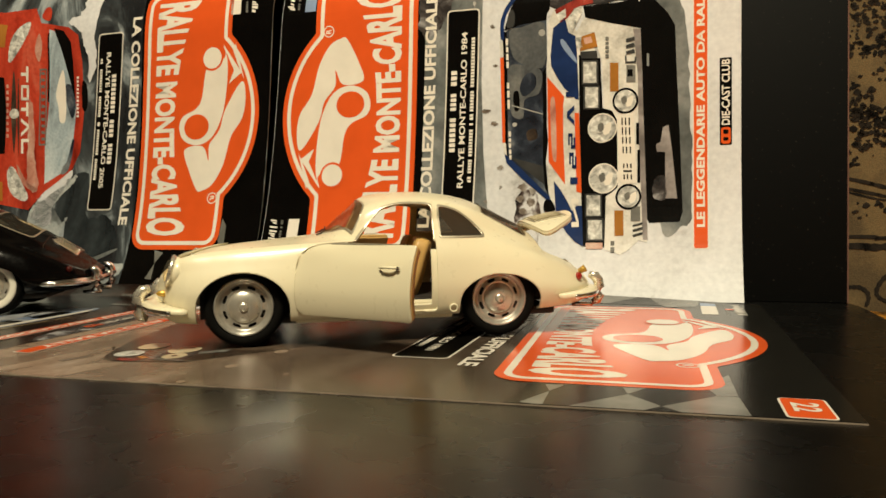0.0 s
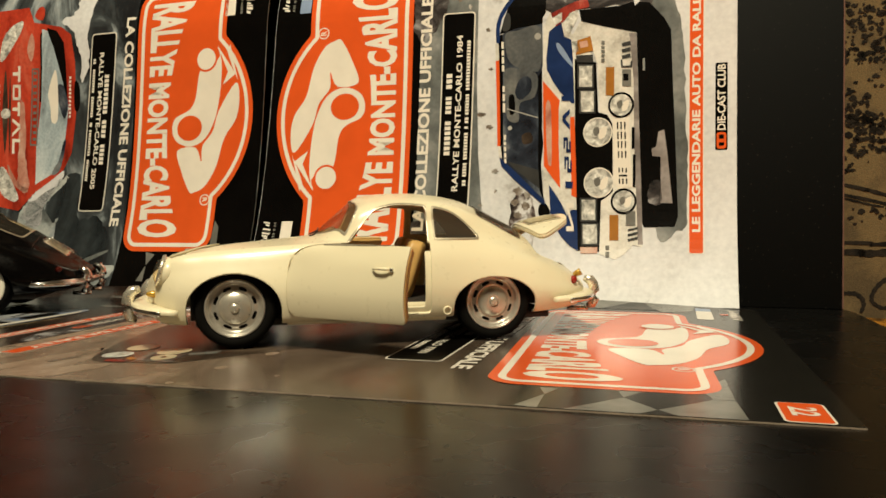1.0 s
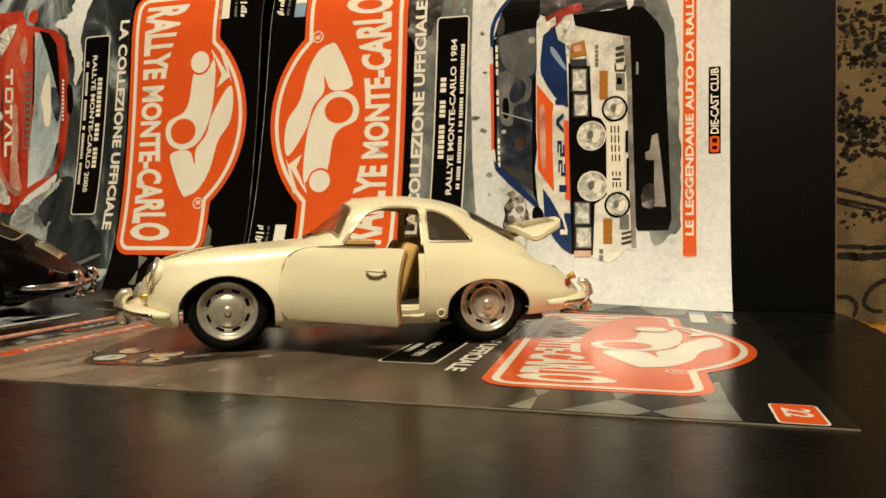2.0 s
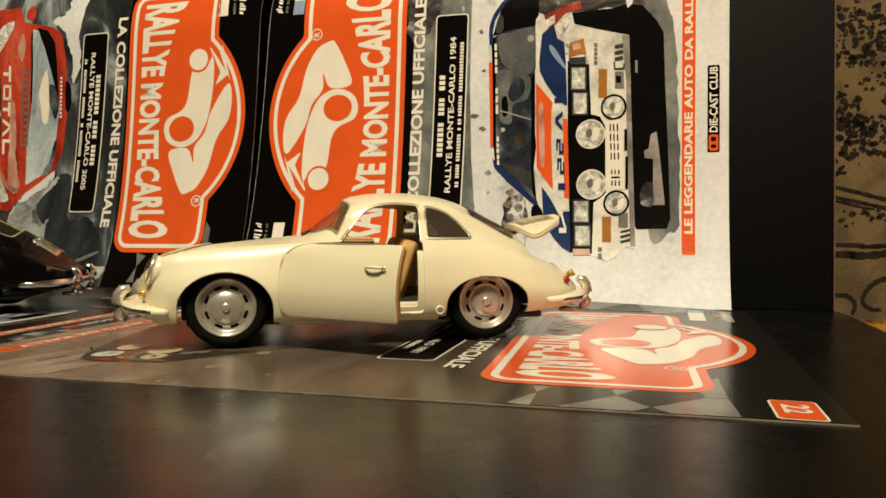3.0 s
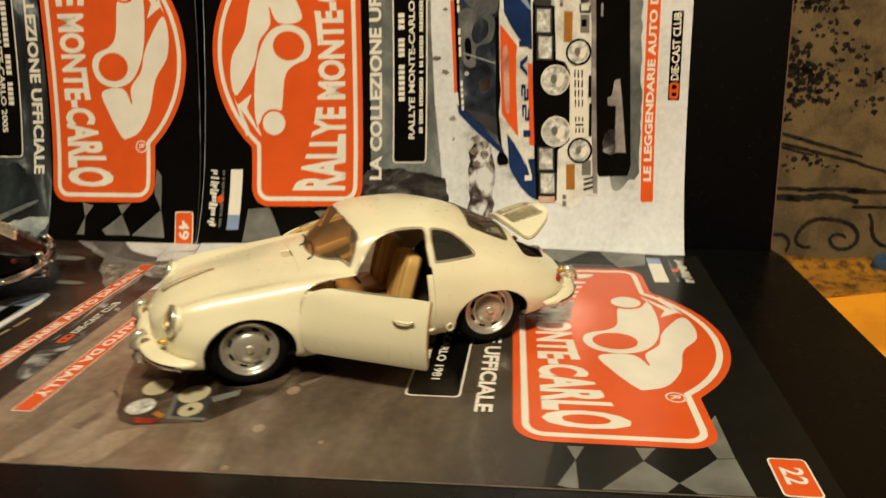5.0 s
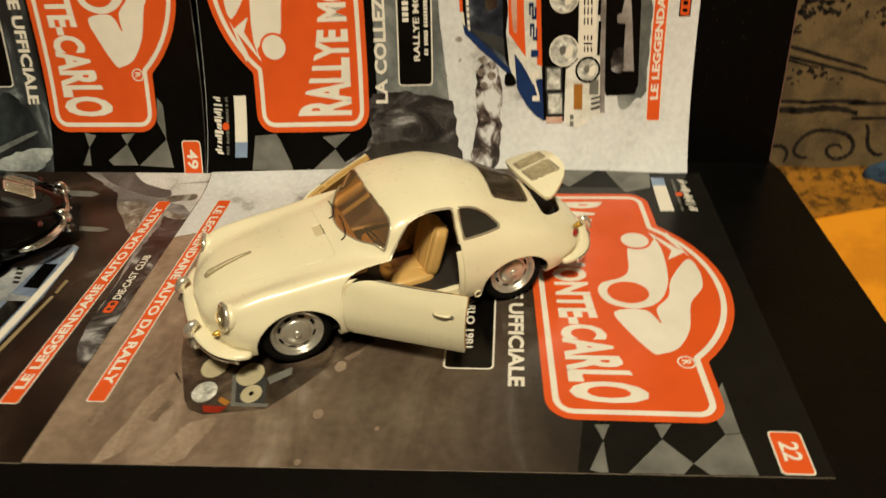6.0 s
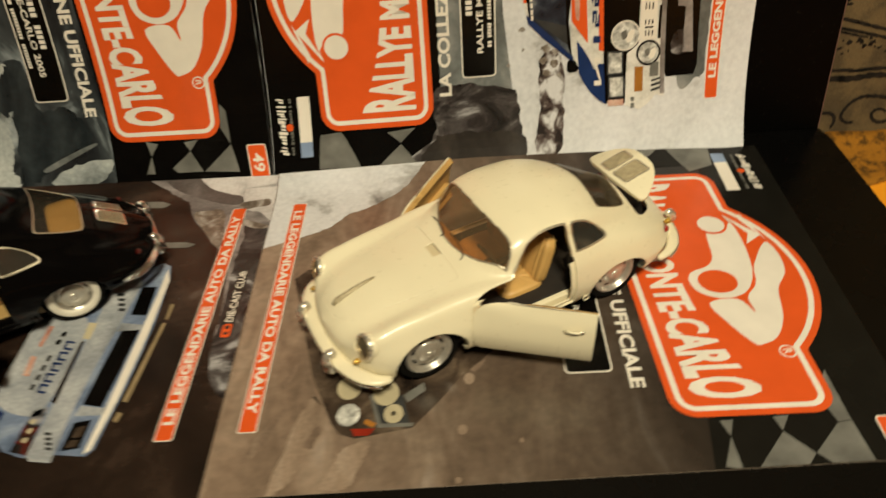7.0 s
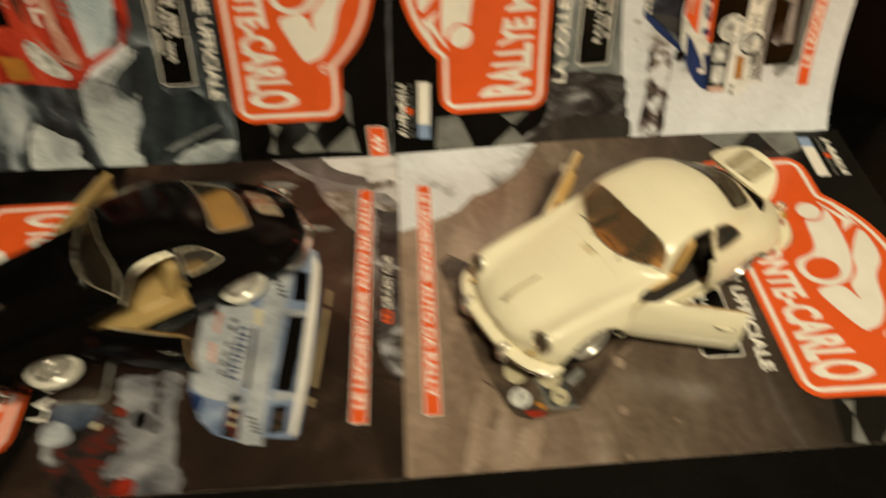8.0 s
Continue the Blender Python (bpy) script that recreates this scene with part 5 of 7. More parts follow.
wl.band("bonnet_plate", [(-0.3797, 0.1841), (-0.3719, 0.1836), (-0.3742, 0.1193), (-0.3821, 0.1196)], [(-0.3786, 0.1826), (-0.3732, 0.1823), (-0.3754, 0.1207), (-0.3809, 0.1210)], GREY, 4)
wl.add("bonnet_word", [[(-0.3780, 0.1812), (-0.3744, 0.1809), (-0.3745, 0.1786), (-0.3781, 0.1788)]], GREY, 4)
wl.add("bonnet_word", [[(-0.3782, 0.1757), (-0.3746, 0.1755), (-0.3746, 0.1731), (-0.3783, 0.1733)]], GREY, 4)
wl.add("bonnet_word", [[(-0.3784, 0.1702), (-0.3747, 0.1700), (-0.3748, 0.1676), (-0.3784, 0.1678)]], GREY, 4)
wl.add("bonnet_word", [[(-0.3785, 0.1647), (-0.3749, 0.1645), (-0.3750, 0.1621), (-0.3786, 0.1624)]], GREY, 4)
wl.add("bonnet_word", [[(-0.3786, 0.1592), (-0.3750, 0.1590), (-0.3751, 0.1566), (-0.3787, 0.1569)]], GREY, 4)
wl.add("bonnet_word", [[(-0.3788, 0.1537), (-0.3751, 0.1535), (-0.3752, 0.1511), (-0.3788, 0.1513)]], GREY, 4)
wl.add("bonnet_word", [[(-0.3789, 0.1482), (-0.3753, 0.1480), (-0.3753, 0.1456), (-0.3789, 0.1458)]], GREY, 4)
wl.add("bonnet_word", [[(-0.3790, 0.1427), (-0.3753, 0.1425), (-0.3754, 0.1401), (-0.3790, 0.1403)]], GREY, 4)
wl.add("bonnet_word", [[(-0.3790, 0.1372), (-0.3754, 0.1370), (-0.3754, 0.1346), (-0.3790, 0.1348)]], GREY, 4)
wl.add("bonnet_word", [[(-0.3791, 0.1317), (-0.3754, 0.1315), (-0.3754, 0.1291), (-0.3791, 0.1293)]], GREY, 4)
wl.add("bonnet_word", [[(-0.3791, 0.1261), (-0.3755, 0.1260), (-0.3755, 0.1236), (-0.3791, 0.1237)]], GREY, 4)
wl.add("pillar_word", [[(-0.3411, 0.1749), (-0.3390, 0.1748), (-0.3391, 0.1729), (-0.3411, 0.1730)]], CREAM, 4)
wl.add("pillar_word", [[(-0.3412, 0.1717), (-0.3391, 0.1716), (-0.3392, 0.1697), (-0.3412, 0.1699)]], CREAM, 4)
wl.add("pillar_word", [[(-0.3413, 0.1686), (-0.3392, 0.1684), (-0.3393, 0.1666), (-0.3413, 0.1667)]], CREAM, 4)
wl.add("pillar_word", [[(-0.3413, 0.1654), (-0.3393, 0.1653), (-0.3393, 0.1634), (-0.3414, 0.1636)]], CREAM, 4)
wl.add("pillar_word", [[(-0.3414, 0.1623), (-0.3394, 0.1621), (-0.3394, 0.1603), (-0.3415, 0.1604)]], CREAM, 4)
wl.add("pillar_word", [[(-0.3415, 0.1591), (-0.3394, 0.1590), (-0.3395, 0.1571), (-0.3415, 0.1572)]], CREAM, 4)
wl.add("pillar_word", [[(-0.3416, 0.1559), (-0.3395, 0.1558), (-0.3395, 0.1539), (-0.3416, 0.1541)]], CREAM, 4)
wl.add("pillar_word", [[(-0.3416, 0.1528), (-0.3396, 0.1526), (-0.3396, 0.1508), (-0.3416, 0.1509)]], CREAM, 4)
wl.add("pillar_word", [[(-0.3417, 0.1496), (-0.3396, 0.1495), (-0.3397, 0.1476), (-0.3417, 0.1477)]], CREAM, 4)
wl.add("pillar_word", [[(-0.3417, 0.1464), (-0.3397, 0.1463), (-0.3397, 0.1444), (-0.3417, 0.1445)]], CREAM, 4)
wl.add("pillar_word", [[(-0.3418, 0.1432), (-0.3397, 0.1431), (-0.3397, 0.1413), (-0.3418, 0.1414)]], CREAM, 4)
wl.add("bonnet_word", [[(-0.4165, 0.1732), (-0.4140, 0.1731), (-0.4141, 0.1702), (-0.4166, 0.1703)]], REDPALE, 4)
wl.add("bonnet_word", [[(-0.4166, 0.1679), (-0.4141, 0.1678), (-0.4142, 0.1649), (-0.4167, 0.1650)]], REDPALE, 4)
wl.add("bonnet_word", [[(-0.4168, 0.1626), (-0.4143, 0.1625), (-0.4144, 0.1596), (-0.4169, 0.1597)]], REDPALE, 4)
wl.add("bonnet_word", [[(-0.4169, 0.1573), (-0.4144, 0.1572), (-0.4145, 0.1543), (-0.4170, 0.1544)]], REDPALE, 4)
wl.add("bonnet_word", [[(-0.4171, 0.1520), (-0.4146, 0.1519), (-0.4146, 0.1490), (-0.4171, 0.1491)]], REDPALE, 4)
wl.add("bonnet_word", [[(-0.4172, 0.1467), (-0.4147, 0.1465), (-0.4147, 0.1436), (-0.4172, 0.1438)]], REDPALE, 4)
wl.add("bonnet_word", [[(-0.4172, 0.1414), (-0.4147, 0.1412), (-0.4148, 0.1383), (-0.4173, 0.1384)]], REDPALE, 4)
wl.add("bonnet_word", [[(-0.4173, 0.1360), (-0.4148, 0.1359), (-0.4148, 0.1330), (-0.4173, 0.1331)]], REDPALE, 4)
wl.add("bonnet_word", [[(-0.4174, 0.1307), (-0.4148, 0.1306), (-0.4148, 0.1277), (-0.4174, 0.1278)]], REDPALE, 4)
wl.add("car_mirror", [smooth_loop([(-0.3787, 0.2274), (-0.3771, 0.2348), (-0.3723, 0.2362), (-0.3689, 0.2303), (-0.3704, 0.2239)], 4)], CARRED, 3)
wl.add("car_mirror", [smooth_loop([(-0.3357, 0.1699), (-0.3311, 0.1677), (-0.3303, 0.1538), (-0.3327, 0.1465), (-0.3361, 0.1495)], 4)], INK, 3)
wl.add("front_sticker", [[(-0.4345, 0.2277), (-0.4157, 0.2241), (-0.4172, 0.2051), (-0.4354, 0.2065)]], AMBER, 3.5)
wl.add("front_sticker", [[(-0.4369, 0.0923), (-0.4209, 0.0899), (-0.4196, 0.0734), (-0.4355, 0.0737)]], AMBER, 3.5)
wl.add("snow_bank", [ragged([(-0.3857, 0.0689), (-0.3695, 0.0753), (-0.3436, 0.0934), (-0.3433, 0.0885), (-0.3587, 0.0748), (-0.3653, 0.0626), (-0.3573, 0.0526), (-0.3492, 0.0577), (-0.3553, 0.0434), (-0.3556, 0.0310), (-0.3610, 0.0184), (-0.3569, 0.0093), (-0.3599, 0.0053), (-0.3851, 0.0058), (-0.3900, 0.0264), (-0.3924, 0.0470)], 0.003, 12)], SNOWBLUE, 1.6)
wl.add("snow_bank", [ragged([(-0.4314, 0.0383), (-0.4103, 0.0276), (-0.4035, 0.0229), (-0.4037, 0.0150), (-0.3972, 0.0059), (-0.4170, 0.0044), (-0.4420, 0.0054)], 0.003, 13)], SNOWBLUE, 1.6)
wl.add("snow_streak", [smooth_loop([(-0.3372, 0.0167), (-0.3222, 0.0236), (-0.2973, 0.0327), (-0.2951, 0.0314), (-0.3154, 0.0225), (-0.3338, 0.0150)], 4)], VEIL, 1.6)
wl.add("snow_streak", [ragged([(-0.3329, 0.0073), (-0.3165, 0.0174), (-0.2872, 0.0218), (-0.2882, 0.0124), (-0.3030, 0.0054), (-0.3191, 0.0049)], 0.002, 14)], SNOWBLUE, 1.6)
wl.add("rock_shade", [ragged([(-0.3557, 0.0809), (-0.3311, 0.0961), (-0.3292, 0.0589), (-0.3071, 0.0588), (-0.2964, 0.0367), (-0.3243, 0.0237), (-0.3491, 0.0064), (-0.3556, 0.0150), (-0.3496, 0.0514), (-0.3650, 0.0563)], 0.003, 15)], ROCKDARK, 1.4)

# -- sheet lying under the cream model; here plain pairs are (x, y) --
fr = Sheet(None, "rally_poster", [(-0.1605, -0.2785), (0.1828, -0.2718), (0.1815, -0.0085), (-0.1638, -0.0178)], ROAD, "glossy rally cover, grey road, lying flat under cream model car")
fr.add("margin", [[(0.1420, -0.2720), (0.1824, -0.2714), (0.1812, -0.0080), (0.1330, -0.0080)]], MARGIN, 1)
fr.add("flag_ground", [[(0.0800, -0.2735), (0.1500, -0.2722), (0.1480, -0.2100), (0.0850, -0.2400)]], MARGIN, 1.4)
fr.add("flag_ground", [[(0.0800, -0.0300), (0.1420, -0.0300), (0.1420, -0.0080), (0.0800, -0.0080)]], MARGIN, 1.4)
rally_plate(fr, Lay(0.0647, -0.0393, -1, -0.042, -0.16))
side_block(fr, Lay(0.1459, 0.0, -1), 0.0175, 0.0613, 0.0)
number_tag(fr, Lay(0.1622, 0.0, -1), "22", 0.2477, 0.2712, 0.0, 0.0139)
write(fr, Lay(0.0508, 0.0, -1), "LA COLLEZIONE UFFICIALE", 0.0500, 0.2243, 0.0, 0.0080, CREAM, 3, 0.035)
FC = Lay(0.0190, 0.0, -1)
caption(fr, FC, 0.0690, 0.2130, 0.0, 0.0250)
bars(fr, FC, [(0.080, 0.110), (0.114, 0.128), (0.131, 0.147)], 0.0165, 0.0205)
write(fr, FC, "RALLYE MONTE-CARLO 1981", 0.0850, 0.1975, 0.0096, 0.0140, CREAM, 4)
bars(fr, FC, [(0.082, 0.106), (0.110, 0.130), (0.134, 0.160), (0.164, 0.190)], 0.0032, 0.0060)
red_strip(fr, Lay(-0.1497, 0.0, -1), 0.0485, 0.2417, 0.0, 0.0100, 0.0570, 0.2300)
fr.add("flag_field", [[(0.0892, -0.2467), (0.0958, -0.2464), (0.0921, -0.2558)]], GREY, 1.7)
fr.add("flag_field", [[(0.0921, -0.2561), (0.0851, -0.2722), (0.0926, -0.2742)]], GREY, 1.7)
fr.add("flag_field", [[(0.1151, -0.2456), (0.1228, -0.2451), (0.1172, -0.2539)]], GREY, 1.7)
fr.add("flag_field", [[(0.1172, -0.2543), (0.1279, -0.2670), (0.1212, -0.2749), (0.1000, -0.2738)]], GREY, 1.7)
fr.add("flag_field", [[(0.1281, -0.2670), (0.1443, -0.2506), (0.1511, -0.2496), (0.1529, -0.2726), (0.1346, -0.2736)]], GREY, 1.7)
fr.add("flag_field", [[(0.1502, -0.2181), (0.1511, -0.2492), (0.1446, -0.2502), (0.1408, -0.2348)]], GREY, 1.7)
fr.add("flag_field", [[(0.1162, -0.0095), (0.1482, -0.0009), (0.1449, -0.0307), (0.1277, -0.0369)]], GREY, 1.7)
fr.add("flag_field", [[(0.0718, -0.0128), (0.0947, 0.0010), (0.1132, -0.0078), (0.0907, -0.0305)]], GREY, 1.7)
fr.add("road_bloom", [ragged([(-0.1706, -0.1929), (-0.1716, -0.1593), (-0.1682, -0.1332), (-0.1619, -0.1333), (-0.1597, -0.2130), (-0.1608, -0.2465), (-0.1576, -0.2762), (-0.1660, -0.2763), (-0.1685, -0.2449)], 0.002, 50)], ROADPALE, 0.6)
fr.add("road_bloom", [ragged([(-0.1194, -0.2357), (-0.1146, -0.2208), (-0.1087, -0.2238), (-0.1083, -0.2357), (-0.1167, -0.2660), (-0.1232, -0.2758), (-0.1295, -0.2759)], 0.002, 51)], ROADPALE, 0.6)
fr.add("road_bloom", [ragged([(-0.1012, -0.2658), (-0.0943, -0.2529), (-0.0823, -0.2501), (-0.0846, -0.2609), (-0.0905, -0.2755), (-0.1030, -0.2756)], 0.002, 52)], ROADPALE, 0.6)
fr.add("road_streak", [ragged([(-0.1320, -0.2138), (-0.1299, -0.2057), (-0.1246, -0.1964), (-0.1251, -0.2040), (-0.1285, -0.2130)], 0.0012, 73)], ROADSHADE, 0.9)
fr.add("road_streak", [ragged([(-0.1441, -0.2579), (-0.1394, -0.2450), (-0.1288, -0.2314), (-0.1328, -0.2443), (-0.1391, -0.2559)], 0.0012, 74)], ROADSHADE, 0.9)
fr.add("road_streak", [ragged([(-0.1143, -0.2503), (-0.1097, -0.2399), (-0.1065, -0.2413), (-0.1104, -0.2523)], 0.0012, 75)], ROADSHADE, 0.9)
fr.add("road_streak", [ragged([(-0.0305, -0.2057), (-0.0231, -0.2000), (-0.0238, -0.2041), (-0.0286, -0.2089)], 0.0012, 76)], ROADSHADE, 0.9)
fr.add("pale_spot", [disc(-0.0357, -0.2451, 0.0024, 12, 0.0031)], ROADPALE, 0.9)
fr.add("pale_spot", [disc(-0.0315, -0.2129, 0.0029, 12, 0.0040)], ROADPALE, 0.9)
fr.add("pale_spot", [disc(-0.0384, -0.2734, 0.0015, 12, 0.0018)], ROADPALE, 0.9)
fr.add("pale_spot", [disc(-0.0071, -0.2529, 0.0010, 12, 0.0014)], ROADPALE, 0.9)
fr.add("snow_patch", [ragged([(-0.1850, 0.0100), (-0.0580, 0.0060), (-0.0601, -0.0193), (-0.0781, -0.0431), (-0.0937, -0.0557), (-0.1104, -0.0649), (-0.1187, -0.0750), (-0.1299, -0.0823), (-0.1560, -0.0925), (-0.1850, -0.1000)], 0.0014, 3)], SNOW, 1)
fr.add("pictured_nose", [[(-0.1371, -0.1274), (-0.1292, -0.1186), (-0.1127, -0.1302), (-0.0630, -0.1486), (-0.0171, -0.1929), (-0.0372, -0.2131), (-0.0475, -0.2273), (-0.0607, -0.2428), (-0.0892, -0.2478), (-0.0976, -0.2447), (-0.1022, -0.2379), (-0.1155, -0.2070)]], SEPIA, 2, "dark nose of a pictured rally car with round lamps")
fr.add("pictured_lamp", [disc(-0.0947, -0.2156, 0.0065, 24, 0.0080)], LAMPYELLOW, 4)
fr.add("pictured_lamp", [disc(-0.0937, -0.2333, 0.0060, 24, 0.0071)], LAMPGLASS, 4)
fr.add("pictured_lamp", [disc(-0.0750, -0.2204, 0.0068, 24, 0.0082)], LAMPYELLOW, 4)
fr.add("pictured_lamp", [disc(-0.0706, -0.2337, 0.0050, 24, 0.0060)], LAMPYELLOW, 4)
fr.add("lamp_core", [disc(-0.0706, -0.2337, 0.0012, 10, 0.0015)], INK, 5)
fr.add("pictured_frame", [[(-0.0838, -0.2210), (-0.0818, -0.2207), (-0.0766, -0.2396), (-0.0604, -0.2399), (-0.0607, -0.2421), (-0.0781, -0.2420)]], GREY, 3.5)
fr.add("pictured_bumper", [[(-0.0831, -0.2210), (-0.0661, -0.2222), (-0.0620, -0.2405), (-0.0773, -0.2402)]], DGREY, 3)
fr.add("pictured_trim", [[(-0.0918, -0.2419), (-0.0794, -0.2423), (-0.0823, -0.2464), (-0.0897, -0.2463)]], REDDARK, 3)
fr.add("pictured_trim", [[(-0.0845, -0.2361), (-0.0791, -0.2394), (-0.0806, -0.2419), (-0.0853, -0.2390)]], AMBER, 3.4)
fr.add("pictured_plate", [[(-0.0661, -0.2222), (-0.0554, -0.2142), (-0.0545, -0.2198), (-0.0635, -0.2270)]], GREY, 3)

# -- sheet lying under the black model --
fl = Sheet(None, "rally_poster", [(-0.5060, -0.2805), (-0.1606, -0.2790), (-0.1639, -0.0188), (-0.5060, -0.0145)], MUD, "glossy rally cover, white car, lying flat under black model car")
fl.add("snowbank", [ragged([(-0.2610, -0.0081), (-0.2426, -0.0279), (-0.2267, -0.0400), (-0.2189, -0.0573), (-0.1976, -0.0882), (-0.1837, -0.1071), (-0.1780, -0.1491), (-0.1731, -0.1920), (-0.1471, -0.2130), (-0.1452, -0.1808), (-0.1451, -0.1044), (-0.1437, -0.0263), (-0.1469, -0.0104)], 0.0012, 31)], SNOWDIM, 1)
fl.add("road_edge", [ragged([(-0.1773, -0.0694), (-0.1380, -0.0896), (-0.1438, -0.1163), (-0.1457, -0.1593), (-0.1466, -0.1964), (-0.1446, -0.2285), (-0.1728, -0.2048), (-0.1772, -0.1593), (-0.1792, -0.1102), (-0.1780, -0.0866)], 0.0015, 32)], VERGE, 1.3)
fl.add("pale_snow", [ragged([(-0.2244, -0.0109), (-0.1939, -0.0111), (-0.1464, -0.0120), (-0.1456, -0.0268), (-0.1833, -0.0291), (-0.1889, -0.0353), (-0.2023, -0.0315), (-0.2143, -0.0258)], 0.0006, 33)], SNOWEDGE, 1.6)
fl.add("kerb_band", [smooth_loop([(-0.2513, -0.0109), (-0.2286, -0.0134), (-0.2143, -0.0258), (-0.2011, -0.0327), (-0.1885, -0.0365), (-0.1872, -0.0444), (-0.1989, -0.0441), (-0.2207, -0.0352), (-0.2401, -0.0252)], 4)], KERB, 1.8)
fl.add("pale_snow", [ragged([(-0.1894, -0.0335), (-0.1787, -0.0281), (-0.1456, -0.0268), (-0.1440, -0.0558), (-0.1407, -0.0883), (-0.1454, -0.0907), (-0.1693, -0.0585), (-0.1837, -0.0510)], 0.0008, 34)], SNOWEDGE, 1.6)
fl.add("mud_streak", [smooth_loop([(-0.1884, -0.0443), (-0.1788, -0.0418), (-0.1679, -0.0408), (-0.1669, -0.0478), (-0.1762, -0.0497), (-0.1842, -0.0517)], 4)], BLOTDARK, 2)
fl.add("mud_streak", [smooth_loop([(-0.1844, -0.0623), (-0.1746, -0.0660), (-0.1635, -0.0718), (-0.1672, -0.0744), (-0.1763, -0.0721), (-0.1824, -0.0679)], 4)], BLOTDARK, 2)
fl.add("mud_patch", [ragged([(-0.2193, -0.0544), (-0.2098, -0.0503), (-0.1986, -0.0513), (-0.1936, -0.0751), (-0.1916, -0.0902), (-0.1961, -0.0901), (-0.2089, -0.0714)], 0.0012, 35)], BLOTDARK, 2)
fl.add("road_line", [[(-0.2641, -0.0362), (-0.2462, -0.0374), (-0.2391, -0.0407), (-0.2432, -0.0443), (-0.2609, -0.0431)]], GREY, 2)
fl.add("road_line", [[(-0.2328, -0.0836), (-0.2164, -0.0846), (-0.2100, -0.0873), (-0.2140, -0.0904), (-0.2302, -0.0895)]], GREY, 2)
red_strip(fl, Lay(-0.1822, 0.0, 1), -0.2445, -0.0500, 0.0, 0.0100, -0.2345, -0.0590)
club_tag(fl, Lay(-0.1675, 0.0, 1), -0.1750, -0.1165, 0.0, 0.0070, ROADDARK)
fl.add("pictured_car", [[(-0.2260, -0.1051), (-0.2203, -0.1087), (-0.2173, -0.1225), (-0.2158, -0.1614), (-0.2175, -0.2042), (-0.2213, -0.2474), (-0.2244, -0.2514), (-0.2393, -0.2497), (-0.2574, -0.2506), (-0.2689, -0.2464), (-0.2789, -0.2363), (-0.2881, -0.2171), (-0.2901, -0.1993), (-0.2899, -0.1741), (-0.2887, -0.1563), (-0.2776, -0.1501), (-0.2596, -0.1513), (-0.2528, -0.1276), (-0.2435, -0.1154)]], CARBLUE, 2, "white and pale blue rally car seen head on")
fl.add("car_bonnet", [smooth_loop([(-0.2892, -0.1539), (-0.2776, -0.1501), (-0.2594, -0.1528), (-0.2545, -0.1766), (-0.2557, -0.2016), (-0.2577, -0.2172), (-0.2594, -0.2247), (-0.2724, -0.2231), (-0.2833, -0.2175), (-0.2879, -0.2114), (-0.2901, -0.1953), (-0.2899, -0.1741)], 4)], SHADEWHITE, 3)
fl.add("car_bumper", [[(-0.2528, -0.1276), (-0.2379, -0.1159), (-0.2342, -0.1238), (-0.2371, -0.1599), (-0.2404, -0.1945), (-0.2418, -0.2258), (-0.2409, -0.2544), (-0.2523, -0.2530), (-0.2553, -0.2501), (-0.2546, -0.2250), (-0.2529, -0.1895), (-0.2528, -0.1542)]], SHADEWHITE, 4)
fl.add("car_bumper", [[(-0.2215, -0.1118), (-0.2173, -0.1225), (-0.2171, -0.1658), (-0.2193, -0.2159), (-0.2228, -0.2480), (-0.2261, -0.2502), (-0.2239, -0.2175), (-0.2225, -0.1700), (-0.2215, -0.1373)]], CREAM, 4)
fl.add("car_bumper", [[(-0.2366, -0.1581), (-0.2222, -0.1609), (-0.2230, -0.1654), (-0.2370, -0.1654)]], SHADEWHITE, 4)
fl.add("car_bumper", [[(-0.2381, -0.2193), (-0.2236, -0.2217), (-0.2243, -0.2262), (-0.2395, -0.2260)]], SHADEWHITE, 4)
fl.add("car_lamp", [[(-0.2333, -0.1275), (-0.2240, -0.1281), (-0.2228, -0.1530), (-0.2329, -0.1518)]], INK, 5)
fl.add("car_lamp", [[(-0.2342, -0.1651), (-0.2235, -0.1649), (-0.2246, -0.1956), (-0.2267, -0.2208), (-0.2376, -0.2185), (-0.2360, -0.1906)]], INK, 5)
fl.add("car_lamp", [[(-0.2378, -0.2305), (-0.2290, -0.2289), (-0.2291, -0.2465), (-0.2384, -0.2477)]], INK, 5)
fl.add("lamp_bowl", [[(-0.2352, -0.2337), (-0.2303, -0.2325), (-0.2308, -0.2397), (-0.2354, -0.2401)]], SEPIA, 5.4)
fl.add("lamp_bowl", [[(-0.2357, -0.2415), (-0.2309, -0.2411), (-0.2314, -0.2457), (-0.2369, -0.2460)]], SEPIA, 5.4)
fl.add("car_seam", [[(-0.2558, -0.1730), (-0.2537, -0.1713), (-0.2531, -0.2175), (-0.2560, -0.2158)]], MUD, 5)
fl.add("car_patch", [[(-0.2566, -0.1567), (-0.2512, -0.1575), (-0.2514, -0.1706), (-0.2557, -0.1699)]], LAMPYELLOW, 5)
fl.add("car_wing", [[(-0.2873, -0.2168), (-0.2790, -0.2219), (-0.2800, -0.2315), (-0.2842, -0.2268)]], BLUE, 3.4)
fl.add("nose_shade", [[(-0.2632, -0.2214), (-0.2561, -0.2189), (-0.2552, -0.2494), (-0.2649, -0.2467), (-0.2643, -0.2318)]], COLOURS, 3)
fl.add("small_lamp", [disc(-0.2606, -0.2283, 0.0016, 12, 0.0018)], LAMPYELLOW, 4)
fl.add("small_lamp", [disc(-0.2601, -0.2400, 0.0015, 12, 0.0018)], LAMPYELLOW, 4)
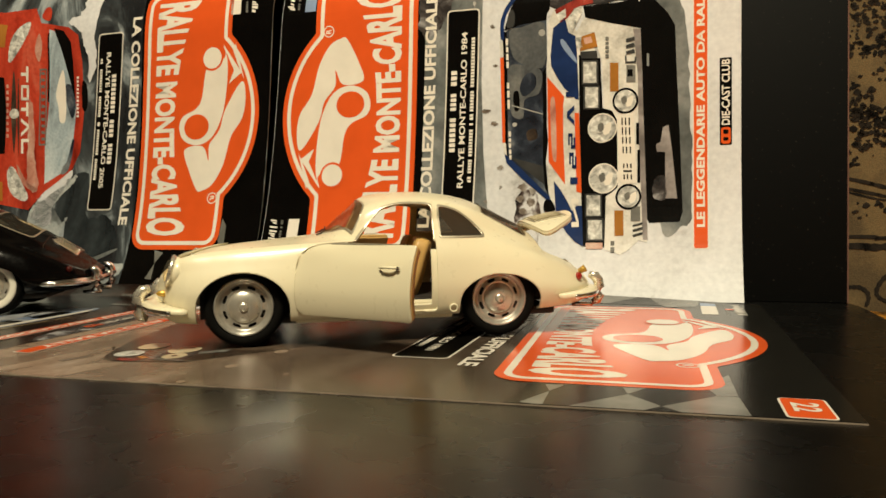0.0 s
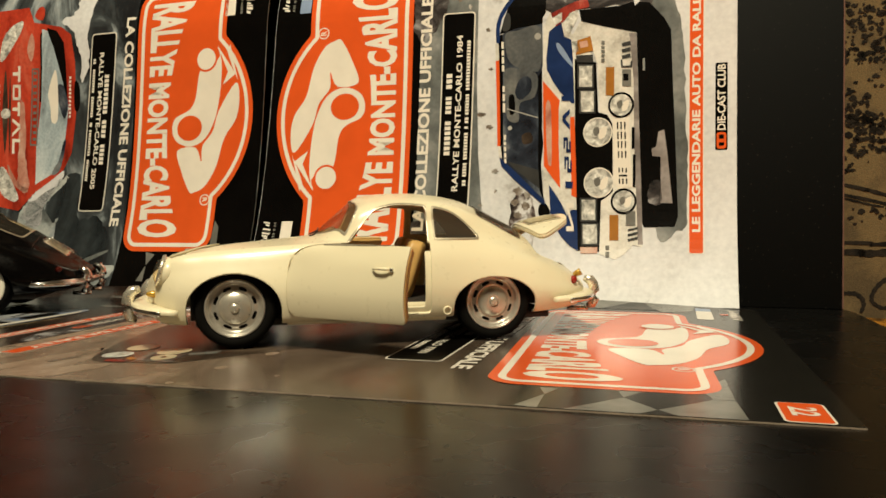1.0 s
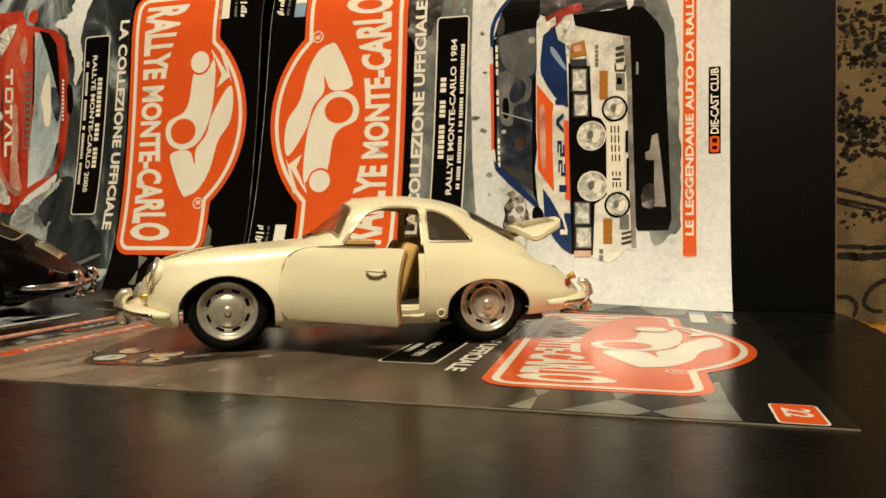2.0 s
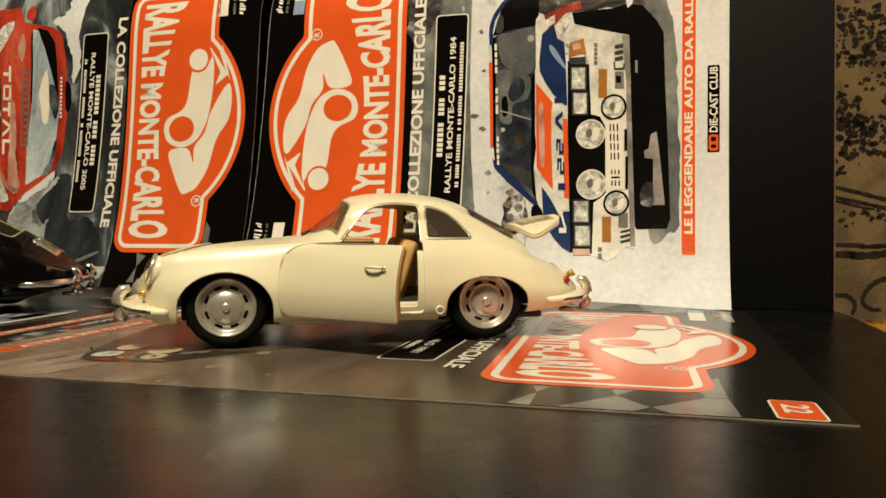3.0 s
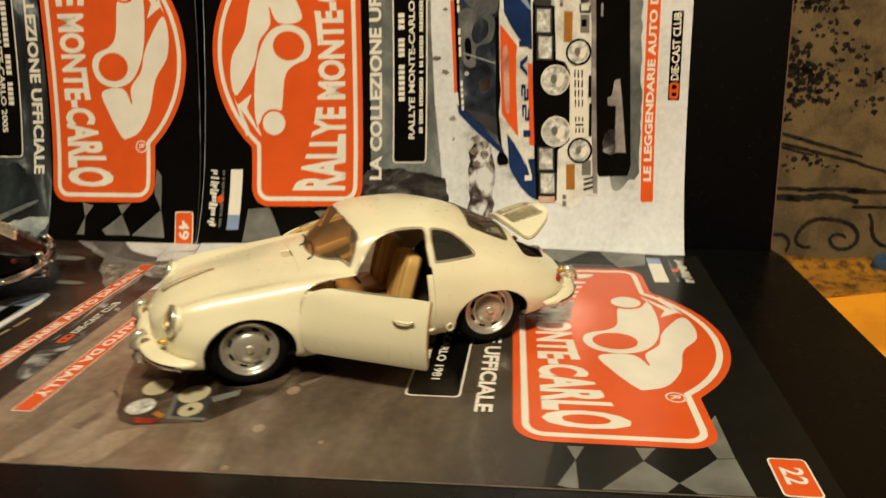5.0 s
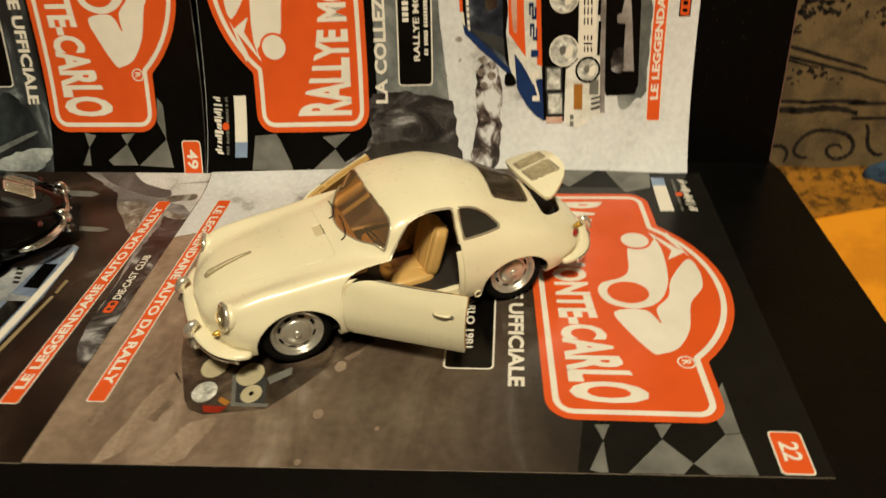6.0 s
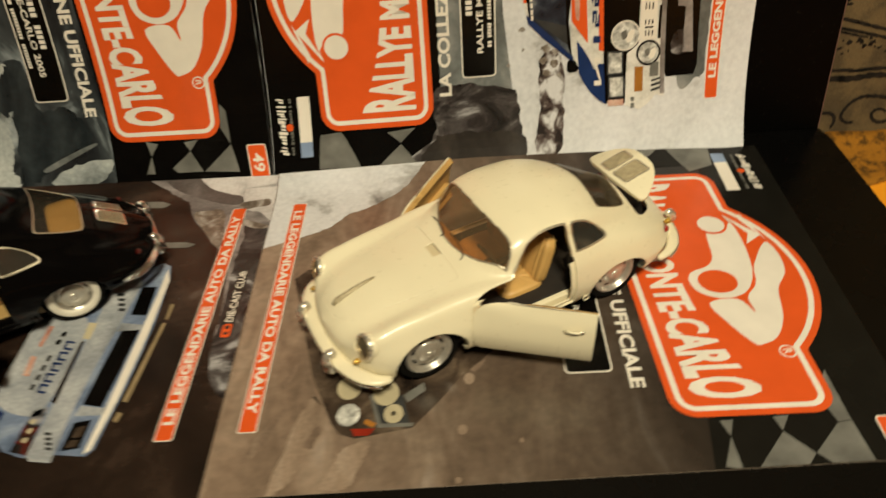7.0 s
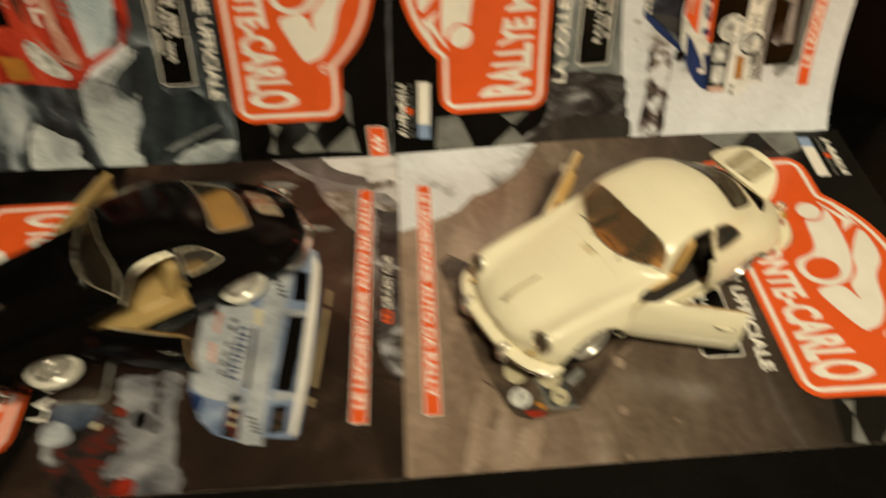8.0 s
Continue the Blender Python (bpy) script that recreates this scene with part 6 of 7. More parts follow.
fl.add("small_lamp", [disc(-0.2600, -0.2342, 0.0015, 12, 0.0018)], LAMPYELLOW, 4)
fl.add("bonnet_letter", [[(-0.2649, -0.1706), (-0.2591, -0.1719), (-0.2591, -0.1736), (-0.2649, -0.1723)]], BLUE, 5)
fl.add("bonnet_letter", [[(-0.2646, -0.1759), (-0.2588, -0.1771), (-0.2589, -0.1789), (-0.2646, -0.1776)]], BLUE, 5)
fl.add("bonnet_letter", [[(-0.2647, -0.1715), (-0.2633, -0.1716), (-0.2632, -0.1777), (-0.2646, -0.1776)]], BLUE, 5)
fl.add("bonnet_letter", [[(-0.2655, -0.1788), (-0.2598, -0.1801), (-0.2599, -0.1818), (-0.2655, -0.1806)]], BLUE, 5)
fl.add("bonnet_letter", [[(-0.2652, -0.1840), (-0.2596, -0.1852), (-0.2596, -0.1869), (-0.2652, -0.1857)]], BLUE, 5)
fl.add("bonnet_letter", [[(-0.2654, -0.1797), (-0.2640, -0.1798), (-0.2638, -0.1858), (-0.2652, -0.1857)]], BLUE, 5)
fl.add("bonnet_letter", [[(-0.2662, -0.1869), (-0.2605, -0.1881), (-0.2606, -0.1898), (-0.2662, -0.1886)]], BLUE, 5)
fl.add("bonnet_letter", [[(-0.2658, -0.1919), (-0.2603, -0.1931), (-0.2603, -0.1948), (-0.2659, -0.1936)]], BLUE, 5)
fl.add("bonnet_letter", [[(-0.2660, -0.1878), (-0.2646, -0.1878), (-0.2645, -0.1937), (-0.2659, -0.1936)]], BLUE, 5)
fl.add("bonnet_letter", [[(-0.2668, -0.1948), (-0.2612, -0.1960), (-0.2613, -0.1976), (-0.2668, -0.1964)]], BLUE, 5)
fl.add("bonnet_letter", [[(-0.2665, -0.1997), (-0.2610, -0.2009), (-0.2610, -0.2025), (-0.2665, -0.2013)]], BLUE, 5)
fl.add("bonnet_letter", [[(-0.2666, -0.1956), (-0.2653, -0.1957), (-0.2651, -0.2014), (-0.2665, -0.2013)]], BLUE, 5)
fl.add("bonnet_letter", [[(-0.2674, -0.2024), (-0.2619, -0.2036), (-0.2619, -0.2052), (-0.2674, -0.2040)]], BLUE, 5)
fl.add("bonnet_letter", [[(-0.2671, -0.2073), (-0.2616, -0.2084), (-0.2617, -0.2100), (-0.2671, -0.2088)]], BLUE, 5)
fl.add("bonnet_letter", [[(-0.2672, -0.2033), (-0.2659, -0.2033), (-0.2658, -0.2089), (-0.2671, -0.2088)]], BLUE, 5)
fl.add("bonnet_mark", [disc(-0.2686, -0.1654, 0.0017, 8, 0.0023)], INK, 5)
fl.add("bonnet_mark", [disc(-0.2695, -0.1716, 0.0017, 8, 0.0023)], INK, 5)
fl.add("bonnet_word", [[(-0.2713, -0.1815), (-0.2688, -0.1821), (-0.2690, -0.1863), (-0.2714, -0.1857)]], DGREY, 5)
fl.add("bonnet_word", [[(-0.2715, -0.1886), (-0.2691, -0.1892), (-0.2692, -0.1934), (-0.2717, -0.1928)]], DGREY, 5)
fl.add("bonnet_word", [[(-0.2717, -0.1957), (-0.2693, -0.1962), (-0.2695, -0.2003), (-0.2719, -0.1997)]], DGREY, 5)
fl.add("bonnet_word", [[(-0.2720, -0.2025), (-0.2696, -0.2031), (-0.2697, -0.2071), (-0.2721, -0.2065)]], DGREY, 5)
fl.add("bonnet_word", [[(-0.2815, -0.1812), (-0.2779, -0.1823), (-0.2764, -0.1970), (-0.2803, -0.1959)]], REDPALE, 5)
fl.add("bonnet_word", [[(-0.2803, -0.1578), (-0.2773, -0.1584), (-0.2781, -0.1749), (-0.2807, -0.1739)]], REDPALE, 5)
fl.add("bumper_word", [[(-0.2420, -0.1455), (-0.2376, -0.1463), (-0.2376, -0.1487), (-0.2420, -0.1479)]], DGREY, 5)
fl.add("bumper_word", [[(-0.2436, -0.1410), (-0.2392, -0.1418), (-0.2392, -0.1442), (-0.2436, -0.1435)]], DGREY, 5)
fl.add("bumper_word", [[(-0.2453, -0.1365), (-0.2408, -0.1373), (-0.2408, -0.1398), (-0.2453, -0.1390)]], DGREY, 5)
fl.add("bumper_word", [[(-0.2470, -0.1320), (-0.2425, -0.1328), (-0.2425, -0.1353), (-0.2470, -0.1344)]], DGREY, 5)
fl.add("bumper_word", [[(-0.2511, -0.2355), (-0.2472, -0.2361), (-0.2472, -0.2379), (-0.2511, -0.2373)]], DGREY, 5)
fl.add("bumper_word", [[(-0.2497, -0.2387), (-0.2458, -0.2393), (-0.2458, -0.2411), (-0.2496, -0.2405)]], DGREY, 5)
fl.add("bumper_word", [[(-0.2483, -0.2418), (-0.2445, -0.2424), (-0.2444, -0.2442), (-0.2482, -0.2436)]], DGREY, 5)
fl.add("bumper_word", [[(-0.2469, -0.2449), (-0.2431, -0.2455), (-0.2431, -0.2472), (-0.2469, -0.2466)]], DGREY, 5)
fl.add("road_glint", [[(-0.2111, -0.1599), (-0.2089, -0.1605), (-0.2135, -0.2186), (-0.2165, -0.2176)]], GLINT, 4)
fl.add("road_glint", [[(-0.2106, -0.1439), (-0.2080, -0.1450), (-0.2085, -0.1577), (-0.2107, -0.1567)]], GLINT, 4)
fl.add("road_glint", [[(-0.2166, -0.2245), (-0.2136, -0.2258), (-0.2147, -0.2317), (-0.2175, -0.2300)]], GLINT, 4)
fl.add("blurred_verge", [ragged([(-0.3712, -0.2211), (-0.3389, -0.2232), (-0.3183, -0.2495), (-0.3251, -0.2657), (-0.3165, -0.2789), (-0.3494, -0.2793)], 0.003, 9)], COLOURS, 1.6)
fl.add("snow_field", [ragged([(-0.3303, -0.2046), (-0.3125, -0.2042), (-0.3019, -0.2009), (-0.2943, -0.2090), (-0.2942, -0.2298), (-0.2882, -0.2582), (-0.2838, -0.2796), (-0.3075, -0.2803), (-0.3134, -0.2703), (-0.3249, -0.2683), (-0.3261, -0.2608), (-0.3189, -0.2495), (-0.3259, -0.2386), (-0.3221, -0.2288), (-0.3298, -0.2201)], 0.003, 6)], VIOLET, 2.2)
fl.add("snow_shade", [ragged([(-0.3104, -0.2060), (-0.3061, -0.2062), (-0.3031, -0.2293), (-0.3023, -0.2436), (-0.3058, -0.2399), (-0.3073, -0.2253)], 0.003, 16)], VERGE, 2.5)
fl.add("stone", [smooth_loop([(-0.3170, -0.2291), (-0.3111, -0.2287), (-0.3083, -0.2376), (-0.3140, -0.2394), (-0.3174, -0.2349)], 4)], INK, 3)
fl.add("red_blot", [disc(-0.3133, -0.2753, 0.0059, 12, 0.0064)], REDDARK, 3)
fl.add("red_blot", [disc(-0.3261, -0.2278, 0.0025, 10, 0.0030)], REDDARK, 3)
fl.add("pale_blot", [disc(-0.3388, -0.2360, 0.0022, 10, 0.0026)], LAMPYELLOW, 3)
fl.add("pictured_roll_bar", [[(-0.3414, -0.1910), (-0.3391, -0.1920), (-0.3374, -0.2150), (-0.3382, -0.2195), (-0.3413, -0.2216), (-0.3683, -0.2206), (-0.3691, -0.2183), (-0.3427, -0.2192), (-0.3401, -0.2175), (-0.3399, -0.2133)]], GREY, 3)
fl.add("margin", [[(-0.5056, -0.2748), (-0.3830, -0.2752), (-0.3720, -0.2400), (-0.3700, -0.0154), (-0.5056, -0.0154)]], INK, 1)
fl.add("blue_blot", [smooth_loop([(-0.3697, -0.2242), (-0.3594, -0.2200), (-0.3393, -0.2232), (-0.3421, -0.2348), (-0.3576, -0.2375)], 4)], BLUEDIM, 3)
fl.add("pale_blot", [smooth_loop([(-0.3687, -0.2350), (-0.3591, -0.2323), (-0.3509, -0.2425), (-0.3576, -0.2481), (-0.3672, -0.2457)], 4)], SHADEWHITE, 3.2)
rally_plate(fl, Lay(-0.3860, -0.2520, 1))
write(fl, Lay(-0.3695, 0.0, 1), "LA COLLEZIONE UFFICIALE", -0.2310, -0.0655, 0.0, 0.0086, CREAM, 3, 0.035)

# ---- model car materials ----
def clear(name, color, rough=0.03, opacity=0.25):
    """Thin tinted plastic: part of the light passes, part is mirrored."""
    m = bpy.data.materials.new(name)
    m.use_nodes = True
    nt = m.node_tree
    p = nt.nodes["Principled BSDF"]
    p.inputs["Base Color"].default_value = (*color, 1)
    p.inputs["Roughness"].default_value = rough
    see = nt.nodes.new("ShaderNodeBsdfTransparent")
    see.inputs["Color"].default_value = (*[min(1, c * 2.2 + 0.16) for c in color], 1)
    mix = nt.nodes.new("ShaderNodeMixShader")
    mix.inputs["Fac"].default_value = opacity
    nt.links.new(see.outputs[0], mix.inputs[1])
    nt.links.new(p.outputs[0], mix.inputs[2])
    nt.links.new(mix.outputs[0], nt.nodes["Material Output"].inputs["Surface"])
    return m


IVORY = mat("ivory_enamel", (0.80, 0.722, 0.520), 0.30, dark=0.94, scale=25, bump=0.015, bscale=300, coat=0.25)
BLACKPAINT = mat("black_enamel", (0.0025, 0.0021, 0.0020), 0.14, dark=0.7, scale=25, coat=0.0, spec=0.13)
CHROME = mat("chrome", (0.86, 0.84, 0.80), 0.16, 1.0, dark=0.85, scale=200)
WORNCHROME = mat("worn_chrome", (0.84, 0.79, 0.68), 0.28, 0.78, dark=0.8, scale=250)
SILVER = mat("silver_wheel", (0.68, 0.64, 0.57), 0.32, 0.74, dark=0.8, scale=300)
HUB = mat("hub_cap_metal", (0.72, 0.67, 0.58), 0.30, 0.72, dark=0.85, scale=200)
TRIM = mat("dull_window_trim", (0.62, 0.55, 0.42), 0.38, 0.7, dark=0.8, scale=200)
RUBBER = mat("tyre_rubber", (0.004, 0.0035, 0.003), 0.85, dark=0.7, scale=200, bump=0.1, spec=0.1)
WHITEWALL = mat("white_tyre_wall", (0.74, 0.69, 0.58), 0.5, dark=0.88, scale=120)
TAN = mat("tan_plastic", (0.62, 0.375, 0.125), 0.45, dark=0.8, scale=60, bump=0.08, bscale=500)
BEIGE = mat("beige_plastic", (0.42, 0.28, 0.105), 0.45, dark=0.8, scale=60, bump=0.08, bscale=500)
DARKIN = mat("dark_interior", (0.018, 0.013, 0.010), 0.7, dark=0.6, scale=120, bump=0.1)
BUFF = mat("buff_decal", (0.66, 0.555, 0.35), 0.5, dark=0.85, scale=200)
GRILL = mat("grille_dull_metal", (0.50, 0.42, 0.27), 0.5, 0.2, dark=0.7, scale=400)
REDLENS = mat("red_lens", (0.35, 0.02, 0.012), 0.15, dark=0.8)
DARKLENS = mat("dark_red_lens", (0.06, 0.006, 0.004), 0.15, dark=0.8)
GOLDLENS = mat("amber_lens", (0.60, 0.36, 0.06), 0.18, 0.4, dark=0.8)
GLASS = clear("smoky_window", (0.30, 0.205, 0.115), 0.04, 0.24)
BLACKGLASS = clear("dark_windscreen", (0.020, 0.016, 0.012), 0.05, 0.55)
REARGLASS = clear("dark_rear_window", (0.10, 0.075, 0.048), 0.04, 0.40)
SIDEGLASS = clear("clear_side_window", (0.33, 0.30, 0.25), 0.04, 0.09)
PALEGLASS = clear("clear_window", (0.34, 0.29, 0.22), 0.03, 0.07)
LAMPBOWL = mat("lamp_bowl", (0.05, 0.040, 0.024), 0.35, 0.3, dark=0.6, scale=300)
HEADGLASS = clear("headlamp_glass", (0.36, 0.32, 0.25), 0.05, 0.10)


# ---- the body as one smooth skin, in millimetres: x ahead, y to the car's left, z up ----
def curve(*pairs):
    xs, ys = np.array(pairs, float).T
    order = np.argsort(xs)
    xs, ys = xs[order], ys[order]
    d = np.diff(ys) / np.diff(xs)
    m = np.zeros(len(xs))
    for k in range(1, len(xs) - 1):
        m[k] = 0 if d[k - 1] * d[k] <= 0 else 2 * d[k - 1] * d[k] / (d[k - 1] + d[k])
    m[0], m[-1] = d[0], d[-1]

    def at(x):
        x = np.clip(x, xs[0], xs[-1])
        k = np.clip(np.searchsorted(xs, x) - 1, 0, len(xs) - 2)
        h = xs[k + 1] - xs[k]
        u = (x - xs[k]) / h
        return ys[k] * (1 + 2 * u) * (1 - u) ** 2 + m[k] * h * u * (1 - u) ** 2 + ys[k + 1] * u * u * (3 - 2 * u) + m[k + 1] * h * u * u * (u - 1)

    return at


HALF = curve((104.5, 0), (104.0, 10), (102.4, 20), (99.2, 29), (95.0, 36), (89.5, 40.5), (82, 43.6), (70, 45.4), (58, 46.2), (30, 46.4), (-30, 46.4), (-60, 46.2), (-78, 44.5), (-92, 40), (-102, 33), (-109, 23.5), (-113, 12), (-114.5, 0))
SILL = curve((104.5, 18), (100, 13), (90, 11), (60, 10.5), (-60, 11.5), (-90, 12.5), (-108, 14.5), (-114.5, 19))
WIDE = curve((104.5, 23), (90, 24), (60, 25), (0, 24), (-60, 24), (-100, 21), (-114.5, 22))
# each line of the skin: its share of the half width, and its height
CROWN_Y = curve((104.5, 0.86), (97, 0.89), (90, 0.885), (82, 0.85), (70, 0.82), (45, 0.84), (20, 0.895), (-30, 0.90), (-50, 0.88), (-75, 0.84), (-100, 0.80), (-114.5, 0.80))
CROWN_Z = curve((104.5, 26), (99.5, 31.0), (95.5, 35.2), (90.5, 39.0), (84, 41.0), (78, 42.0), (68, 43.2), (50, 44.2), (25, 45.4), (0, 46), (-35, 46.3), (-55, 43.6), (-75, 38.5), (-92, 32.5), (-105, 27), (-114.5, 23))
VALE_Y = curve((104.5, 0.62), (86, 0.60), (60, 0.60), (35, 0.66), (24, 0.70), (17, 0.755), (12, 0.80), (7, 0.825), (-30, 0.80), (-50, 0.76), (-70, 0.68), (-90, 0.60), (-114.5, 0.58))
VALE_Z = curve((104.5, 28), (99, 32.3), (92, 36.3), (86, 38.6), (70, 41.6), (50, 44.0), (30, 46.0), (22, 46.6), (17, 47.0), (12, 47.7), (8, 49.2), (3, 52.8), (-6, 54.5), (-30, 54.8), (-42, 53.2), (-56, 49.2), (-72, 43.6), (-90, 36.6), (-105, 29), (-114.5, 24))
RAIL_Y = curve((104.5, 0.34), (60, 0.33), (35, 0.38), (23, 0.47), (17, 0.555), (12, 0.61), (5, 0.655), (-5, 0.665), (-30, 0.655), (-48, 0.60), (-65, 0.50), (-80, 0.40), (-114.5, 0.34))
RAIL_Z = curve((104.5, 29.3), (99, 33.8), (92, 37.6), (86, 39.6), (70, 43.2), (50, 45.4), (30, 47.6), (24, 48.4), (20, 49.4), (17, 51.0), (13, 54.4), (9, 58.4), (4, 62.0), (-3, 64.2), (-15, 65.2), (-30, 64.8), (-44, 61.8), (-56, 57.0), (-70, 50.4), (-82, 44.4), (-95, 37.0), (-106, 30), (-114.5, 24.5))
TOP_Z = curve((104.5, 30), (99, 34.5), (92, 38.4), (86, 40.3), (70, 44.2), (48, 46.6), (30, 48.4), (24.5, 49.2), (18, 55.0), (10, 62.0), (5.5, 65.6), (1, 67.6), (-8, 69.0), (-22, 69.4), (-38, 68.0), (-50, 65.2), (-57, 62.2), (-68, 56.4), (-78, 51.2), (-88, 44.6), (-98, 38.2), (-107, 31.2), (-114.5, 25))


def skin(n=360):
    """Points of the skin, from the sill on the left over the top to the sill on the right."""
    t = np.linspace(-1, 1, n)
    x = -5.0 + 109.5 * np.sin(t * math.pi / 2) * 0.55 + 109.5 * t * 0.45
    w = HALF(x)
    ctrl = np.stack([
        np.stack([0.81 * w, SILL(x)], -1),
        np.stack([0.935 * w, SILL(x) + 0.16 * (WIDE(x) - SILL(x))], -1),
        np.stack([w, WIDE(x)], -1),
        np.stack([w * (0.45 + 0.55 * CROWN_Y(x)) + 0.03 * w, 0.42 * WIDE(x) + 0.58 * CROWN_Z(x)], -1),
        np.stack([CROWN_Y(x) * w, CROWN_Z(x)], -1),
        np.stack([VALE_Y(x) * w, VALE_Z(x)], -1),
        np.stack([RAIL_Y(x) * w, RAIL_Z(x)], -1),
        np.stack([0.10 * w * 0, TOP_Z(x)], -1),
    ], 1)
    mirror = ctrl[:, -2:-3:-1] * [-1, 1]
    first = 2 * ctrl[:, :1] - ctrl[:, 1:2]
    p = np.concatenate([first, ctrl, mirror], 1)
    rows = []
    steps = [3, 9, 16, 16, 22, 28, 20]
    for k, cnt in enumerate(steps):
        a, b, c, d = (p[:, k + i] for i in range(4))
        for u in np.linspace(0, 1, cnt, endpoint=False):
            rows.append(0.5 * (2 * b + (c - a) * u + (2 * a - 5 * b + 4 * c - d) * u * u + (3 * b - a - 3 * c + d) * u ** 3))
    rows.append(p[:, 8])
    half = np.stack(rows, 1)
    full = np.concatenate([half, half[:, -2::-1] * [-1, 1]], 1)
    pts = np.concatenate([np.repeat(x[:, None, None], full.shape[1], 1), full], 2)
    # a blunt nose
    px, py = pts[..., 0], np.abs(pts[..., 1])
    pts[..., 0] = px - 4.0 * np.clip((px - 70) / 34.5, 0, 1) - 1.6 * np.clip((py - 12) / 20, 0, 1) * np.clip((px - 84) / 14, 0, 1)
    r, c = pts.shape[:2]
    idx = np.arange(r * c).reshape(r, c)
    quads = np.stack([idx[:-1, :-1], idx[:-1, 1:], idx[1:, 1:], idx[1:, :-1]], -1).reshape(-1, 4)
    du = np.gradient(pts, axis=0)
    dv = np.gradient(pts, axis=1)
    nrm = np.cross(dv, du)
    nrm /= np.maximum(np.linalg.norm(nrm, axis=2, keepdims=True), 1e-9)
    return pts.reshape(-1, 3), nrm.reshape(-1, 3), quads


SKIN_P, SKIN_N, SKIN_Q = skin()


def carve(f, lift=0.0, pts=None, nrm=None, quads=None):
    """The piece of the skin where f > 0, cut cleanly along f = 0; lift moves it along its normal."""
    pts = SKIN_P if pts is None else pts
    nrm = SKIN_N if nrm is None else nrm
    quads = SKIN_Q if quads is None else quads
    base = pts + lift * nrm
    verts, index, cuts, faces = [], {}, {}, []

    def keep(i):
        if i not in index:
            index[i] = len(verts)
            verts.append(base[i] * 0.001)
        return index[i]

    sign = f > 0
    count = sign[quads].sum(1)
    some = count > 0
    for q, cnt in zip(quads[some].tolist(), count[some].tolist()):
        if cnt == 4:
            faces.append([keep(i) for i in q])
            continue
        out = []
        for k in range(4):
            i, j = q[k], q[(k + 1) % 4]
            if sign[i]:
                out.append(keep(i))
            if sign[i] != sign[j]:
                key = (min(i, j), max(i, j))
                if key not in cuts:
                    u = f[i] / (f[i] - f[j])
                    cuts[key] = len(verts)
                    verts.append((base[i] + u * (base[j] - base[i])) * 0.001)
                out.append(cuts[key])
        if len(out) > 2:
            faces.append(out)
    return verts, faces


def rbox(u, v, u0, v0, u1, v1, r):
    """Signed distance to a rounded oblong."""
    qu, qv = np.abs(u - (u0 + u1) / 2) - (u1 - u0) / 2 + r, np.abs(v - (v0 + v1) / 2) - (v1 - v0) / 2 + r
    return np.hypot(np.maximum(qu, 0), np.maximum(qv, 0)) + np.minimum(np.maximum(qu, qv), 0) - r


def hull(u, v, pts, r):
    """Signed distance, about, to a convex outline given anticlockwise, with soft corners."""
    worst = None
    for k, (a, b) in enumerate(pts):
        c, d = pts[(k + 1) % len(pts)]
        n = math.hypot(c - a, d - b)
        s = ((u - a) * (d - b) - (v - b) * (c - a)) / n
        worst = s if worst is None else np.logaddexp(worst / r, s / r) * r
    return worst


PX, PY, PZ = SKIN_P.T
AY = np.abs(PY)
FAR = 50.0


def arch(xc, zc, a, b):
    up = np.maximum(PZ - zc, 0)
    d = (np.hypot((PX - xc) / a, up / b) - 1) * min(a, b)
    return np.where(AY > 22, d, FAR)


ARCH = np.minimum(arch(58.3, 17.5, 20.3, 16.2), arch(-58.5, 17.0, 19.6, 13.2))
DOOR = np.where(AY > 30, hull(PX, PZ, [(-28.3, 14.0), (31.0, 14.0), (34.4, 15.2), (35.3, 18), (35.2, 35), (33.8, 40.0), (30.0, 43.8), (24, 45.8), (16, 46.4), (-28.3, 45.9)], 0.35), FAR)
SIDE = np.where(AY > 20, hull(PX, PZ, [(-27.2, 45.4), (9.4, 45.4), (6.6, 49.4), (-3.4, 61.0), (-11.0, 63.3), (-20, 63.6), (-27.2, 62.6)], 0.5), FAR)
QUARTER = np.where(AY > 20, hull(PX, PZ, [(-30.6, 47.6), (-51.5, 47.4), (-51.8, 48.2), (-46.5, 54.5), (-40, 59.5), (-35, 61.4), (-30.6, 62.0)][::-1], 0.4), FAR)
# the windscreen: its curved foot, its curved head and the posts on both sides
SCREEN_EDGES = [PX - (23.9 - 10.0 * (PY / 31) ** 2), (5.6 - 2.0 * (PY / 28) ** 2) - PX, (11.0 - 7.5 * (PZ - 47) / 16) - PX]
SCREEN = np.where((PZ > 46.5) & (PX > -8) & (PX < 40), 0.45 * np.logaddexp(np.logaddexp(SCREEN_EDGES[0] / 0.45, SCREEN_EDGES[1] / 0.45), SCREEN_EDGES[2] / 0.45), FAR)
REAR = np.where((PZ > 40) & (PX < -45), hull(PX - 3.0 * (PY / 25) ** 2, PY, [(-79.0, -20), (-69, -24.5), (-56.8, -26.0), (-56.8, 26.0), (-69, 24.5), (-79.0, 20)], 0.9), FAR)
LID = np.where((PZ > 25) & (PX < -76), hull(PX, PY, [(-104.8, -8), (-102.8, -13), (-98, -19.0), (-91, -24), (-87, -26), (-83.8, -25.2), (-83.8, 25.2), (-87, 26), (-91, 24), (-98, 19.0), (-102.8, 13), (-104.8, 8)], 0.9), FAR)
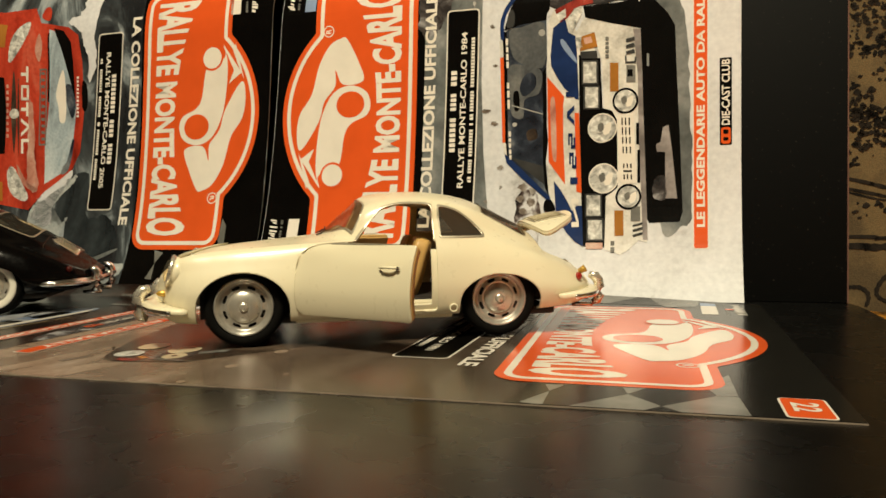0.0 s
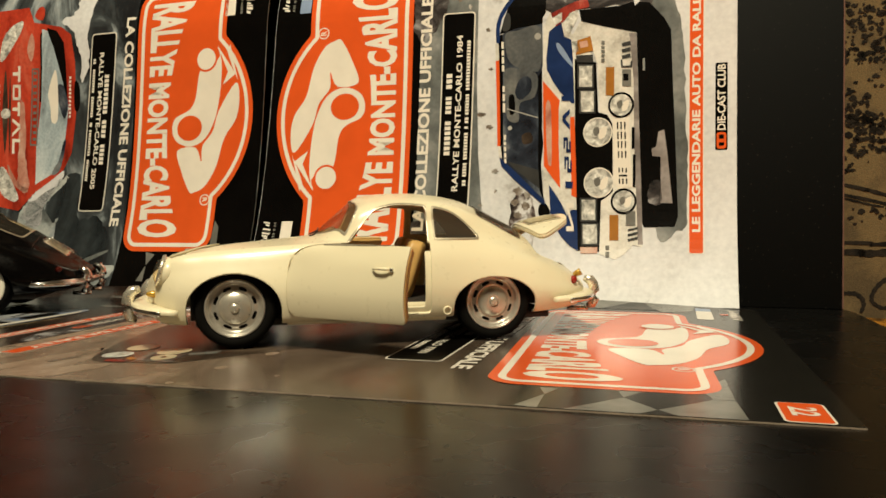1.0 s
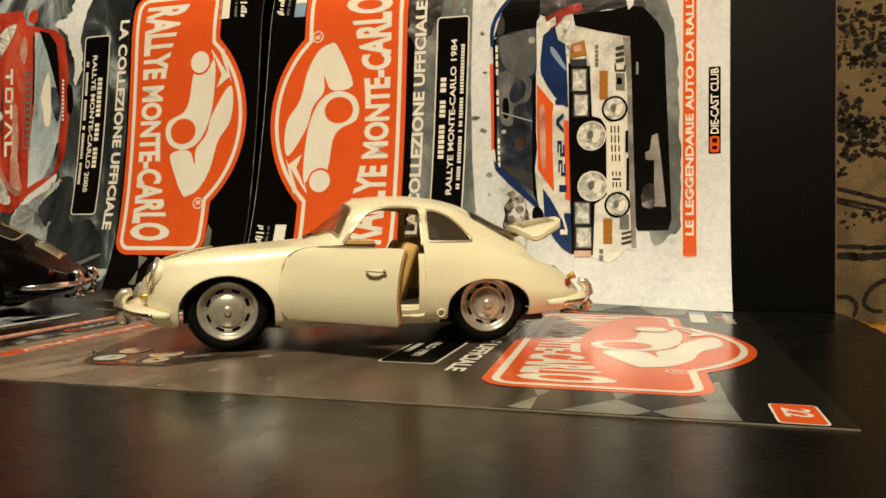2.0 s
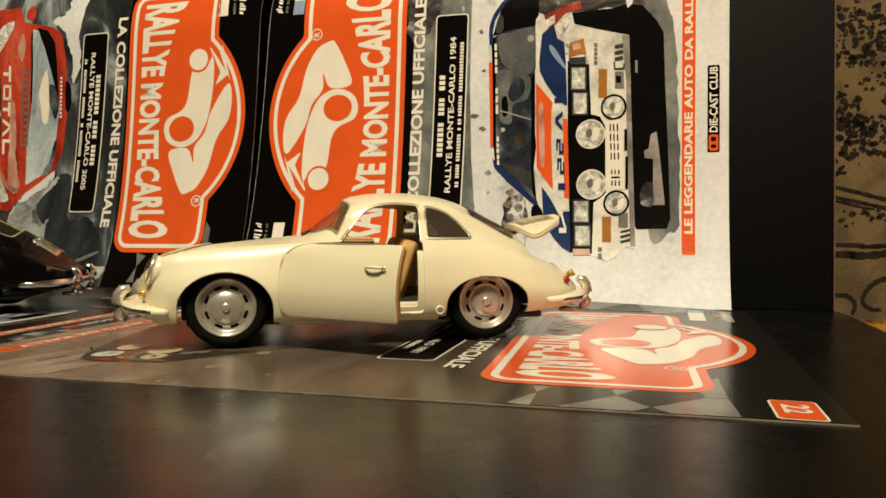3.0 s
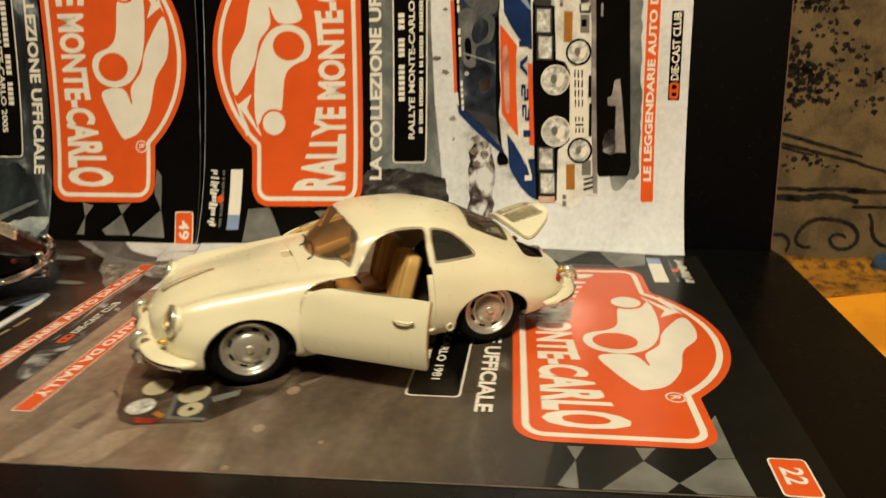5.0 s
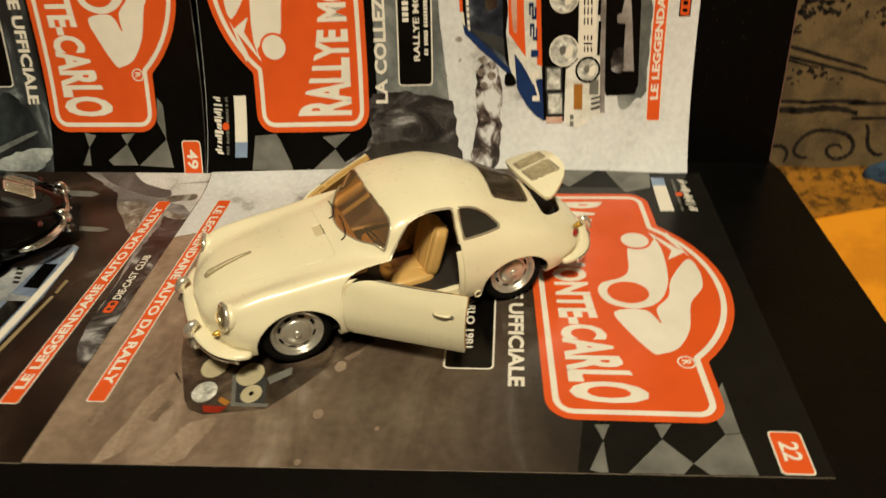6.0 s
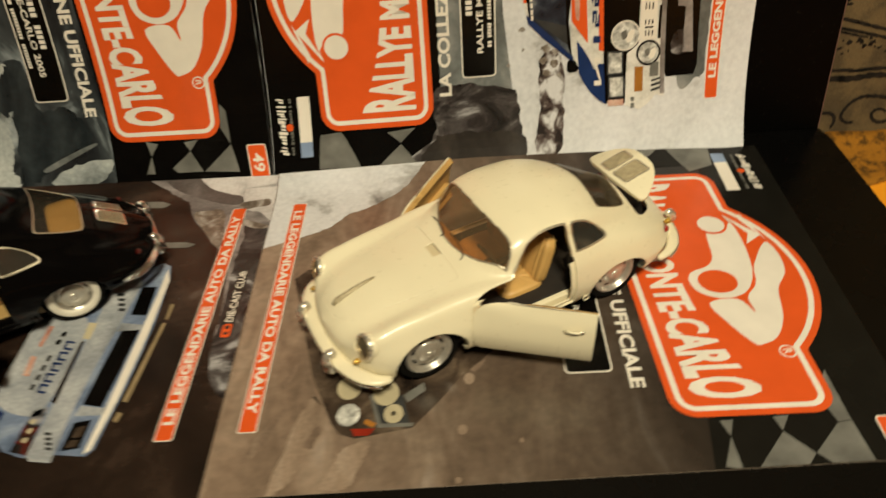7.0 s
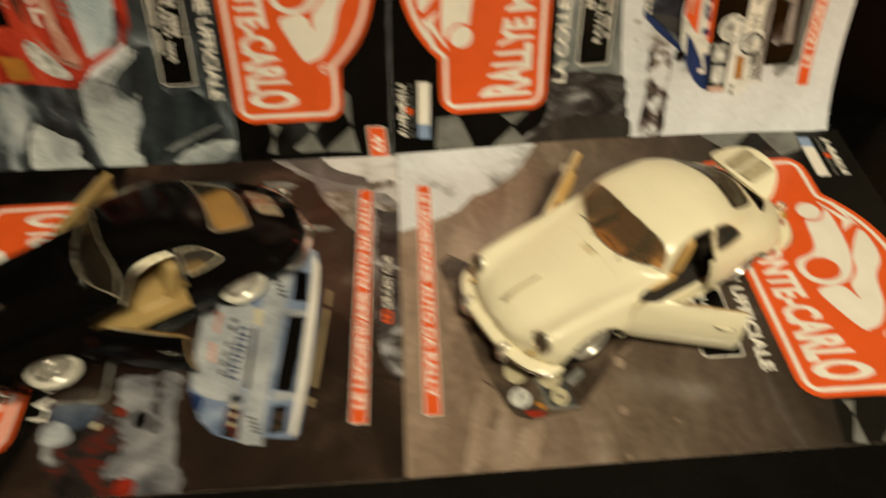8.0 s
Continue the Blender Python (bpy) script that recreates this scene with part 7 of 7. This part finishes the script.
HOOD = np.where((PZ > 28) & (PX > 24), hull(PX, PY, [(31.0, -25.5), (70, -22.5), (87, -17), (95.0, -9), (95.0, 9), (87, 17), (70, 22.5), (31.0, 25.5)], 1.4), FAR)
LAMP_AT_MM, LAMP_AXIS = np.array([89.8, 34.0, 34.8]), np.array([0.95, 0.12, 0.28]) / math.sqrt(0.95 ** 2 + 0.12 ** 2 + 0.28 ** 2)
FROM_LAMP = np.stack([PX, AY, PZ], -1) - LAMP_AT_MM
ALONG = FROM_LAMP @ LAMP_AXIS
LAMPHOLE = np.where(ALONG > -7, np.sqrt(np.maximum((FROM_LAMP ** 2).sum(-1) - ALONG ** 2, 0)) - 6.2, FAR)
VENT = np.where(PZ > 44, rbox(PX, PY, 31.5, -5.2, 36.0, 5.2, 0.6), FAR)


near = (PX < -83) & (PX > -104) & (AY < 16) & (PZ > 25)
LID_FIT = np.linalg.lstsq(np.stack([np.ones(near.sum()), PX[near], PX[near] ** 2, PY[near] ** 2, PX[near] * PY[near] ** 2], -1), PZ[near], rcond=None)[0]


def shell(name, cut, material, parent, lift=0.0, thick=0.9, label="", smooth=True):
    me = mesh_of(name, *cut, material, smooth)
    ob = part(name, me, parent, label)
    if thick:
        s = ob.modifiers.new("thickness", "SOLIDIFY")
        s.thickness, s.offset = thick * 0.001, -1
    return ob


# ---- turned and simple pieces, in millimetres ----
def lathe(profile, n=48, notch=()):
    """Turned about the y axis; profile: (radius, y); the lines named in notch are cut on every other step."""
    verts, faces = [], []
    for k in range(n):
        a = 2 * math.pi * k / n
        cut = [0.42 if j in notch and k % 2 else 0.0 for j in range(len(profile))]
        verts += [((r - c) * math.cos(a) * 0.001, y * 0.001, (r - c) * math.sin(a) * 0.001) for (r, y), c in zip(profile, cut)]
    m = len(profile)
    for k in range(n):
        for j in range(m - 1):
            a, b = k * m + j, (k + 1) % n * m + j
            faces.append((a, a + 1, b + 1, b))
    return verts, faces


def tube(path, r, n=8, flat=1.0, closed=False):
    """A bent bar along points in millimetres; flat stretches it upwards."""
    pts = [Vector(p) for p in path]
    verts, faces, m = [], [], len(pts)
    for k, p in enumerate(pts):
        ahead = (pts[(k + 1) % m if closed else min(k + 1, m - 1)] - pts[(k - 1) % m if closed else max(k - 1, 0)]).normalized()
        side = ahead.cross(Vector((0, 0, 1)))
        side = side.normalized() if side.length > 1e-4 else Vector((1, 0, 0))
        up = side.cross(ahead)
        rk = r[k] if isinstance(r, (list, tuple)) else r
        for j in range(n):
            a = 2 * math.pi * j / n
            verts.append((p + side * (rk * math.cos(a)) + up * (rk * flat * math.sin(a))) * 0.001)
    for k in range(m if closed else m - 1):
        for j in range(n):
            a, b = k * n, (k + 1) % m * n
            faces.append((a + j, a + (j + 1) % n, b + (j + 1) % n, b + j))
    if not closed:
        faces += [tuple(range(n))[::-1], tuple((m - 1) * n + j for j in range(n))]
    return verts, faces


def pillow(lo, hi, e=0.35, n=14, m=10, wave=None):
    """A softened box; wave(x, y, z) shifts its points."""
    c, h = (np.array(lo) + hi) / 2, (np.array(hi) - lo) / 2
    verts, faces = [], []
    for i in range(m + 1):
        la = -math.pi / 2 + math.pi * i / m
        for k in range(2 * n):
            lo_ = math.pi * k / n
            f = lambda v: math.copysign(abs(v) ** e, v)
            p = c + h * np.array([f(math.cos(la)) * f(math.cos(lo_)), f(math.cos(la)) * f(math.sin(lo_)), f(math.sin(la))])
            verts.append(Vector(wave(*p) if wave else p) * 0.001)
    w = 2 * n
    for i in range(m):
        for k in range(w):
            faces.append((i * w + k, i * w + (k + 1) % w, (i + 1) * w + (k + 1) % w, (i + 1) * w + k))
    return verts, faces


def dome(at, axis, r, high, n=20, m=5):
    z = Vector(axis).normalized()
    q = z.to_track_quat("Z", "Y")
    verts, faces = [], []
    for i in range(m + 1):
        a = math.pi / 2 * i / m
        for k in range(n):
            b = 2 * math.pi * k / n
            verts.append((Vector(at) + q @ Vector((r * math.cos(a) * math.cos(b), r * math.cos(a) * math.sin(b), high * math.sin(a)))) * 0.001)
    for i in range(m):
        for k in range(n):
            faces.append((i * n + k, i * n + (k + 1) % n, (i + 1) * n + (k + 1) % n, (i + 1) * n + k))
    faces.append(tuple(range(n))[::-1])
    return verts, faces


def ringed(at, axis, r, w, n=24, m=6):
    z = Vector(axis).normalized()
    q = z.to_track_quat("Z", "Y")
    path = [Vector(at) + q @ Vector((r * math.cos(2 * math.pi * k / n), r * math.sin(2 * math.pi * k / n), 0)) for k in range(n)]
    verts, faces = [], []
    for k, p in enumerate(path):
        out = (p - Vector(at)).normalized()
        for j in range(m):
            a = 2 * math.pi * j / m
            verts.append((p + out * (w * math.cos(a)) + z * (w * math.sin(a))) * 0.001)
    for k in range(n):
        for j in range(m):
            a, b = k * m, (k + 1) % n * m
            faces.append((a + j, a + (j + 1) % m, b + (j + 1) % m, b + j))
    return verts, faces


def turned_part(name, geo, material, parent, label=""):
    return part(name, mesh_of(name, *geo, material, True), parent, label)


def make_wheel(car, x, side, white):
    """A pressed steel wheel with slots and a hub cap; side 1 is the car's left."""
    wheel = part("wheel", None, car)
    wheel.matrix_basis = pose(x * 0.001, side * 33.0 * 0.001, 0.0181, 0, 0, 0 if side > 0 else 180)
    tyre = [(12.6, 0.5), (12.6, 5.8), (13.2, 7.0), (15.0, 7.7), (16.6, 7.2), (17.7, 6.0), (18.05, 4.4), (17.75, 4.1), (18.1, 3.5), (18.1, 1.2), (17.8, 0.9), (18.1, 0.5), (18.1, -2.4), (17.6, -4.6), (16.0, -6.0), (13.0, -6.2), (12.6, -4)]
    turned_part("tyre", lathe(tyre, 128, (5, 6, 8, 9)), RUBBER, wheel)
    if white:
        turned_part("white_wall", lathe([(10.6, 6.4), (10.8, 7.5), (11.6, 7.95), (13.8, 8.1), (14.5, 7.9), (14.8, 7.3)], 48), WHITEWALL, wheel, "cream white tyre wall")
    prof = [(13.1, 6.7), (12.8, 7.45), (12.2, 7.45), (11.8, 6.7), (11.5, 6.6), (11.1, 5.7), (10.4, 4.9), (9.8, 4.9), (9.0, 5.3), (8.0, 5.8), (6.5, 5.6), (5.0, 5.4)]
    n, dense = 120, []
    for (r0, y0), (r1, y1) in zip(prof, prof[1:]):
        dense += [(r0 + (r1 - r0) * k / 4, y0 + (y1 - y0) * k / 4) for k in range(4)]
    dense.append(prof[-1])
    pts = np.array([(r * math.cos(2 * math.pi * k / n), y, r * math.sin(2 * math.pi * k / n)) for k in range(n + 1) for r, y in dense])
    m = len(dense)
    idx = np.arange((n + 1) * m).reshape(n + 1, m)
    quads = np.stack([idx[:-1, :-1], idx[:-1, 1:], idx[1:, 1:], idx[1:, :-1]], -1).reshape(-1, 4)
    ang = np.repeat(np.arange(n + 1) / n, m)
    rad = np.tile(np.array([r for r, _ in dense]), n + 1)
    swing = (np.abs((ang * 8) % 1 - 0.5) * 2 * math.pi / 8) * 9.0
    hole = np.hypot(np.maximum(swing - 1.25, 0), (rad - 8.9)) - 0.68
    if white:
        hole = hole + 0.35
    cut = carve(hole, 0, pts, np.zeros_like(pts), quads)
    rim = turned_part("rim", cut, SILVER, wheel, "slotted silver wheel rim")
    turned_part("hub_cap", lathe([(7.3, 5.5), (7.15, 6.0), (6.7, 6.5), (5.8, 7.0), (4.4, 7.45), (3.0, 7.7), (2.35, 7.75), (2.2, 7.55), (2.0, 8.0), (1.7, 8.5), (0.9, 8.6), (0.05, 8.6)], 48), HUB, wheel, "domed chrome hub cap")
    turned_part("brake_drum", lathe([(12.4, 2.5), (0.1, 2.6)], 24), DARKIN, wheel)
    return wheel


def sweep(path, profile, size):
    """A closed profile (outward, up) carried along a level path round the car; size scales it."""
    pts = [Vector(p) for p in path]
    verts, faces, m, n = [], [], len(pts), len(profile)
    for k, p in enumerate(pts):
        ahead = pts[min(k + 1, m - 1)] - pts[max(k - 1, 0)]
        out = Vector((ahead.y, -ahead.x, 0)).normalized()
        verts += [(p + out * (o * size[k]) + Vector((0, 0, u * (0.35 + 0.65 * size[k])))) * 0.001 for o, u in profile]
    for k in range(m - 1):
        for j in range(n):
            faces.append((k * n + j, k * n + (j + 1) % n, (k + 1) * n + (j + 1) % n, (k + 1) * n + j))
    return verts, faces + [tuple(range(n))[::-1], tuple((m - 1) * n + j for j in range(n))]


def bumper(car, front, paint, slim):
    """A ledge that wraps round the nose or tail, with a chrome strip and two overriders."""
    way = 1 if front else -1
    ends, z, top = (81.5, 18.8, 102.6) if front else (-87.0, 19.0, -113.4)
    path, size, m = [], [], 48
    for k in range(m + 1):
        u = -1 + 2 * k / m
        y = 44.6 * math.sin(u * math.pi / 2) * (1.0 if front else 0.97)
        round_ = (1 - abs(math.sin(u * math.pi / 2)) ** 2.6) ** (1 / 2.1)
        path.append((ends + (top - ends) * round_, way * y, z - 1.7 * abs(u) ** 3 * (1 if front else 0.4)))
        near = 1 - abs(u)
        size.append((0.45 + 0.55 * min(1, near * 3)) * min(1, 0.5 + near * 18))
    deep = 1.7 if slim else 4.1 if front else 3.3
    ledge = [(-deep, -2.0), (-deep, 1.5), (-0.4 * deep, 2.0), (0.5 * deep, 1.7), (0.86 * deep, 1.2), (deep, 0.4), (deep, -1.1), (0.8 * deep, -1.9), (0.2 * deep, -2.2)]
    bar = part("front_bumper" if front else "rear_bumper", mesh_of("bumper", *sweep(path, ledge, size), paint, True), car)
    lip = [(deep - 0.3, 0.55), (deep + 0.25, 0.6), (deep + 0.55, 0.1), (deep + 0.55, -0.9), (deep + 0.25, -1.7), (deep - 0.3, -1.7)]
    part("trim_strip", mesh_of("trim_strip", *sweep(path[3:-3], lip, [1.0] * (m - 5)), CHROME, True), bar, "chrome strip")
    for s in (-1, 1):
        y = s * 20.0
        x0 = (top - way * (1.6 if front else 2.2)) + way * deep
        post = [(x0 - way * 2.0, y, z - 7.0), (x0 + way * 0.6, y, z - 6.2), (x0 + way * 1.9, y, z - 3.2), (x0 + way * 2.1, y, z + 0.6), (x0 + way * 1.2, y, z + 4.2), (x0 - way * 0.4, y, z + 6.2), (x0 - way * 2.6, y, z + 6.6), (x0 - way * 3.6, y, z + 5.6)]
        part("overrider", mesh_of("overrider", *tube(post, [1.3, 2.2, 2.5, 2.5, 2.6, 2.6, 2.1, 0.8], 14), CHROME if slim else WORNCHROME, True), bar, "chrome overrider")
    return bar


def seat(car, y, hide):
    ob = part("seat", None, car, "ribbed bucket seat")

    def ribs(x, yy, z):
        return (x + (0.75 * math.cos((yy - y) * 2.0) if abs(yy - y) < 9 else 0) + 0.03 * (yy - y) ** 2 * 0.4, yy, z)

    def ribs_up(x, yy, z):
        return (x, yy, z + (0.55 * math.cos((yy - y) * 2.0) if abs(yy - y) < 9 and z > 20 else 0) + 0.004 * (yy - y) ** 2)

    cushion = part("cushion", mesh_of("cushion", *pillow((-20, y - 12.5, 13), (6, y + 12.5, 22.5), 0.42, 44, 12, ribs_up), hide, True), ob)
    back = part("backrest", mesh_of("backrest", *pillow((-4.2, y - 12, -2), (4.2, y + 12, 27), 0.42, 44, 14, ribs), hide, True), ob)
    back.matrix_basis = pose(-0.0185, 0, 0.0205, 0, -17, 0)
    return ob


def model_car(name, label, at, paint, hide, white, lid_up, doors, glass):
    car = thing(name, label, "model car", at=at)
    gap = 0.08
    open_ = np.minimum.reduce([ARCH, DOOR - gap, SIDE, QUARTER, SCREEN, REAR, LID - gap, HOOD, LAMPHOLE])
    shell("body", carve(open_), paint, car, thick=1.1)
    shell("bonnet", carve(np.minimum(-HOOD, VENT)), paint, car, thick=1.1)
    shell("bonnet_vent", carve(-VENT, -0.25), paint if white else BUFF, car, thick=0.4)
    # glazing and its bright frames
    for nm, f in (("windscreen", SCREEN), ("rear_window", REAR)):
        pane = shell(nm, carve(-f + 0.4, 0.7 if f is REAR and not white else -0.45), glass if (f is REAR) == white else BLACKGLASS if white else REARGLASS if f is REAR else glass, car, thick=0, label="smoky clear plastic window")
        shell("window_frame", carve(np.minimum(f + 0.3, 0.5 - f), 0.12), TRIM, pane, thick=0.3, label="thin chrome frame")
    for s in (1, -1):
        on = np.where(PY * s > 0, 1.0, -1.0) * FAR
        pane = shell("quarter_window", carve(np.minimum(-QUARTER + 0.4, on), -0.45), SIDEGLASS, car, thick=0, label="smoky clear plastic window")
        shell("window_frame", carve(np.minimum.reduce([QUARTER + 0.3, 0.6 - QUARTER, on]), 0.24), TRIM, pane, thick=0.5, label="thin chrome frame")
        shell("door_opening_frame", carve(np.minimum.reduce([SIDE + 0.25, 0.6 - SIDE, on, PZ - 46.4]), 0.22), TRIM, car, thick=0.5, label="chrome strip round the door window")
        shell("door_jamb", carve(np.minimum.reduce([-DOOR + 0.4, 2.6 + DOOR, on, 42.5 - PZ]), -1.15), paint, car, thick=0.8)
        # door, swung out on its front edge
        hinge = Vector((0.0350, s * 0.0460, 0))
        swing = Matrix.Translation(hinge) @ Matrix.Rotation(radians(-doors[0 if s > 0 else 1] * s), 4, "Z") @ Matrix.Translation(-hinge)
        inside = np.minimum.reduce([-DOOR - gap, on, PX + 26.6 - 0.05 * (45 - PZ), PZ - 14.6])
        door = shell("door", carve(inside), paint, car, thick=1.0)
        door.matrix_basis = Matrix.Translation((0.0008, s * 0.0003, 0)) @ swing
        shell("door_card", carve(inside - 0.5, -1.3), hide, door, thick=3.2, label="tan inner door lining")
        shell("door_edge", carve(np.minimum(inside, 1.0 - inside), -1.0), hide, door, thick=1.8)
        shell("waist_strip", carve(np.minimum.reduce([inside + 0.3, PZ - 45.75, 18 - PX]), 0.10), TRIM, door, thick=0.5, label="chrome waist strip")
        post = block("hinge_post", (0.0285, min(s * 0.034, s * 0.0432), 0.0125), (0.0348, max(s * 0.034, s * 0.0432), 0.0415), paint, 0.001)
        part("hinge_post", post, car)
        y = s * 46.4
        grip = part("door_handle", mesh_of("door_handle", *tube([(-11, y - s * 0.4, 36.6), (-13, y + s * 0.8, 37.0), (-15.5, y + s * 1.1, 37.1), (-18, y + s * 0.9, 37.0), (-19.6, y, 36.8)], [0.4, 0.55, 0.6, 0.65, 0.55], 8), CHROME if white else IVORY, True), door)
        turned_part("lock_button", dome((-20.2, y - s * 0.3, 36.6), (0, s, 0), 1.0, 0.8, 12, 3), CHROME, door)
        wind = part("arm_rest", mesh_of("arm_rest", *pillow((-22, s * 40.8 - 2.2, 24.5), (9, s * 40.8 + 2.2, 30.5), 0.4, 12, 6), hide, True), door)
    # engine lid
    lid = shell("engine_lid", carve(-LID - gap), paint, car, thick=1.0)
    shell("lid_lip", carve(np.minimum(-LID - gap, 1.2 + LID), -0.9), paint, lid, thick=2.0)
    pivot = Vector((-0.0835, 0, 0.0478))
    if lid_up:
        lid.matrix_basis = Matrix.Translation(pivot + Vector((0.0035, 0, 0.0060))) @ Matrix.Rotation(radians(lid_up), 4, "Y") @ Matrix.Translation(-pivot)
    for s in (1, -1):
        field = np.where(PX < -80, rbox(PX, PY, -100.0, s * 6.4 - 5.0, -86.6, s * 6.4 + 5.0, 1.0), FAR)
        grid = shell("lid_grille", carve(-field, 0.25), GRILL, lid, thick=0.5, label="dull metal air grille")
        shell("grille_frame", carve(np.minimum(field + 0.2, 0.7 - field), 0.4), CHROME if white else TRIM, grid, thick=0.6)
        for k in range(7):
            y = s * 6.4 + (k - 3) * 1.3
            rib = [(x, y, float(np.dot(LID_FIT, (1, x, x * x, y * y, x * y * y))) + 0.75) for x in np.linspace(-99.4, -87.2, 9)]
            turned_part("grille_bar", tube(rib, 0.26, 6), CHROME if white else GRILL, grid)
    part("engine_bay", block("engine_bay", (-0.108, -0.021, 0.014), (-0.080, 0.021, 0.0235), DARKIN, 0.002), car)
    part("engine", mesh_of("engine", *pillow((-102, -12, 20), (-88, 12, 33), 0.5, 12, 8), DARKIN, True), car)
    # nose and tail fittings
    turned_part("bonnet_handle", tube([(93.0, 0, 37.4), (90.5, 0, 39.2), (86.5, 0, 40.7), (81.5, 0, 42.3), (75, 0, 44.0), (68.5, 0, 45.1)], [1.2, 1.9, 1.6, 1.3, 1.05, 0.7], 8, 0.55), GRILL if not white else CHROME, car)
    for s in (1, -1):
        at_, axis = (89.8, s * 34.0, 34.8), (0.95, s * 0.12, 0.28)
        turned_part("headlamp_pod", tube([tuple(np.array(at_) - 9.0 * np.array(axis)), tuple(np.array(at_) - 4.0 * np.array(axis)), tuple(np.array(at_) - 0.2 * np.array(axis))], [5.0, 6.5, 6.8], 24), paint, car)
        lamp = turned_part("headlamp", ringed(at_, axis, 6.3, 1.1), CHROME if white else WORNCHROME, car, "round headlamp in a chrome ring")
        turned_part("reflector", dome(at_, axis, 5.9, 0.4), LAMPBOWL, lamp)
        turned_part("lens", dome(at_, axis, 5.9, 3.0), HEADGLASS, lamp)
        turned_part("turn_signal", dome((92.6, s * 31.0, 24.4), (0.97, s * 0.2, 0.05), 1.6, 4.2, 14, 6), GOLDLENS, car, "small amber turn signal")
        turned_part("tail_lamp", dome((-100.5, s * 31.6, 26.5), (-0.75, s * 0.65, 0.15), 2.1, 2.2, 14, 5), DARKLENS if white else REDLENS, car, "red tail lamp")
        if not white:
            turned_part("reflector_cup", tube([(-102.0, s * 29.0, 28.5), (-105.2, s * 30.2, 30.4)], [1.3, 1.9], 10), GOLDLENS, car)
        turned_part("exhaust", tube([(-104, s * 14, 10.5), (-115, s * 14, 10.2)], 1.2, 10), CHROME, car)
        turned_part("jack_point", ringed((-35.6, s * 45.5, 15.0), (0, s, 0), 1.7, 0.45, 14, 5), paint, car)
        rest = []
        for wx, wy in ((25.6, s * 11 + 5), (22.9, s * 11 + 4), (21.6, s * 11), (21.0, s * 11 - 6), (20.8, s * 11 - 13)):
            near = np.argmin((PX - wx) ** 2 + (PY - wy) ** 2 + np.where(PZ > 44, 0, 1e4))
            rest.append(tuple(SKIN_P[near] + 0.45 * SKIN_N[near]))
        turned_part("wiper", tube(rest, 0.36, 6), CHROME if white else DARKIN, car)
    bumper(car, True, CHROME if white else IVORY, white)
    bumper(car, False, CHROME if white else IVORY, white)
    # floor pan and cabin
    part("floor_pan", block("floor_pan", (-0.088, -0.034, 0.0090), (0.076, 0.034, 0.0125), DARKIN, 0.0015), car)
    part("inner_sill", block("inner_sill", (-0.036, -0.0405, 0.010), (0.036, 0.0405, 0.0185), paint, 0.001), car)
    part("cabin_floor", block("cabin_floor", (-0.060, -0.0375, 0.0125), (0.033, 0.0375, 0.0192), hide if white else DARKIN, 0.001), car)
    part("front_bulkhead", block("front_bulkhead", (0.031, -0.038, 0.0115), (0.034, 0.038, 0.0405), DARKIN, 0.001), car)
    part("rear_bulkhead", block("rear_bulkhead", (-0.0640, -0.034, 0.0115), (-0.0600, 0.034, 0.0400), DARKIN, 0.001), car)
    for x in (58.3, -58.5):
        for s in (1, -1):
            part("wheel_well", block("wheel_well", ((x - 21) * 0.001, s * 0.0235 - 0.001, 0.011), ((x + 21) * 0.001, s * 0.0235 + 0.001, 0.035 if x > 0 else 0.031), DARKIN, 0.0005), car)
    part("rear_seat", mesh_of("rear_seat", *pillow((-60, -30, 18), (-44, 30, 36), 0.4, 14, 8), DARKIN, True), car)
    if white:
        part("parcel_shelf", mesh_of("parcel_shelf", *pillow((-79, -27, 36), (-58, 27, 44), 0.35, 12, 6), hide, True), car)
    part("dashboard", mesh_of("dashboard", *pillow((16, -34, 36.5), (30, 34, 45.2), 0.35, 16, 8), DARKIN if white else hide, True), car)
    turned_part("steering_wheel", ringed((6.5, 15, 41.5), (-0.82, 0, 0.57), 9.6, 0.7, 28, 6), DARKIN if not white else hide, car)
    turned_part("steering_column", tube([(6.8, 15, 41.3), (22, 15, 33)], 0.9, 8), DARKIN, car)
    for k in range(3):
        a = radians(90 + 120 * k)
        turned_part("steering_spoke", tube([(6.6, 15, 41.4), (6.6 + 9.2 * math.sin(a) * 0.57, 15 + 9.2 * math.cos(a), 41.4 + 9.2 * math.sin(a) * 0.82)], 0.5, 6), CHROME, car)
    for s in (1, -1):
        seat(car, s * 16.5, hide)
    for x, s in ((58.3, 1), (58.3, -1), (-58.5, 1), (-58.5, -1)):
        make_wheel(car, x, s, white)
    return car


model_car("ivory_model_car", "ivory die-cast coupe model with open doors and raised engine lid", pose(-0.0175, -0.1482, 0.0005, 0, 0, 207.25), IVORY, TAN, False, 46, (41, 35), GLASS)
model_car("black_model_car", "black die-cast coupe model with whitewall tyres and open doors", pose(-0.3313, -0.1457, 0.0005, 0, 0, 209.0), BLACKPAINT, BEIGE, True, 0, (40, 40), PALEGLASS)
